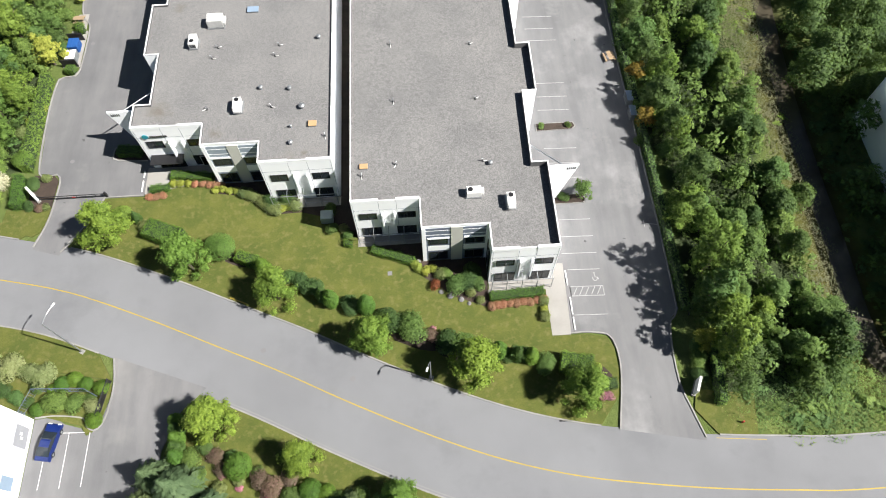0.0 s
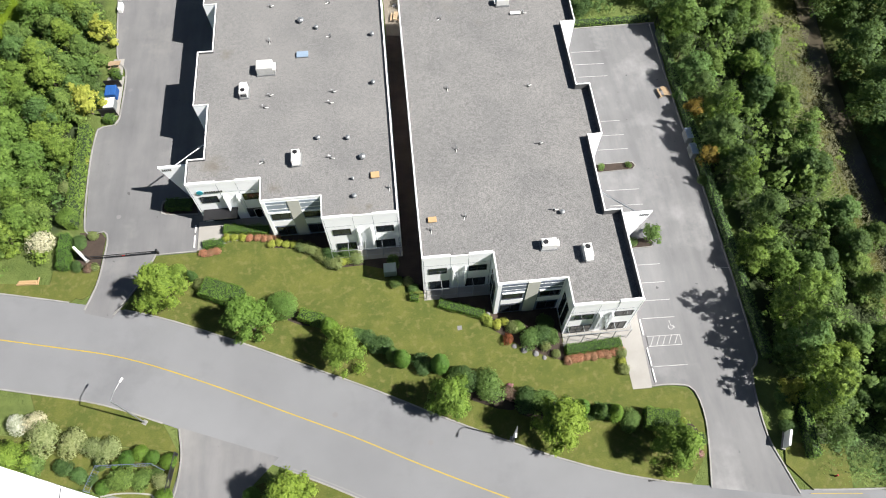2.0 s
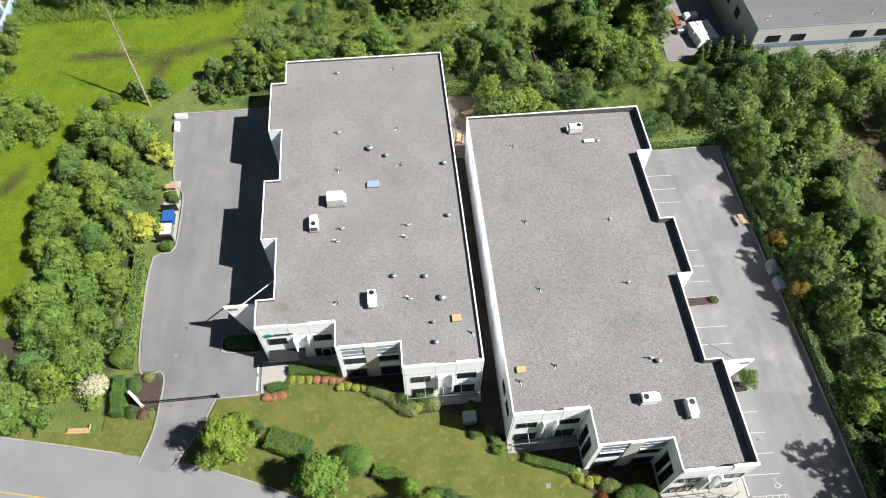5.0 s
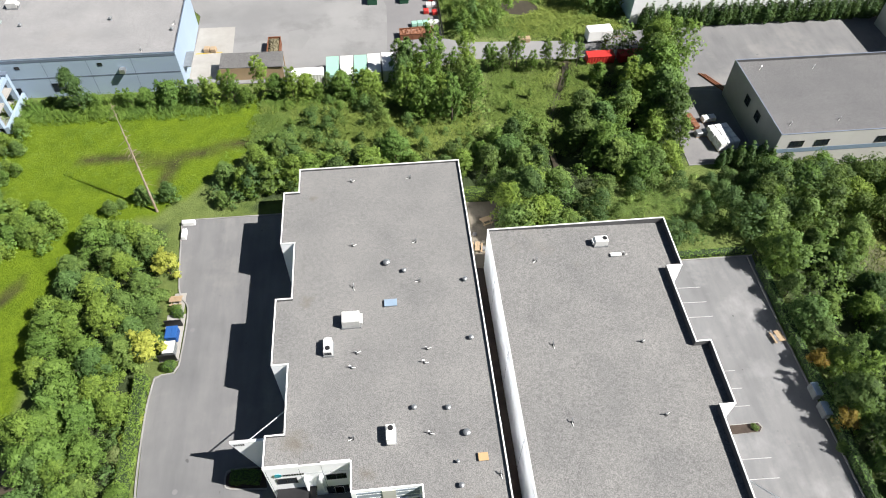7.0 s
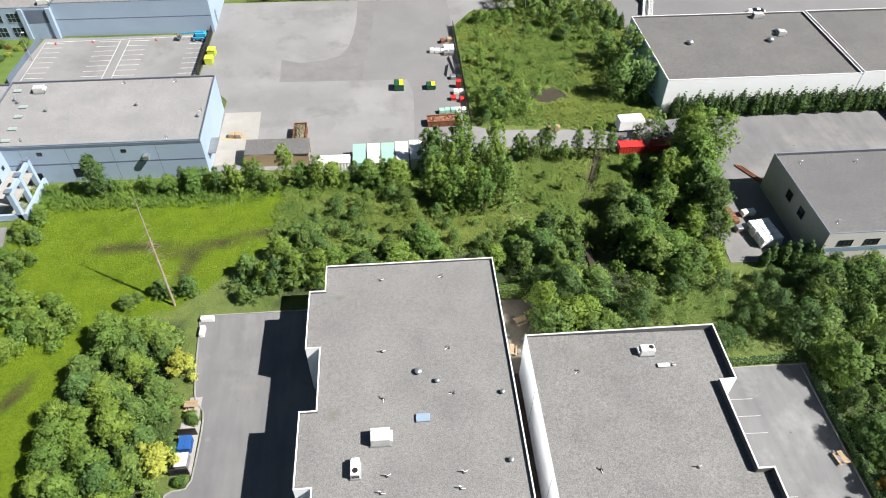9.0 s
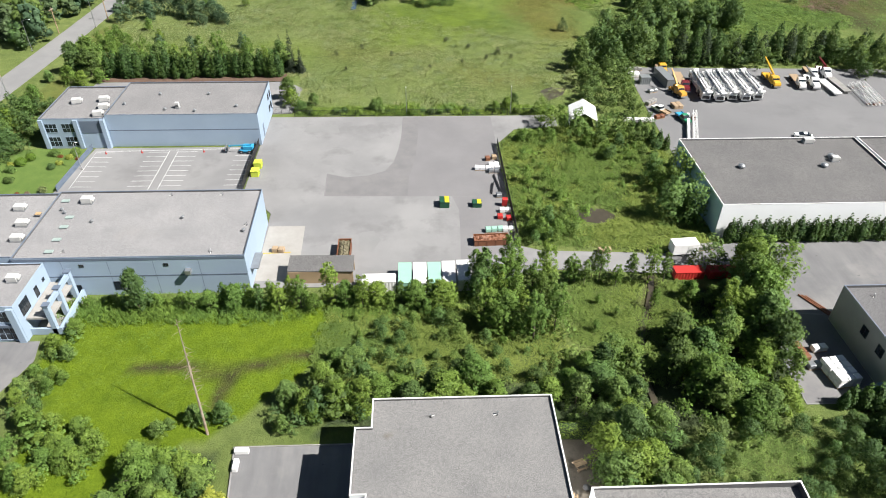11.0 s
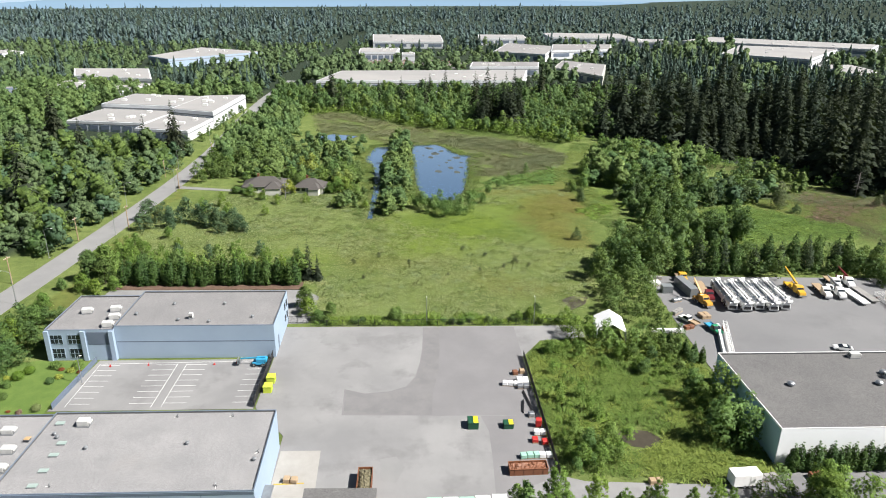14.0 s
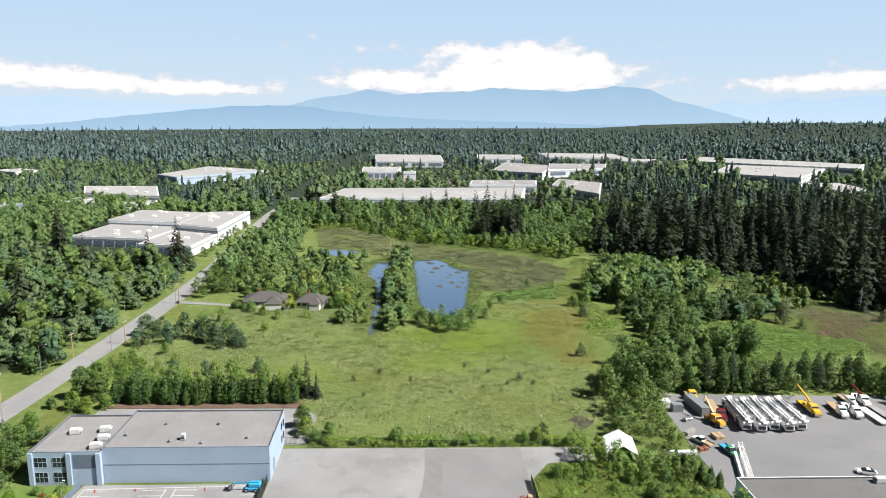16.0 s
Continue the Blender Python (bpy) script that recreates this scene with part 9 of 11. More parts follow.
def goods_material():
    m, nt, bsdf = tree_of("mixed_goods")
    g = nt.nodes.new("ShaderNodeNewGeometry")
    r = nt.nodes.new("ShaderNodeValToRGB")
    for k, (p, c) in enumerate(((0.0, (0.30, 0.12, 0.08)), (0.3, (0.32, 0.28, 0.24)), (0.6, (0.16, 0.15, 0.15)), (1.0, (0.5, 0.48, 0.45)))):
        e = r.color_ramp.elements[k] if k < 2 else r.color_ramp.elements.new(p)
        e.position, e.color = p, (*c, 1)
    nt.links.new(g.outputs["Random Per Island"], r.inputs[0])
    nt.links.new(r.outputs[0], bsdf.inputs["Base Color"])
    bsdf.inputs["Roughness"].default_value = 0.8
    return m


M["goods"] = goods_material()
M["brush"] = surface("cut_branches", (0.07, 0.06, 0.03), (0.19, 0.17, 0.11), 1.5, 6.0, 0.95, 0.5, grain=0.6)
estate_clutter()


def far_forest():
    """The forest that fills the country to the foot of the hills, thinner the farther it lies."""
    r = np.random.default_rng(91)
    keep, mixed = [], []
    y = 655.0
    while y < 3500:
        gap = 10.0 + (y - 650) * 0.0185
        xs = np.arange(-0.86 * y - 120, 0.78 * y + 120, gap)
        px = xs + r.uniform(-0.5, 0.5, len(xs)) * gap
        py = y + r.uniform(-0.5, 0.5, len(xs)) * gap
        ok = np.ones(len(xs), bool)
        for e in ESTATE:
            big = shrink(e, -7.0)
            ok &= ~inside(px, py, big)
            # the open aprons in front of the sheds
            lo = min(p[1] for p in e)
            ok &= ~((px > min(p[0] for p in e) - 4) & (px < max(p[0] for p in e) + 4) & (py > lo - 34) & (py < lo + 4))
        ok &= ~inside(px, py, [(-112, 848), (24, 848), (42, 922), (-112, 922)])
        ok &= dist_line(px, py, WEST) > 9
        ok &= ~((py < 700) & (px > -160) & (px < 190) & (py > 640))
        keep.append(np.stack([px[ok], py[ok]], 1))
        y += gap * 0.95
    p = np.concatenate(keep)
    patch = np.sin(p[:, 0] * 0.011 + 2 * np.sin(p[:, 1] * 0.006)) + np.sin(p[:, 1] * 0.013 + p[:, 0] * 0.004) + r.normal(scale=0.8, size=len(p))
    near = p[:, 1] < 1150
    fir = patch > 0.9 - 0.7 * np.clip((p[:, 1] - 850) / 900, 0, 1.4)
    fir |= (p[:, 0] > 130) & (p[:, 1] < 860)
    fir &= r.uniform(0, 1, len(p)) > 0.22
    roll = 0.8 + 0.55 * patchy(p[:, 0], p[:, 1], 0.035) + 0.2 * np.clip((p[:, 1] - 1500) / 1500, 0, 1)
    blanket("far_forest", p[near & fir], FIRS, 0.38, 0.85, r, "nearfir", "far forest of dark firs", "forest", own=roll[near & fir])
    blanket("far_forest", p[near & ~fir], BROADS, 0.8, 1.35, r, "farleaf", "far forest of broadleaf trees", "forest", own=roll[near & ~fir])
    # Beyond 1150 m the foliage colours carry painted haze.
    blanket("far_forest", p[~near & fir], LOWFIRS, 0.45, 1.05, r, "farfir", "fir forest towards the hills, blue haze in its colour", "forest", own=roll[~near & fir])
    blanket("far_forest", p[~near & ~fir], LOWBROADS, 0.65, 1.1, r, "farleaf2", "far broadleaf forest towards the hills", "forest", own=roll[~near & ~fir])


# Pale bluish base colour with the haze of the far woods in it.
M["farleaf2"] = leaf_material("hazy_far_leaves", (0.06, 0.088, 0.086), (0.105, 0.142, 0.13), 0.08, (1.1, 1.05, 0.95), 0, 0.4, 0.03, mottle=0.15)
far_forest()


def ridge(name, radius, profile, mat, label, rough, foot=-120.0):
    """A far mountain ridge on an arc round the place: angle (degrees from north) and height of its crest."""
    ang = np.arange(profile[0][0], profile[-1][0], 0.12)
    top = np.interp(ang, [p[0] for p in profile], [p[1] for p in profile])
    jag = np.array([rough * (noise.noise(Vector((a * 0.9, radius * 0.01, 0))) + 0.5 * noise.noise(Vector((a * 2.6, radius * 0.02, 3)))) for a in ang])
    top = top + jag
    rows = []
    for k in range(6):
        f = k / 5
        z = foot + (top - foot) * f
        rad = radius + 120 * f
        rows.append(np.stack([-35 + rad * np.sin(np.radians(ang)), 56 + rad * np.cos(np.radians(ang)), z], 1))
    v = np.concatenate(rows)
    n = len(ang)
    i = (np.arange(5)[:, None] * n + np.arange(n - 1)[None, :]).ravel()
    me = fast_mesh(name, v, np.stack([i, i + 1, i + n + 1, i + n], 1), M[mat])
    me.shade_smooth()
    tagged(new(name, me), label, "mountains", kind="structure")


def haze_glow_material(name, low, high, z0, z1):
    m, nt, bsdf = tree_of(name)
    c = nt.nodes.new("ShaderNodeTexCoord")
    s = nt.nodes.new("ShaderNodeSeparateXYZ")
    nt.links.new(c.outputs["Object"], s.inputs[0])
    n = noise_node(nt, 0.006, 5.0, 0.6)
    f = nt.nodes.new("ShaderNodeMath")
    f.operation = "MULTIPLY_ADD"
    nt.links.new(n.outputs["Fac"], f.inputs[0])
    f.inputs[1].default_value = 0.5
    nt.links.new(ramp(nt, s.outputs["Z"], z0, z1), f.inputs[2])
    # Haze is put into an emission colour, paler towards the foot.
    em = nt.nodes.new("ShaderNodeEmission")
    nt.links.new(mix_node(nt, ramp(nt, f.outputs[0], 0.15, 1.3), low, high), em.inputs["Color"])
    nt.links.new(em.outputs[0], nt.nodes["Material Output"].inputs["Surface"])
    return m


# Self-glowing blues imitate ridges seen through haze.
M["hill"] = haze_glow_material("haze_glow_hill", (0.225, 0.33, 0.435), (0.175, 0.28, 0.39), 0, 140)
M["massif"] = haze_glow_material("haze_glow_mountain", (0.255, 0.355, 0.455), (0.2, 0.3, 0.405), 60, 280)
M["range"] = haze_glow_material("haze_glow_range", (0.335, 0.43, 0.53), (0.29, 0.39, 0.495), 80, 260)
ridge("backdrop_hill", 4250, [(-60, -30), (-40, -25), (-33.5, -13), (-28.3, 5), (-25, 34), (-21.2, 69), (-17.9, 98), (-15, 125), (-11.9, 135), (-8.8, 133), (-6.1, 102), (-2.4, 78), (2.3, 62), (7.9, 54), (17, 44), (40, 40)], "hill", "long wooded hill in the distance, glowing haze blue", 5)
ridge("backdrop_mountain", 4450, [(-20, 0), (-14.2, 35), (-10.2, 137), (-7.9, 186), (-5.6, 217), (-3.8, 252), (-1.5, 219), (1.3, 233), (4.6, 251), (6.4, 270), (8.7, 262), (12.4, 253), (15.1, 275), (16.1, 286), (19, 266), (20.7, 205), (23.3, 156), (27, 70), (30, 40)], "massif", "broad mountain in the distance, glowing haze blue", 7)
ridge("backdrop_range", 4600, [(-62, 130), (-45, 160), (-34.8, 150), (-30.1, 155), (-27, 174), (-24.2, 154), (-20.7, 147), (-17.1, 139), (-9.7, 128), (0, 120), (20.4, 106), (23.3, 161), (24.8, 213), (26.5, 183), (29.1, 223), (30.9, 204), (32.3, 223), (33.7, 235), (36, 222), (40.6, 240), (60, 200)], "range", "mountain range in the distance, glowing pale haze blue", 8)


def clouds():
    """Banks of cumulus and a veil of sky haze, on a glowing sheet far behind the mountains."""
    ang = np.radians(np.arange(-62, 62.1, 0.5))
    zs = np.arange(60, 1500, 18.0)
    A, Z = np.meshgrid(ang, zs)
    X, Y = -35 + 4800 * np.sin(A), 56 + 4800 * np.cos(A)
    deg = np.degrees(A)
    thick = np.zeros(A.shape)
    for a, z, wa, wz, k in ((6, 330, 11, 130, 1.1), (8, 480, 6, 100, 0.9), (14, 400, 5, 110, 0.9), (-4, 300, 6, 70, 0.8), (-27, 280, 7, 70, 1.0), (-20, 240, 7, 55, 0.8), (-33, 320, 6, 80, 0.9), (-15, 240, 4, 50, 0.6), (29, 300, 7, 60, 0.75), (33, 330, 4, 60, 0.7), (-46, 300, 9, 90, 0.9), (46, 320, 9, 80, 0.8), (0, 560, 18, 60, 0.28)):
        thick += k * np.exp(-((deg - a) / wa) ** 2 - ((Z - z) / wz) ** 2)
    veil = np.clip(0.97 - np.maximum(Z - 900, 0) / 620, 0, 1)
    ny, nx = A.shape
    i = (np.arange(ny - 1)[:, None] * nx + np.arange(nx - 1)[None, :]).ravel()
    me = fast_mesh("backdrop_clouds", np.stack([X.ravel(), Y.ravel(), Z.ravel()], 1), np.stack([i, i + 1, i + nx + 1, i + nx], 1), M["cloud"])
    at_ = me.color_attributes.new("cover", "FLOAT_COLOR", "POINT")
    at_.data.foreach_set("color", np.stack([thick.ravel(), veil.ravel(), np.clip((Z.ravel() - 100) / 800, 0, 1), np.ones(A.size)], 1).astype(np.float32).ravel())
    ob = new("backdrop_clouds", me)
    ob.visible_shadow = False
    tagged(ob, "glowing sheet of white cumulus clouds and sky haze over the mountains", "clouds", kind="structure")


def cloud_material():
    m, nt, bsdf = tree_of("glowing_cloud_haze")
    at_ = nt.nodes.new("ShaderNodeAttribute")
    at_.attribute_name = "cover"
    sep = nt.nodes.new("ShaderNodeSeparateColor")
    nt.links.new(at_.outputs["Color"], sep.inputs[0])
    mp = nt.nodes.new("ShaderNodeMapping")
    mp.inputs["Scale"].default_value = (1, 1, 1.9)
    c = nt.nodes.new("ShaderNodeTexCoord")
    nt.links.new(c.outputs["Object"], mp.inputs[0])
    n = noise_node(nt, 0.0055, 10.0, 0.6, mp.outputs[0])
    d = nt.nodes.new("ShaderNodeMath")
    d.operation = "MULTIPLY_ADD"
    nt.links.new(n.outputs["Fac"], d.inputs[0])
    d.inputs[1].default_value = 2.5
    nt.links.new(sep.outputs[0], d.inputs[2])
    alpha = ramp(nt, d.outputs[0], 1.65, 2.1)
    # Cloud shading is painted in: lilac-grey where thin, white where thick.
    shade = mix_node(nt, ramp(nt, d.outputs[0], 1.65, 2.3), (0.55, 0.565, 0.64), (0.80, 0.80, 0.805))
    mx = nt.nodes.new("ShaderNodeMath")
    mx.operation = "MAXIMUM"
    nt.links.new(alpha, mx.inputs[0])
    nt.links.new(sep.outputs[1], mx.inputs[1])
    # Horizon haze, paler low down, is painted into the glow.
    air = mix_node(nt, sep.outputs[2], (0.53, 0.64, 0.735), (0.40, 0.555, 0.735))
    col = mix_node(nt, alpha, air, shade)
    em = nt.nodes.new("ShaderNodeEmission")
    em.inputs["Strength"].default_value = 0.67
    nt.links.new(col, em.inputs["Color"])
    tr = nt.nodes.new("ShaderNodeBsdfTransparent")
    ms = nt.nodes.new("ShaderNodeMixShader")
    nt.links.new(mx.outputs[0], ms.inputs[0])
    nt.links.new(tr.outputs[0], ms.inputs[1])
    nt.links.new(em.outputs[0], ms.inputs[2])
    nt.links.new(ms.outputs[0], nt.nodes["Material Output"].inputs["Surface"])
    return m


M["cloud"] = cloud_material()
clouds()


def weed(seed, poly, n, label):
    """Flat drifts of floating weed on the pond."""
    r = np.random.default_rng(seed)
    bm = bmesh.new()
    for x, y in scatter(poly, n, r):
        if not wet(np.array([x]), np.array([y]))[0]:
            continue
        a0, k = r.uniform(0.6, 2.6), r.uniform(0, 6)
        prism([(x + a0 * math.cos(t * 0.9 + k) * r.uniform(0.5, 1.1), y + 1.6 * a0 * math.sin(t * 0.9 + k) * r.uniform(0.5, 1.1)) for t in range(7)], -0.34, -0.238, bm)
    tagged(link("pond_weed", bm, M["weed"]), label, "pond weed", kind="stuff")


M["weed"] = surface("floating_weed", (0.045, 0.055, 0.05), (0.06, 0.068, 0.056), 0.3, 3.0, 0.8, 0.1)
weed(5, [(-34, 370), (-10, 372), (-8, 420), (-34, 436)], 8.5, "brown-green floating weed on the pond")


# ---------------------------------------------------------------- vehicles
def paint(name, a, rough=0.3):
    return M.setdefault(name, plain(name, a, rough, 0.0, 0.06))


for nm, a in (("blue_car_paint", (0.004, 0.016, 0.11)), ("white_truck_paint", (0.74, 0.74, 0.73)), ("orange_crane_paint", (0.52, 0.27, 0.04)), ("yellow_truck_paint", (0.58, 0.34, 0.03)), ("maroon_truck_paint", (0.13, 0.015, 0.02)), ("green_truck_paint", (0.02, 0.22, 0.10)),
              ("grey_container_paint", (0.1806, 0.1963, 0.2041)), ("rubber", (0.0157, 0.0157, 0.0157)), ("lime_plastic", (0.47, 0.56, 0.06)), ("mint_container_paint", (0.2826, 0.4867, 0.3925)), ("dark_green_bin", (0.0079, 0.0628, 0.0314)), ("yellow_lid", (0.5495, 0.4553, 0.0236)), ("rust_steel", (0.1727, 0.0667, 0.0314)), ("red_plastic", (0.4318, 0.0236, 0.0196)),
              ("aerial_blue", (0.03, 0.28, 0.48)), ("blue_bin", (0.015, 0.08, 0.27)), ("brown_roof", (0.078, 0.071, 0.066)), ("timber", (0.33, 0.24, 0.15)), ("bright_white", (0.85, 0.85, 0.85))):
    paint(nm, a, 0.35 if "paint" in nm else 0.6)


def profile_body(bm, prof, w, taper=0.0):
    """A body with the given side view (x, z), w metres wide, drawn in towards its roof."""
    top = max(z for _, z in prof)
    low = min(z for _, z in prof)
    sides = []
    for s in (-1, 1):
        sides.append([bm.verts.new((x, s * (w / 2 - taper * ((z - low) / (top - low)) ** 2), z)) for x, z in prof])
    bm.faces.new(sides[0]), bm.faces.new(sides[1][::-1])
    n = len(prof)
    for i in range(n):
        bm.faces.new((sides[0][i], sides[1][i], sides[1][(i + 1) % n], sides[0][(i + 1) % n]))
    bmesh.ops.recalc_face_normals(bm, faces=bm.faces)
    return bm


def wheels(ob, xs, w, r, wide=0.24):
    for x in xs:
        for s in (-1, 1):
            bm = bmesh.new()
            tube(bm, (x, s * (w / 2 - wide), r), (x, s * w / 2, r), r, sides=14)
            wh = part("wheel", bm, M["rubber"], ob, "black rubber tyre")
            bm = bmesh.new()
            tube(bm, (x, s * (w / 2 - 0.02), r), (x, s * (w / 2 + 0.01), r), r * 0.55, sides=10)
            part("rim", bm, M["steel"], wh)


def car(x, y, turn, mat, label):
    ob = new("car")
    tagged(ob, label, "car")
    part("body", profile_body(bmesh.new(), [(-2.2, 0.35), (-2.25, 0.75), (-2.0, 0.95), (-1.3, 1.02), (1.0, 0.98), (2.0, 0.82), (2.2, 0.6), (2.15, 0.35)], 1.78, 0.08), M[mat], ob)
    part("cabin_glass", profile_body(bmesh.new(), [(-1.75, 0.98), (-1.1, 1.38), (0.3, 1.40), (1.15, 0.98)], 1.6, 0.16), M["glass"], ob, "dark car windows")
    part("roof", profile_body(bmesh.new(), [(-0.75, 1.38), (-0.6, 1.45), (0.0, 1.46), (0.2, 1.39)], 1.24, 0.05), M[mat], ob)
    wheels(ob, (-1.35, 1.35), 1.8, 0.33)
    for s in (-0.6, 0.6):
        part("headlight", boxes((2.08, s - 0.2, 0.6, 2.2, s + 0.2, 0.74)), M["bright_white"], ob)
    ob.matrix_basis = pose(x, y, 0.01, 0, 0, turn)
    return ob


def pickup(x, y, turn, mat, label, deck="timber"):
    ob = new("pickup_truck")
    tagged(ob, label, "pickup truck")
    part("body", profile_body(bmesh.new(), [(-0.4, 0.5), (-0.4, 1.15), (1.5, 1.15), (2.7, 1.05), (2.8, 0.5)], 1.95, 0.06), M[mat], ob)
    part("cab", profile_body(bmesh.new(), [(-0.4, 1.1), (-0.2, 1.78), (1.0, 1.8), (1.6, 1.12)], 1.85, 0.16), M["glass"], ob, "dark cab windows")
    part("cab_roof", boxes((-0.25, -0.75, 1.76, 0.95, 0.75, 1.86), bevel=0.04), M[mat], ob)
    part("bed", boxes((-3.0, -1.05, 0.75, -0.5, 1.05, 0.9), (-3.0, -1.05, 0.9, -0.5, -0.97, 1.15), (-3.0, 0.97, 0.9, -0.5, 1.05, 1.15)), M[deck], ob, "flat wooden load bed")
    wheels(ob, (-1.9, 1.9), 1.95, 0.4)
    ob.matrix_basis = pose(x, y, 0.01, 0, 0, turn)
    return ob


def heavy_truck(x, y, turn, mat, label, length=10.5, load="boom", boom_mat=None, boom=12.0, name="boom_truck", rise=6, over=False):
    """A conventional truck (bonnet ahead along +x) with a boom, a flat deck or a box."""
    ob = new(name)
    tagged(ob, label, "truck", group="trucks in the yard")
    nose = length / 2
    part("bonnet", profile_body(bmesh.new(), [(nose - 1.9, 0.8), (nose - 1.9, 1.95), (nose - 0.2, 1.7), (nose, 1.2), (nose, 0.8)], 1.9, 0.12), M[mat], ob)
    part("cab", profile_body(bmesh.new(), [(nose - 3.6, 0.8), (nose - 3.6, 2.75), (nose - 2.3, 2.8), (nose - 1.8, 1.95), (nose - 1.8, 0.8)], 2.3, 0.12), M[mat], ob)
    part("windscreen", profile_body(bmesh.new(), [(nose - 2.28, 2.6), (nose - 2.22, 2.62), (nose - 1.76, 1.98), (nose - 1.82, 1.96)], 2.0, 0.05), M["glass"], ob, "dark windscreen")
    part("chassis", boxes((-length / 2, -0.45, 0.7, nose - 0.2, 0.45, 1.0)), M["black"], ob)
    wheels(ob, (nose - 1.2, -length / 2 + 1.2, -length / 2 + 2.6), 2.4, 0.5, 0.32)
    part("bumper", boxes((nose, -1.1, 0.5, nose + 0.15, 1.1, 0.85)), M["steel"], ob)
    back = nose - 3.9
    if load in ("boom", "deck"):
        part("deck", boxes((-length / 2, -1.22, 1.0, back, 1.22, 1.18)), M["timber" if load == "deck" else mat], ob, "flat load deck")
    if load == "box":
        part("box_body", boxes((-length / 2, -1.24, 1.0, back, 1.24, 3.4), bevel=0.05), M[mat], ob)
    if load == "boom":
        bmat = M[boom_mat or mat]
        part("turret", boxes((back - 1.2, -0.7, 1.18, back - 0.1, 0.7, 2.6), bevel=0.08), bmat, ob)
        a = Vector((-length / 2 + 0.6, 0, 3.0)) if over else Vector((back - 0.5, 0, 2.8))
        d = Vector(((1 if over else -1) * math.cos(radians(rise)), 0, math.sin(radians(rise))))
        for k, (f0, f1, r) in enumerate(((0, 0.62, 0.34), (0.4, 0.85, 0.27), (0.7, 1.0, 0.2)) if not over else ((0, 0.97, 0.62), (0.02, 1.0, 0.45), (0.05, 0.9, 0.3))):
            bm = bmesh.new()
            lift = Vector((0, 0, 0.3 * k if over else 0))
            tube(bm, a + lift + d * boom * f0, a + lift + d * boom * f1, r, r * 0.85, 4)
            part("boom_section", bm, bmat, ob)
        for s in (-1, 1):
            part("outrigger", boxes((-length / 2 + 0.4, s * 1.22 - 0.1, 0.3, -length / 2 + 0.8, s * 1.22 + 0.1, 1.6)), bmat, ob)
            part("locker", boxes((-1.6, s * 1.0 - 0.22, 1.18, back - 1.4, s * 1.0 + 0.22, 1.9), bevel=0.04), bmat, ob)
    ob.matrix_basis = pose(x, y, 0.01, 0, 0, turn)
    return ob


def container(x, y, turn, l, mat, label, w=2.44, h=2.6, z=0.0):
    """A ribbed steel shipping container with double doors."""
    ob = new("shipping_container")
    tagged(ob, label, "shipping container", group="containers in the yard")
    bm = bmesh.new()
    n = int(l / 0.28)
    pts = []
    for i in range(n):
        x0 = -l / 2 + l * i / n
        pts += [(x0, -w / 2 + (0.0 if i % 2 else 0.04)), (x0 + l / n * 0.8, -w / 2 + (0.0 if i % 2 else 0.04))]
    pts2 = [(-a, -b) for a, b in pts]
    prism(pts + pts2, 0.12, h - 0.08, bm)
    part("side", bm, M[mat], ob)
    part("top", boxes((-l / 2, -w / 2 - 0.02, h - 0.08, l / 2, w / 2 + 0.02, h)), M[mat], ob)
    part("base_rail", boxes((-l / 2, -w / 2, 0, l / 2, w / 2, 0.12)), M[mat], ob)
    for s in (-1, 1):
        part("door", boxes((l / 2, min(0.03 * s, s * (w / 2 - 0.05)), 0.15, l / 2 + 0.05, max(0.03 * s, s * (w / 2 - 0.05)), h - 0.12)), M[mat], ob)
        for q in (0.35, 0.85):
            bm = bmesh.new()
            tube(bm, (l / 2 + 0.08, s * q, 0.2), (l / 2 + 0.08, s * q, h - 0.2), 0.025, sides=5)
            part("lock_rod", bm, M["steel"], ob)
    ob.matrix_basis = pose(x, y, z, 0, 0, turn)
    return ob


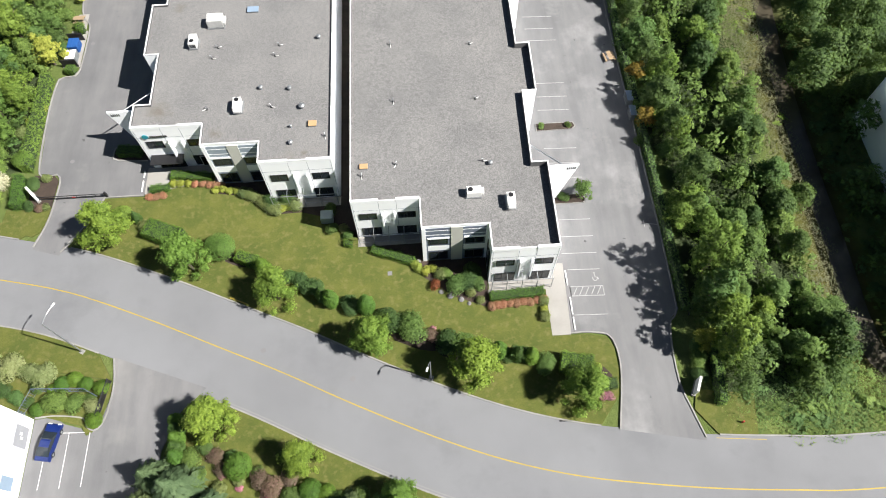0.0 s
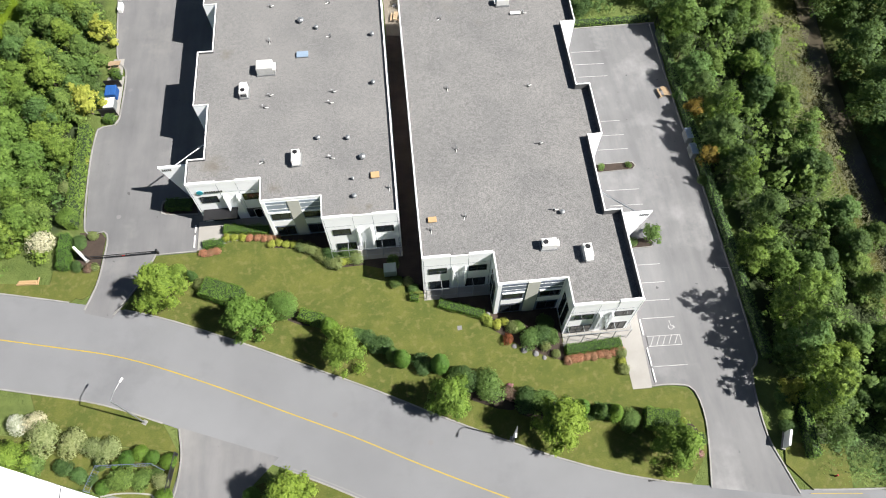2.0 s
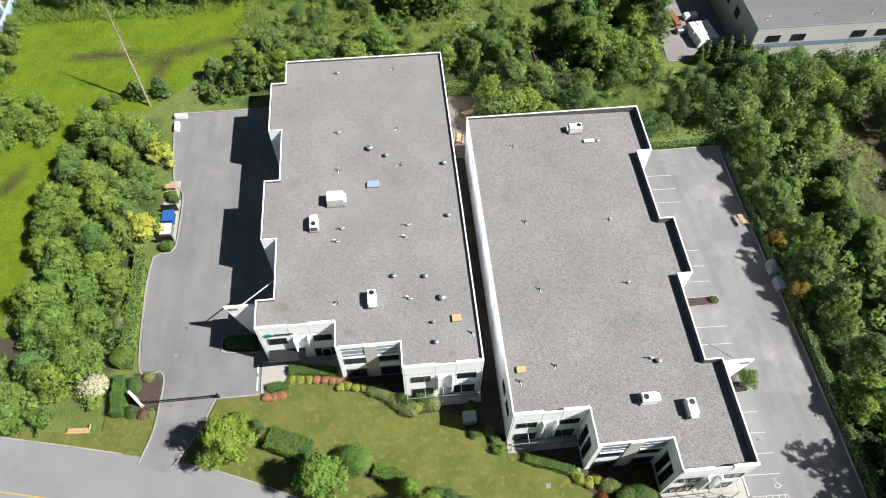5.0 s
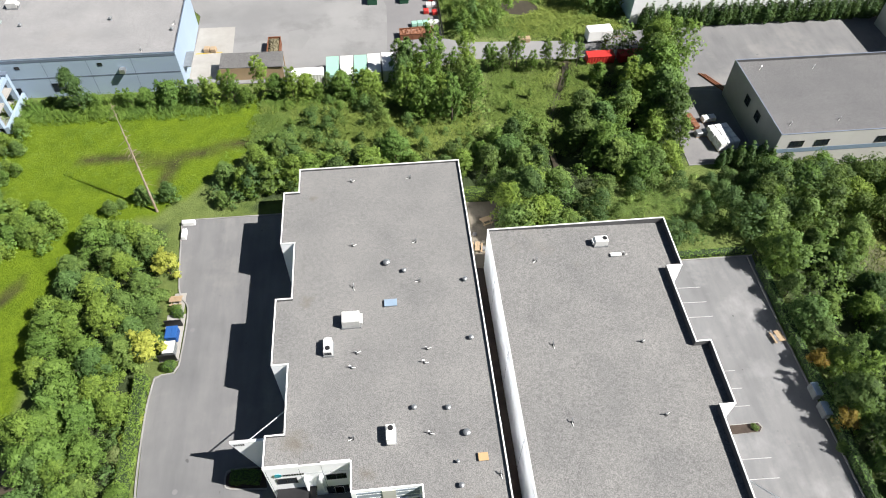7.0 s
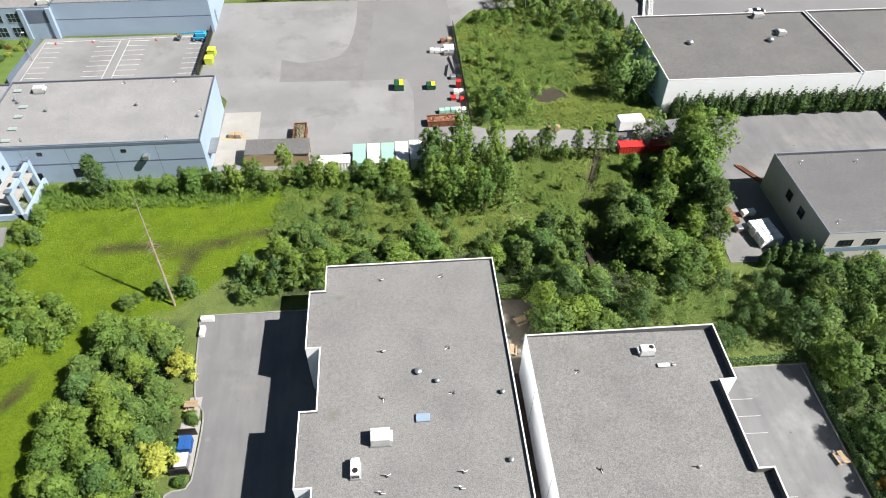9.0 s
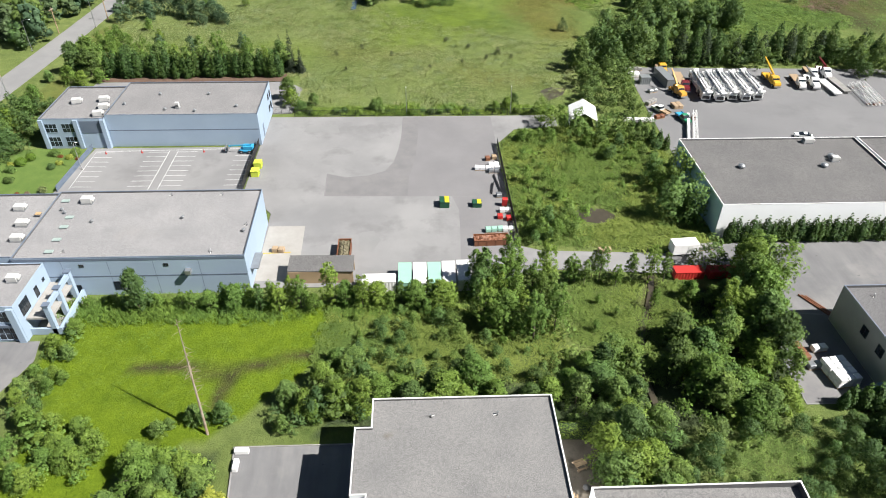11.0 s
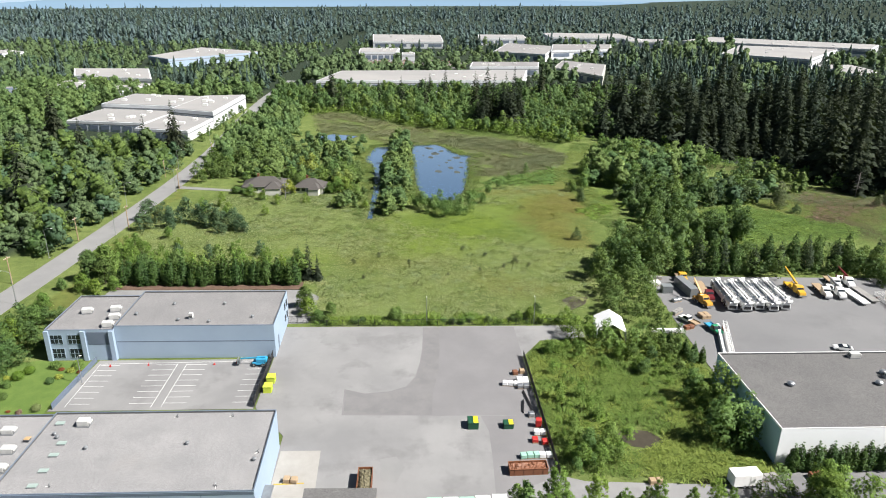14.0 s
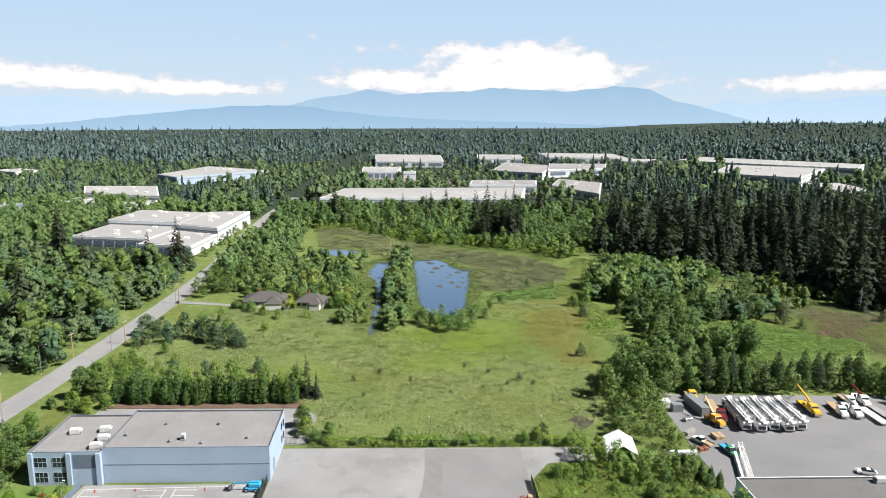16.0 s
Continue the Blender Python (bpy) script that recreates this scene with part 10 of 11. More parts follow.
def skip(x, y, turn, l, w, h, mat, label, fill=None, lid=None, name="waste_skip"):
    """An open steel skip with a rim and ribs, filled or with lids."""
    ob = new(name)
    tagged(ob, label, "waste container")
    part("shell", boxes((-l / 2, -w / 2, 0.1, -l / 2 + 0.08, w / 2, h), (l / 2 - 0.08, -w / 2, 0.1, l / 2, w / 2, h), (-l / 2 + 0.08, -w / 2, 0.1, l / 2 - 0.08, -w / 2 + 0.08, h), (-l / 2 + 0.08, w / 2 - 0.08, 0.1, l / 2 - 0.08, w / 2, h), (-l / 2, -w / 2, 0.0, l / 2, w / 2, 0.1)), M[mat], ob)
    part("rim", frame_prism([(-l / 2 - 0.06, -w / 2 - 0.06), (l / 2 + 0.06, -w / 2 - 0.06), (l / 2 + 0.06, w / 2 + 0.06), (-l / 2 - 0.06, w / 2 + 0.06)], 0.13, h - 0.1, h + 0.02), M[mat], ob)
    for i in range(4):
        q = -l / 2 + l * (i + 0.5) / 4
        part("rib", boxes((q - 0.06, -w / 2 - 0.07, 0.1, q + 0.06, -w / 2, h - 0.1)), M[mat], ob)
        part("rib", boxes((q - 0.06, w / 2, 0.1, q + 0.06, w / 2 + 0.07, h - 0.1)), M[mat], ob)
    if fill:
        r = np.random.default_rng(int(abs(x * 10 + y)))
        bm = bmesh.new()
        bmesh.ops.create_grid(bm, x_segments=22, y_segments=10, size=0.5)
        for v in bm.verts:
            edge = min(0.5 - abs(v.co.x), 0.5 - abs(v.co.y)) * 4
            v.co = Vector((v.co.x * (l - 0.2), v.co.y * (w - 0.2), h - 0.55 + min(1, edge) * 0.5 + r.uniform(0, 0.35)))
        part("load", bm, M[fill], ob, "heaped scrap and rubble")
    if lid:
        for s in (-1, 1):
            part("lid", boxes((-l / 2, min(0.02 * s, s * w / 2), h, l / 2, max(0.02 * s, s * w / 2), h + 0.08), bevel=0.02), M[mat if lid == "yellow_lid" and s > 0 else lid], ob, "plastic lid")
    ob.matrix_basis = pose(x, y, 0.01, 0, 0, turn)
    return ob


def pallet_stack(x, y, turn, mat, label, nx, ny, nz, s=0.95, h=0.75, name="stacked_goods"):
    """A block of shrink-wrapped or stacked goods on pallets."""
    ob = new(name)
    tagged(ob, label, "stacked goods")
    r = np.random.default_rng(int(abs(x * 13 + y * 7)))
    for i in range(nx):
        for j in range(ny):
            px, py = (i - (nx - 1) / 2) * (s + 0.12), (j - (ny - 1) / 2) * (s + 0.12)
            part("pallet", boxes((px - s / 2, py - s / 2, 0, px + s / 2, py + s / 2, 0.13)), M["timber"], ob)
            for k in range(nz):
                d = r.uniform(-0.05, 0.05)
                part("bale", boxes((px - s / 2 + d, py - s / 2 - d, 0.13 + k * h, px + s / 2 + d, py + s / 2 - d, 0.13 + (k + 1) * h - 0.04), bevel=0.08), M[mat], ob)
    ob.matrix_basis = pose(x, y, 0.01, 0, 0, turn)
    return ob


car(-45.6, 19.85, 80, "blue_car_paint", "dark blue parked car with black windows")
for x, y in ((-46.25, 17.7), (-43.75, 20.95), (-41.25, 20.85)):
    stripe(x, 14.5, x + 0.05, y, mat="stall")
stripe(-44.7, 20.98, -41.2, 20.85, mat="stall")


def pump_truck(x, y, turn, label):
    """A concrete-pump truck: cab, hopper, outriggers and a boom folded in four lengths over the cab."""
    ob = new("pump_truck")
    tagged(ob, label, "truck", group="trucks in the yard")
    w = M["white_truck_paint"]
    part("cab", profile_body(bmesh.new(), [(4.6, 0.7), (4.6, 2.6), (6.0, 2.65), (6.5, 1.9), (6.6, 0.7)], 2.4, 0.12), w, ob)
    part("windscreen", profile_body(bmesh.new(), [(6.06, 2.5), (6.12, 2.5), (6.52, 1.9), (6.46, 1.88)], 2.1, 0.04), M["glass"], ob, "dark windscreen")
    part("grille", boxes((6.58, -0.9, 0.7, 6.66, 0.9, 1.5)), M["black"], ob, "black radiator grille")
    part("bumper", boxes((6.6, -1.2, 0.45, 6.8, 1.2, 0.72)), M["steel"], ob)
    part("chassis", boxes((-7.0, -0.5, 0.65, 4.6, 0.5, 0.95)), M["black"], ob)
    part("deck", boxes((-6.2, -1.15, 0.95, 4.4, 1.15, 1.12)), M["grey_container_paint"], ob)
    wheels(ob, (5.2, 3.6, -3.6, -5.0), 2.4, 0.52, 0.34)
    part("hopper", profile_body(bmesh.new(), [(-7.6, 1.7), (-6.2, 1.7), (-6.5, 0.7), (-7.3, 0.7)], 2.0, 0.05), M["grey_container_paint"], ob)
    part("turret", boxes((2.6, -0.8, 1.12, 4.2, 0.8, 2.9), bevel=0.1), w, ob)
    for k, (y0, z0, x0, x1, r) in enumerate(((0.0, 2.95, -6.6, 7.6, 0.5), (0.88, 2.6, -7.2, 6.6, 0.44), (-0.88, 2.5, -6.4, 7.2, 0.44), (0.28, 3.5, -5.6, 6.0, 0.3), (-0.42, 3.35, -4.8, 7.0, 0.24))):
        bm = bmesh.new()
        tube(bm, (x0, y0, z0), (x1, y0, z0 - 0.15), r, r * 0.75, 4)
        bo = part("boom_section", bm, w, ob)
        bm = bmesh.new()
        tube(bm, (x0 + 1.5, y0 + r * 0.4, z0 + r * 0.8), (x0 + 5.0, y0 + r * 0.4, z0 + r * 0.7), 0.12, sides=6)
        part("hydraulic_ram", bm, M["steel"], bo)
        bm = bmesh.new()
        tube(bm, (x0, y0 - r, z0 + r * 0.3), (x1, y0 - r, z0), 0.09, sides=6)
        part("concrete_pipe", bm, w, bo)
        for e in (x0, x1):
            bm = bmesh.new()
            tube(bm, (e, y0 - 0.45, z0), (e, y0 + 0.45, z0), 0.34, sides=10)
            part("knuckle", bm, w, bo)
        for e in (-3.0, 0.5, 3.6):
            part("bracket", boxes((e - 0.12, y0 - r - 0.08, z0 - r, e + 0.12, y0 + r + 0.08, z0 + r * 0.75)), w, bo)
    for sx in (2.2, -4.6):
        for sy in (-1, 1):
            part("outrigger", boxes((sx - 0.25, min(sy * 0.9, sy * 1.35), 0.5, sx + 0.25, max(sy * 0.9, sy * 1.35), 1.9), bevel=0.04), w, ob)
            part("outrigger_pad", boxes((sx - 0.35, min(sy * 1.2, sy * 1.5), 0.25, sx + 0.35, max(sy * 1.2, sy * 1.5), 0.4)), M["black"], ob)
    for sy in (-1, 1):
        part("locker", boxes((-3.4, min(sy * 0.75, sy * 1.2), 1.12, 1.6, max(sy * 0.75, sy * 1.2), 1.85), bevel=0.05), w, ob)
    ob.matrix_basis = pose(x, y, 0.01, 0, 0, turn) @ Matrix.Diagonal((1.14, 1.08, 1.08, 1))


for k, x in enumerate((54.2, 57.9, 61.6, 65.2, 68.9)):
    pump_truck(x, 227.4 - (k % 2) * 0.8, -95 + k * 0.8, "white concrete-pump truck with a long folded boom")
heavy_truck(78.0, 232.6, -91, "yellow_truck_paint", "yellow boom truck with its boom raised", 9.5, "boom", "yellow_truck_paint", 8.0, "boom_truck", 17)
heavy_truck(85.6, 231.4, -97, "white_truck_paint", "white flatbed truck parked in a row", 9.5, "deck", name="flatbed_truck")
heavy_truck(89.6, 231.0, -97, "white_truck_paint", "white boom truck parked in a row", 9.5, "boom", "grey_container_paint", 7, "boom_truck", 3)
for x, y, m in ((93.4, 227.6, "cap"), (97.0, 229.0, "kerb")):
    tagged(link("trailer_deck", boxes((x - 1.2, y - 5.2, 0.7, x + 1.2, y + 5.2, 1.0), (x - 0.4, y - 5.0, 0.1, x + 0.4, y + 5.0, 0.7), bevel=0.03), M[m]), "pale flat trailer parked among trucks", "trailer")
heavy_truck(92.4, 237.5, -97, "white_truck_paint", "white flatbed truck behind the flat trailers", 8.5, "deck", name="flatbed_truck")
heavy_truck(96.8, 238.0, -97, "white_truck_paint", "white boom truck parked at the hedge", 8.5, "boom", "maroon_truck_paint", 6, "boom_truck", 6)
heavy_truck(50.4, 231.8, -95, "maroon_truck_paint", "dark red tractor truck parked by pump trucks", 13.5, "deck", name="tractor_truck")
heavy_truck(47.0, 224.6, -75, "orange_crane_paint", "orange truck crane with a short boom", 6.5, "boom", "orange_crane_paint", 5, "truck_crane", 40)
container(45.8, 234.0, 96, 10.2, "grey_container_paint", "long grey steel container trailer")
heavy_truck(47.2, 241.2, -90, "yellow_truck_paint", "yellow truck behind the grey container", 6, "deck", name="flatbed_truck")
pickup(38.6, 213.2, 118, "white_truck_paint", "white pickup with a flat wooden bed")
pickup(43.4, 208.4, -78, "green_truck_paint", "green and blue small pickup truck", "aerial_blue")
car(71.4, 197.6, 160, "white_truck_paint", "white parked car beside the warehouse")
container(39.6, 233.0, 0, 3.0, "grey_container_paint", "short grey storage box", 2.4, 2.2)


def lattice(a, b, w, label):
    """A long white lattice boom laid down."""
    ob = new("lattice_boom")
    tagged(ob, label, "crane boom")
    a, b = Vector(a), Vector(b)
    d = (b - a).normalized()
    s = Vector((-d.y, d.x, 0))
    L = (b - a).length
    ends = []
    for u, v in ((-1, -1), (1, -1), (1, 1), (-1, 1)):
        o = s * (u * w / 2) + Vector((0, 0, v * w / 2))
        bm = bmesh.new()
        tube(bm, a + o, b + o, 0.09, sides=6)
        part("chord", bm, M["white_truck_paint"], ob)
        ends.append(o)
    n = int(L / w)
    for i in range(n):
        p, q = a + d * (L * i / n), a + d * (L * (i + 1) / n)
        bm = bmesh.new()
        for k in range(4):
            tube(bm, p + ends[k], q + ends[(k + 1) % 4], 0.045, sides=5)
        part("brace", bm, M["white_truck_paint"], ob)
    for p in (a + d * 1.5, b - d * 1.5):
        part("trestle", boxes((p.x - 0.6, p.y - 0.3, 0, p.x + 0.6, p.y + 0.3, p.z - w / 2)), M["rust_steel"], ob)
    return ob


lattice((46.8, 210.0, 1.6), (41.2, 192.6, 1.6), 0.9, "long grey lattice boom lying on trestles")
for k, (x, y) in enumerate(((100.2, 222.4), (102.0, 222.0), (103.8, 223.0))):
    lattice((x + 0.6, y + 7, 0.9 + 0.2 * (k % 2)), (x - 0.8, y - 7, 0.9 + 0.2 * (k % 2)), 1.1, "white lattice boom section laid on the yard")
beam = tagged(link("steel_beam", boxes((-0.4, -9.2, 0, 0.4, 9.2, 1.2), bevel=0.05), M["cap"]), "long white steel beam on the ground", "steel beam")
beam.matrix_basis = pose(42.5, 201.6, 0, 0, 0, -17.8)
for k, (x, y, t, m, nx, ny, nz) in enumerate(((44.2, 216.4, 10, "timber", 2, 2, 1), (40.3, 226.5, 20, "steel", 2, 1, 1), (37.6, 219.0, 40, "kerb", 3, 1, 1), (38.2, 238.5, 0, "cap", 2, 2, 1), (39.4, 242.6, 0, "kerb", 3, 1, 1), (31.0, 207.6, 0, "cap", 6, 1, 1), (37.2, 209.6, 20, "rust_steel", 2, 1, 1))):
    pallet_stack(x, y, t, m, "stack of building goods at the yard edge", nx, ny, nz, 1.3, 0.9)

# the grey yard
skip(-43.4, 150.6, 90, 6.6, 2.5, 1.9, "rust_steel", "rusty open-top skip heaped with branches and rubble", "brush")
skip(-14.0, 154.4, 2, 7.0, 2.3, 1.4, "rust_steel", "long rusty open skip with orange scrap", "rust_steel")
skip(-22.9, 168.4, 90, 2.4, 2.0, 1.5, "dark_green_bin", "dark green waste bin with a yellow lid", None, "yellow_lid", "waste_bin")
skip(-15.8, 168.0, 90, 1.7, 1.9, 1.1, "dark_green_bin", "low dark green bin with a yellow lid", None, "yellow_lid", "waste_bin")
for y in (186.0, 182.2):
    skip(-66.4, y, 90, 1.9, 1.7, 1.5, "lime_plastic", "lime-green plastic waste bin by the fence", None, "lime_plastic", "waste_bin")
for k, (x, m, lab) in enumerate(((-31.4, "mint_container_paint", "mint-green shipping container"), (-28.6, "white_truck_paint", "white shipping container"), (-25.9, "mint_container_paint", "mint-green shipping container"), (-23.2, "white_truck_paint", "white shipping container"), (-20.4, "white_truck_paint", "white shipping container"))):
    container(x, 142.0 + 0.25 * max(0, k - 2), 90, 6.1, m, lab + " parked side by side")
container(-36.2, 140.6, 0, 6.1, "white_truck_paint", "white shipping container lying across the row")


def lean_to():
    ob = new("storage_shed")
    tagged(ob, "low grey open shed with a sheet roof", "shed")
    bm = bmesh.new()
    prism([(-53.2, 142.6), (-41.0, 142.3), (-41.0, 146.8), (-53.2, 147.0)], 2.7, 2.85, bm)
    for v in bm.verts:
        v.co.z += (v.co.y - 142) * 0.08
    part("roof", bm, M["roofdark"], ob, "dark grey gravelled roof")
    for x in (-53, -47, -41.2):
        for y in (142.8, 146.5):
            part("post", boxes((x - 0.1, y - 0.1, 0, x + 0.1, y + 0.1, 2.75 + (y - 142) * 0.08)), M["timber"], ob)
    part("back_wall", boxes((-53.1, 142.5, 0, -41.1, 142.65, 2.7)), M["timber"], ob, "weathered board wall")


lean_to()


def fence(pts, high, label, step=3.0, solid="black", name="fence", slats=False):
    """Posts with rails and a mesh panel between each pair."""
    ob = new(name)
    tagged(ob, label, "fence")
    for (x0, y0), (x1, y1) in zip(pts, pts[1:]):
        L = math.hypot(x1 - x0, y1 - y0)
        n = max(1, int(L / step))
        for i in range(n + 1):
            x, y = x0 + (x1 - x0) * i / n, y0 + (y1 - y0) * i / n
            bm = bmesh.new()
            tube(bm, (x, y, -0.1), (x, y, high), 0.05, sides=6)
            part("post", bm, M[solid], ob)
        for z in (0.12, high - 0.06):
            bm = bmesh.new()
            tube(bm, (x0, y0, z), (x1, y1, z), 0.035, sides=5)
            part("rail", bm, M[solid], ob)
        d = Vector((x1 - x0, y1 - y0)) / L
        nn = Vector((-d.y, d.x)) * 0.012
        m = int(L / (0.12 if slats else 0.3))
        bm = bmesh.new()
        for i in range(m):
            t = (i + 0.5) / m
            x, y = x0 + (x1 - x0) * t, y0 + (y1 - y0) * t
            w = d * (0.05 if slats else 0.018)
            q = [(x - w.x - nn.x, y - w.y - nn.y), (x + w.x - nn.x, y + w.y - nn.y), (x + w.x + nn.x, y + w.y + nn.y), (x - w.x + nn.x, y - w.y + nn.y)]
            prism(q, 0.1, high - 0.08, bm)
        tagged(part("infill", bm, M[solid], ob), kind="stuff")
    return ob


fence([(-68.1, 176.0), (-68.0, 196.6)], 2.0, "black slatted steel fence beside the lot", 2.6, slats=True)
fence([(-61.4, 212.6), (8.6, 212.6)], 1.8, "dark wire fence along the yard", 4.0)
fence([(-8.4, 153.0), (-8.4, 196.0)], 1.7, "dark wire fence along the yard", 3.5, slats=True)
fence([(-109.2, 176.0), (-108.4, 195.4)], 1.6, "slate-blue panel fence on a low wall", 3.2, "bluedark", slats=True)
fence([(-67.4, 214.5), (-60.6, 214.5)], 2.0, "dark steel gate and fence", 2.0)
fence([(34.4, 30.8), (34.5, 90.5)], 1.2, "low dark wire fence behind the lot", 4.0)
fence([(-49.6, 23.6), (-48.6, 26.3), (-42.2, 25.9), (-41.0, 25.2)], 1.6, "blue-grey steel garden fence", 1.8, "bluedark")
fence([(-39.6, 27.0), (-40.4, 22.6)], 1.4, "dark steel garden fence", 1.5, slats=True)
r6 = np.random.default_rng(66)
for k, (x, y, m, nx, ny, nz, lab) in enumerate(((-11.6, 188.0, "rust_steel", 1, 1, 1, "open brown crate in the yard"), (-9.9, 188.6, "timber", 1, 1, 1, "yellowish crate in the yard"), (-13.2, 183.4, "bright_white", 3, 1, 1, "white wrapped bales in a row"), (-10.4, 184.4, "bright_white", 2, 2, 1, "white wrapped bales in a row"), (-10.6, 182.2, "steel", 2, 1, 1, "grey machine parts on pallets"),
                                               (-10.6, 171.6, "steel", 1, 1, 1, "small dark machine in the yard"), (-9.7, 168.0, "red_plastic", 1, 1, 2, "red plastic barrels by the fence"), (-9.8, 165.4, "cap", 2, 1, 1, "pale boxes stacked by the fence"), (-11.2, 163.0, "red_plastic", 1, 1, 1, "red crate by the fence"), (-9.4, 162.4, "red_plastic", 1, 1, 1, "red crate by the fence"),
                                               (-13.0, 158.4, "mint_container_paint", 3, 1, 1, "rows of pale green tubes on pallets"), (-10.0, 158.4, "cap", 2, 1, 1, "rows of pale tubes on pallets"), (-56.6, 152.6, "timber", 2, 1, 1, "wooden pallets on the loading slab"), (8.4, 150.6, "timber", 2, 1, 1, "stacked timber beside the track"))):
    pallet_stack(x, y, r6.uniform(-8, 8), m, lab, nx, ny, nz, 1.15, 0.85)
for x, y, l, t in ((-10.2, 176.5, 9.0, 97), (-11.6, 175.0, 5.0, 80), (-44.6, 0, 0, 0)):
    if l:
        bm = boxes((-l / 2, -0.12, 0, l / 2, 0.12, 0.25), (-l / 2 + 0.5, 0.2, 0, l / 2 - 0.4, 0.4, 0.2))
        bm.transform(pose(x, y, 0.01, 0, 0, t))
        tagged(link("steel_beam", bm, M["black"]), "dark steel beams lying by the fence", "steel beam")


def aerial_lift(x, y, turn):
    ob = new("boom_lift")
    tagged(ob, "bright blue folded boom lift beside the wall", "boom lift")
    part("chassis", boxes((-1.4, -1.0, 0.4, 1.4, 1.0, 1.0), bevel=0.08), M["aerial_blue"], ob)
    part("turntable", boxes((-1.9, -0.8, 1.0, 0.6, 0.8, 1.9), bevel=0.1), M["aerial_blue"], ob)
    bm = bmesh.new()
    tube(bm, (-1.5, 0.2, 2.1), (4.2, 0.2, 1.7), 0.2, 0.16, 4)
    part("boom", bm, M["aerial_blue"], ob)
    part("basket", boxes((4.1, -0.9, 0.7, 4.9, 0.9, 0.78), (4.1, -0.9, 0.78, 4.15, 0.9, 1.7), (4.85, -0.9, 0.78, 4.9, 0.9, 1.7)), M["steel"], ob, "steel work basket")
    wheels(ob, (-1.0, 1.0), 2.2, 0.45, 0.3)
    ob.matrix_basis = pose(x, y, 0.01, 0, 0, turn)


aerial_lift(-70.6, 193.4, 178)
for x, y in ((-104.5, 193.2), (-96, 193.6), (-81, 193.6), (-76, 194.2)):
    bm = bmesh.new()
    tube(bm, (x, y, 0.0), (x, y, 0.7), 0.18, 0.04, 10)
    box(bm, x - 0.22, y - 0.22, 0, x + 0.22, y + 0.22, 0.05)
    tagged(link("traffic_cone", bm, M["red_plastic"]), "orange-red traffic cone on the asphalt", "traffic cone", group="traffic cones")
# the eastern yards
def site_trailer(x, y, turn):
    ob = new("site_trailer")
    tagged(ob, "white box trailer on a gravel pad", "trailer")
    part("box_body", boxes((-2.6, -1.2, 0.5, 2.6, 1.2, 2.9), bevel=0.06), M["bright_white"], ob)
    part("door", boxes((0.4, -1.24, 0.6, 1.3, -1.2, 2.6)), M["cap"], ob)
    part("drawbar", boxes((-3.8, -0.08, 0.45, -2.6, 0.08, 0.6)), M["black"], ob)
    wheels(ob, (-0.4, 0.5), 2.4, 0.35)
    ob.matrix_basis = pose(x, y, 0.02, 0, 0, turn)


site_trailer(24.0, 149.8, 4)
for x, l in ((22.6, 5.6), (29.2, 5.6)):
    container(x, 142.6, 1, l, "red_plastic", "bright red steel container half hidden by trees", 2.2, 1.7)
for x, y, nx, ny, nz, m, lab in ((38.8, 116.6, 3, 4, 2, "bright_white", "block of white wrapped bales on pallets"), (38.4, 122.4, 2, 1, 1, "cap", "low white cart in the yard"), (35.0, 121.8, 1, 3, 1, "rust_steel", "brown sacks and timber on pallets"), (35.8, 118.6, 2, 1, 1, "steel", "grey boxes in the yard"), (28.8, 151.0, 3, 1, 1, "kerb", "scrap beside the trailer"), (43.2, 112.8, 1, 1, 2, "skyblue", "pale blue crates by the wall"), (38.8, 151.4, 3, 1, 1, "rust_steel", "rusty beams beside the hedge")):
    pallet_stack(x, y, 8, m, lab, nx, ny, nz, 1.2, 0.95)
for i in range(3):
    bm = boxes((-3.2, -0.1, 0, 3.2, 0.1, 0.3))
    bm.transform(pose(43.0 + i * 0.55, 133.6 - i * 0.2, 0.01, 0, 0, 118))
    tagged(link("steel_beam", bm, M["rust_steel"]), "rusty steel beam lying in the yard", "steel beam", group="rusty beams in the yard")


def canopy_tent(x, y, turn):
    ob = new("storage_tent")
    tagged(ob, "white fabric storage tent with a ridge", "tent")
    bm = bmesh.new()
    prof = [(-3.6, 2.6), (0, 4.6), (3.6, 2.6)]
    f = [[bm.verts.new((px, yy, pz)) for px, pz in prof] for yy in (-4.5, 4.5)]
    g = [[bm.verts.new((px, yy, pz - 0.08)) for px, pz in prof] for yy in (-4.5, 4.5)]
    for i in range(2):
        bm.faces.new((f[0][i], f[0][i + 1], f[1][i + 1], f[1][i]))
        bm.faces.new((g[0][i], g[1][i], g[1][i + 1], g[0][i + 1]))
    for k in (0, 1):
        for i in range(2):
            bm.faces.new((f[k][i], g[k][i], g[k][i + 1], f[k][i + 1]))
    part("canvas_roof", bm, M["bright_white"], ob)
    for sx in (-3.55, 3.55):
        part("canvas_side", boxes((sx - 0.04, -4.5, 0.6, sx + 0.04, 4.5, 2.6)), M["bright_white"], ob)
        for sy in (-4.4, 0, 4.4):
            bm = bmesh.new()
            tube(bm, (sx, sy, 0), (sx, sy, 2.6), 0.06, sides=6)
            part("post", bm, M["steel"], ob)
    ob.matrix_basis = pose(x, y, 0, 0, 0, turn)


canopy_tent(15.6, 207.8, -8)


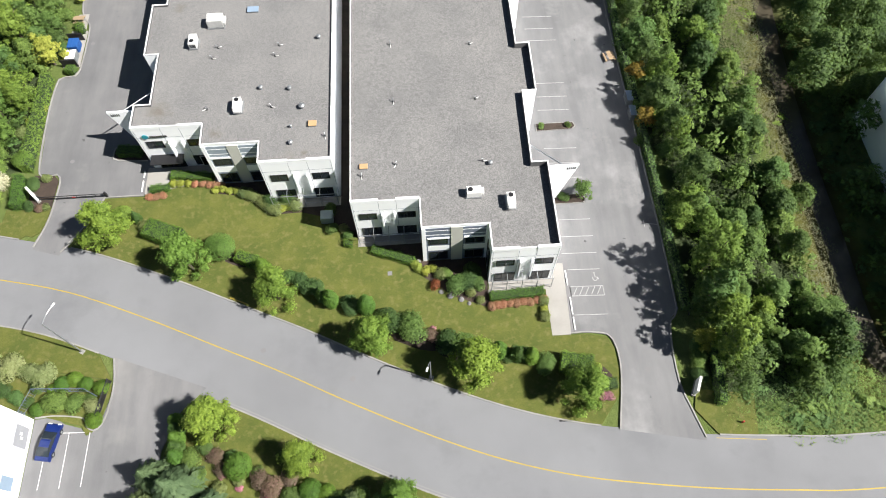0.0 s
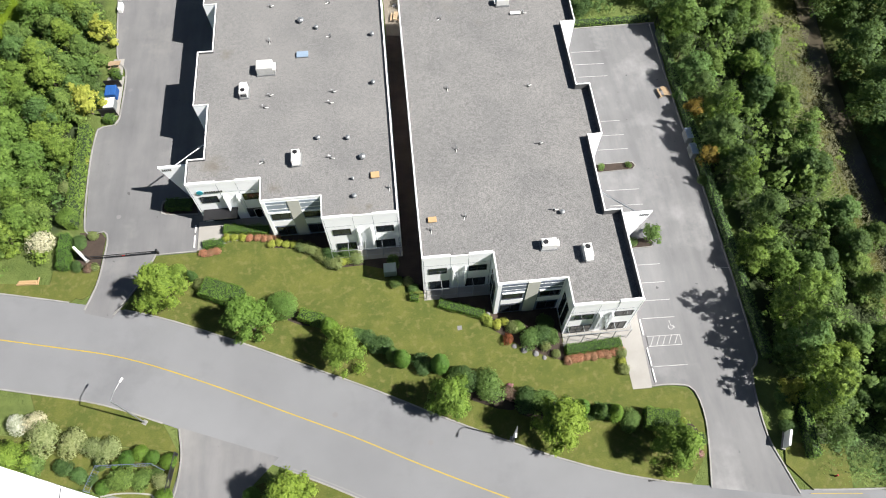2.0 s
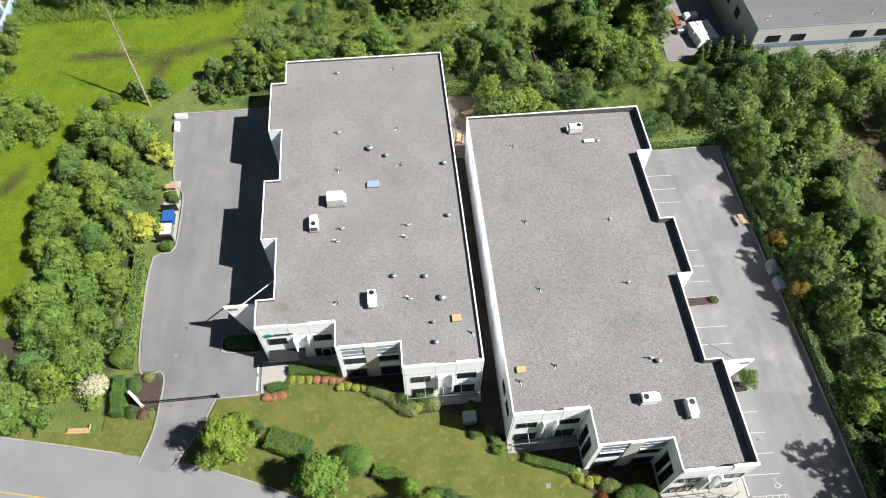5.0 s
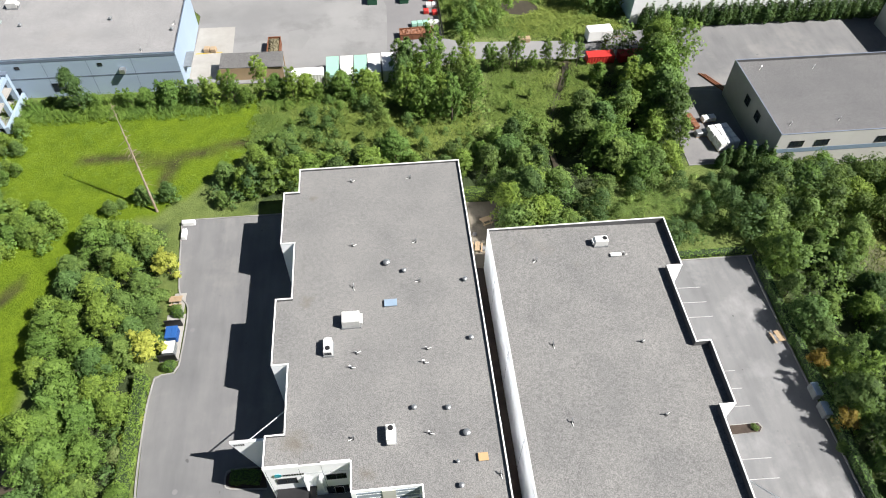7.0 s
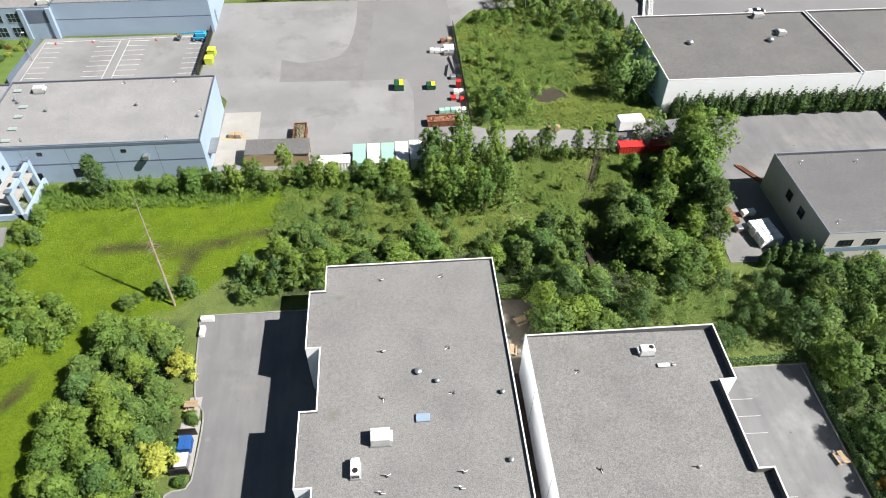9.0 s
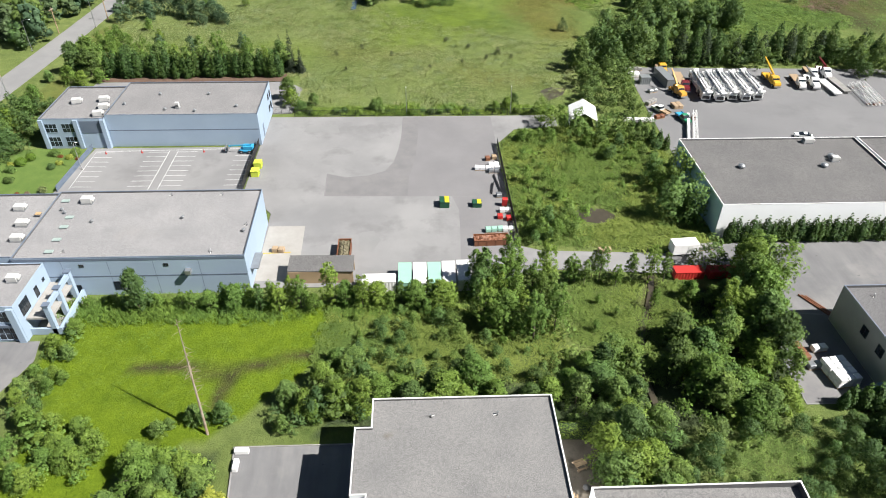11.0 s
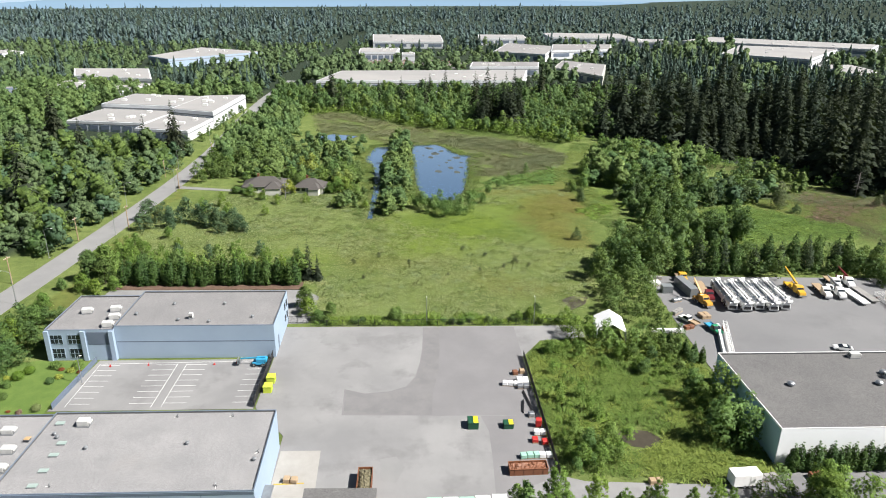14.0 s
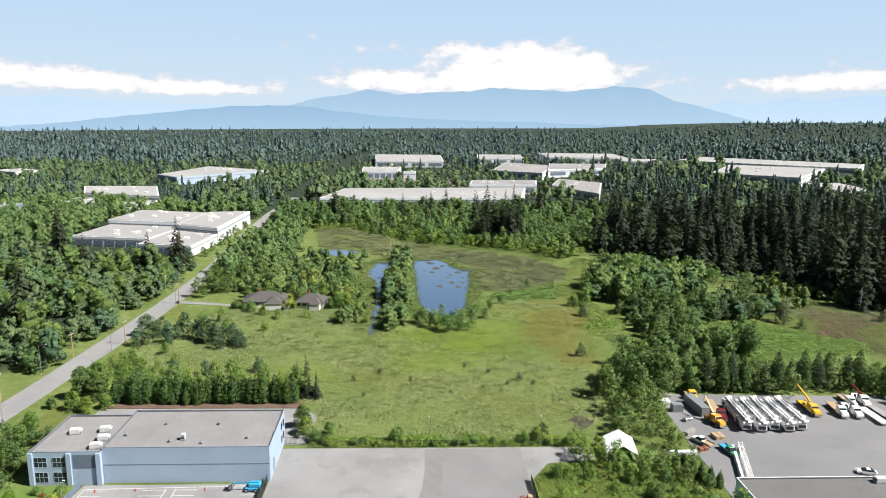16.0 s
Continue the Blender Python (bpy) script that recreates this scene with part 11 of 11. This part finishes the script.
# ---------------------------------------------------------------- lamps, poles, signs, gate
def street_lamp(x, y, turn, h=10.4, arm=2.2):
    ob = new("street_lamp")
    tagged(ob, "grey steel street lamp with a curved arm", "street lamp", group="street lamps")
    bm = bmesh.new()
    tube(bm, (0, 0, 0.1), (0, 0, h - 0.6), 0.1, 0.06, 8)
    part("pole", bm, M["steel"], ob)
    bm = bmesh.new()
    tube(bm, (0, 0, h - 0.6), (arm * 0.5, 0, h - 0.1), 0.055, 0.05, 6), tube(bm, (arm * 0.5, 0, h - 0.1), (arm, 0, h), 0.05, 0.04, 6)
    part("arm", bm, M["steel"], ob)
    part("lamp_head", boxes((arm - 0.05, -0.12, h - 0.08, arm + 0.5, 0.12, h + 0.05), bevel=0.04), M["cap"], ob, "pale lamp head")
    part("base_plate", boxes((-0.3, -0.3, 0.0, 0.3, 0.3, 0.14)), M["kerb"], ob)
    ob.matrix_basis = pose(x, y, 0, 0, 0, turn)


street_lamp(-43.9, 31.2, 62), street_lamp(0.4, 24.7, 250, 7.2, 0.9)
for y in (205, 262, 318, 378, 440):
    x = float(np.interp(y, [p[1] for p in WEST if p[1] > 60], [p[0] for p in WEST if p[1] > 60]))
    street_lamp(x - 6.2, y, 0, 10), street_lamp(x + 6.0, y + 22, 180, 10)
street_lamp(-31.3, 213.4, 90, 7.5, 0.6), street_lamp(-3.0, 213.4, 90, 7.5, 0.6), street_lamp(-107.6, 186, 0, 7, 0.5)


def monument(x, y, turn, label):
    ob = new("sign_board")
    tagged(ob, label, "sign")
    part("panel", boxes((-1.0, -0.16, 0.3, 1.0, 0.16, 1.9), bevel=0.04), M["cap"], ob)
    part("plinth", boxes((-1.15, -0.26, 0, 1.15, 0.26, 0.3), bevel=0.03), M["kerb"], ob, "grey concrete plinth")
    for i in range(3):
        part("text_bar", boxes((-0.75, -0.18, 0.75 + i * 0.32, 0.75 - 0.2 * i, -0.16, 0.88 + i * 0.32)), M["greyblue"], ob, "grey-blue bar of unreadable writing")
    ob.matrix_basis = pose(x, y, 0.12, 0, 0, turn)


monument(32.9, 21.2, 65, "white and grey sign panel beside the driveway"), monument(-54.6, 55.0, -48, "white sign panel beside the gate")


def gate():
    ob = new("sliding_gate")
    tagged(ob, "long low dark steel sliding gate across the driveway", "gate")
    for z in (0.25, 0.85):
        bm = bmesh.new()
        tube(bm, (-53.8, 54.55, z), (-44.6, 54.55, z), 0.06, sides=6)
        part("rail", bm, M["black"], ob)
    for i in range(8):
        bm = bmesh.new()
        tube(bm, (-53.8 + i * 1.31, 54.55, 0.25), (-53.8 + i * 1.31, 54.55, 0.85), 0.035, sides=5)
        part("bar", bm, M["black"], ob)
    for x in (-53.9, -44.4):
        part("gatepost", boxes((x - 0.12, 54.4, 0, x + 0.12, 54.7, 1.2), bevel=0.02), M["black"], ob)
    part("marker", boxes((-49.2, 54.46, 0.4, -48.8, 54.5, 0.6)), M["red_plastic"], ob, "small red reflector")


gate()
bm = bmesh.new()
tube(bm, (37.6, 16.6, 0.1), (37.6, 16.6, 0.75), 0.11, 0.1, 10), tube(bm, (37.4, 16.6, 0.5), (37.8, 16.6, 0.5), 0.06, sides=8)
tagged(link("fire_hydrant", bm, M["red_plastic"]), "small red fire hydrant on the verge", "fire hydrant")
def dead_tree(x, y, h):
    r = np.random.default_rng(int(abs(x) * 7))
    ob = new("dead_tree")
    tagged(ob, "bare grey dead tree standing in the marsh", "dead tree")
    bm = bmesh.new()
    tube(bm, (0, 0, -0.3), (0.2, 0.1, h), 0.24, 0.05, 7)
    part("trunk", bm, M["deadwood"], ob)
    for i in range(26):
        z, a = h * (0.25 + 0.72 * i / 26), r.uniform(0, 6.28)
        ln = (1 - z / h) * 0.34 * h + 0.7
        bm = bmesh.new()
        tube(bm, (0, 0, z), (math.cos(a) * ln, math.sin(a) * ln, z + r.uniform(-0.4, 0.5)), 0.07, 0.02, 5)
        part("branch", bm, M["deadwood"], ob)
    ob.matrix_basis = pose(x, y, 0, 0, 0, 0)


M["deadwood"] = surface("grey_dead_wood", (0.26, 0.25, 0.24), (0.2, 0.19, 0.18), 0.8, 9.0, 0.9, 0.3)
dead_tree(160.0, 333.5, 11.5)
dead_tree(-88.5, 331.0, 8.0)

# bins and benches in the lots
skip(-54.0, 83.6, 90, 1.9, 1.5, 1.3, "blue_bin", "blue waste bin on a concrete pad", None, "blue_bin", "waste_bin")
skip(-54.0, 81.2, 90, 1.9, 1.5, 1.2, "grey_container_paint", "grey waste bin on a concrete pad", None, "cap", "waste_bin")
for y in (79.7, 85.4):
    tagged(link("bin_screen", boxes((-55.3, y - 0.08, 0.0, -52.9, y + 0.08, 1.5)), M["black"]), "dark screen wall beside the bins", "screen wall")
for y in (66.4, 63.6):
    skip(33.6, y, 90, 1.9, 1.6, 1.3, "grey_container_paint", "grey waste bin with a pale lid", None, "skyblue", "waste_bin")


def bench(x, y, turn):
    ob = new("picnic_table")
    tagged(ob, "weathered wooden picnic table beside the lot", "picnic table")
    for k in range(4):
        part("top_board", boxes((-0.9, -0.36 + k * 0.18, 0.72, 0.9, -0.2 + k * 0.18, 0.76)), M["timber"], ob)
    for s in (-1, 1):
        part("seat", boxes((-0.9, s * 0.72 - 0.13, 0.42, 0.9, s * 0.72 + 0.13, 0.46)), M["timber"], ob)
        part("leg_frame", boxes((s * 0.6 - 0.05, -0.8, 0.0, s * 0.6 + 0.05, -0.7, 0.42), (s * 0.6 - 0.05, 0.7, 0.0, s * 0.6 + 0.05, 0.8, 0.42), (s * 0.6 - 0.05, -0.8, 0.36, s * 0.6 + 0.05, 0.8, 0.42), (s * 0.6 - 0.05, -0.1, 0.42, s * 0.6 + 0.05, 0.1, 0.72)), M["timber"], ob)
    ob.matrix_basis = pose(x, y, 0.02, 0, 0, turn)


bench(-54.4, 89.6, 0), bench(-6.6, 101.0, 20), bench(-8.8, 95.6, 80), bench(31.9, 75.2, 100)
for x, y, t in ((-54.6, 105.0, 0), (-55.0, 102.6, 90)):
    tagged(link("concrete_block", boxes((x - (1.0 if t == 0 else 0.35), y - (0.35 if t == 0 else 0.9), 0, x + (1.0 if t == 0 else 0.35), y + (0.35 if t == 0 else 0.9), 0.8), bevel=0.05), M["cap"]), "pale concrete barrier block in the lot corner", "concrete block")
sheet("pallet_pad", [(-54.9, 87.6), (-53.2, 87.6), (-53.2, 91.2), (-54.9, 91.2)], 0.03, M["concrete"], "small concrete pad beside the bins", "pavement")


def snag(x, y):
    """A tall bare leaning conifer trunk with stub branches."""
    ob = new("dead_tree")
    tagged(ob, "tall bare leaning dead tree with stub branches", "dead tree")
    top = Vector((x - 1.6, y + 4.6, 18.8))
    base = Vector((x, y, -0.2))
    bm = bmesh.new()
    tube(bm, base, base.lerp(top, 0.5), 0.22, 0.14, 8), tube(bm, base.lerp(top, 0.5), top, 0.14, 0.03, 7)
    part("trunk", bm, M["snagwood"], ob)
    r = np.random.default_rng(8)
    for i in range(46):
        f = r.uniform(0.25, 0.98)
        p = base.lerp(top, f)
        a = r.uniform(0, 6.28)
        L = r.uniform(0.8, 2.4) * (1.1 - f * 0.6)
        bm = bmesh.new()
        tube(bm, p, p + Vector((math.cos(a) * L, math.sin(a) * L, -0.15 * L)), 0.045, 0.012, 4, False)
        part("branch", bm, M["snagwood"], ob)


M["snagwood"] = surface("bleached_wood", (0.212, 0.157, 0.1099), (0.2826, 0.2434, 0.1963), 0.8, 9.0, 0.9, 0.3)
snag(-60.3, 108.4)


def house(x, y, turn, l, w, h, label):
    """A low house with a hipped brown roof, a gabled wing and white trim."""
    ob = new("house")
    tagged(ob, label, "house")
    part("wall", boxes((-l / 2, -w / 2, -0.1, l / 2, w / 2, h)), M["cream"], ob)
    for (cx, cy, a, b, top) in ((0, 0, l / 2 + 0.6, w / 2 + 0.6, 3.0), (l * 0.22, -w * 0.5, l * 0.2, w * 0.38, 2.2)):
        bm = bmesh.new()
        lo = [bm.verts.new((cx + sx * a, cy + sy * b, h)) for sx, sy in ((-1, -1), (1, -1), (1, 1), (-1, 1))]
        k = max(a - b, 0.3)
        hi = [bm.verts.new((cx - k, cy, h + top)), bm.verts.new((cx + k, cy, h + top))]
        bm.faces.new((lo[0], lo[1], hi[1], hi[0])), bm.faces.new((lo[1], lo[2], hi[1])), bm.faces.new((lo[2], lo[3], hi[0], hi[1])), bm.faces.new((lo[3], lo[0], hi[0])), bm.faces.new(lo[::-1])
        part("roof", bm, M["brown_roof"], ob, "brown shingle roof")
    part("porch_wall", boxes((l * 0.04, -w * 0.85, -0.1, l * 0.4, -w * 0.5, h)), M["cream"], ob)
    for i in range(4):
        px = -l / 2 + l * (i + 0.5) / 5
        part("window", boxes((px - 0.8, -w / 2 - 0.05, 1.0, px + 0.8, -w / 2, 2.3)), M["glass"], ob)
    part("chimney", boxes((-l * 0.2, 0.6, h + 1.0, -l * 0.2 + 0.9, 1.5, h + 4.0)), M["rust_steel"], ob)
    ob.matrix_basis = pose(x, y, 0, 0, 0, turn)


house(-99.0, 344, 4, 18, 12, 2.8, "low house with a brown hipped roof and pale walls"), house(-79, 341.5, -6, 12, 9, 2.7, "small house with a grey-brown roof among trees")
sheet("house_drive", [(-139, 349), (-108, 342), (-108, 339.6), (-139, 345)], 0.0, M["worn"], "pale driveway to the house", "driveway")
for ob, x, y, s in ((GOLD, -87.5, 336.5, 1.3), (ROUND, -107, 336.5, 1.6), (ROUND_D, -104.6, 335.2, 1.1), (GOLD, -89.5, 335.6, 0.9), (ROUND, -110.5, 337.5, 2.0)):
    put_at(ob, x, y, s)
for k, (x, y, s) in enumerate(((-85.5, 344.5, 0.8), (-67.5, 338.5, 1.0), (-70.5, 337.0, 0.7), (-64.5, 341.0, 0.9), (-90, 339.5, 0.6))):
    put_at(WOOD[(2, 4, 4, 1, 0)[k]], x, y, s, -0.1)


def utility_pole(x, y, h, turn):
    """A weathered timber pole with a cross-arm and insulators."""
    ob = new("utility_pole")
    tagged(ob, "weathered timber utility pole beside the road", "utility pole", group="utility poles")
    bm = bmesh.new()
    tube(bm, (0, 0, -0.3), (0, 0, h), 0.19, 0.13, 8)
    part("pole", bm, M["timber"], ob)
    part("cross_arm", boxes((-1.2, -0.07, h - 0.7, 1.2, 0.07, h - 0.55)), M["timber"], ob)
    for k in (-1.05, -0.5, 0.5, 1.05):
        bm = bmesh.new()
        tube(bm, (k, 0, h - 0.55), (k, 0, h - 0.3), 0.06, 0.04, 6)
        part("insulator", bm, M["cap"], ob)
    ob.matrix_basis = pose(x, y, 0, 0, 0, turn)


for x, y, h, a in ((-137.6, 290.4, 9.0, 80), (-136.6, 343.8, 9.5, 85), (-150.0, 278.2, 8.5, 80), (-152.4, 241.4, 8.5, 80), (-149.6, 364.8, 8.0, 90), (-137.4, 400, 9.0, 90)):
    utility_pole(x, y, h, a)
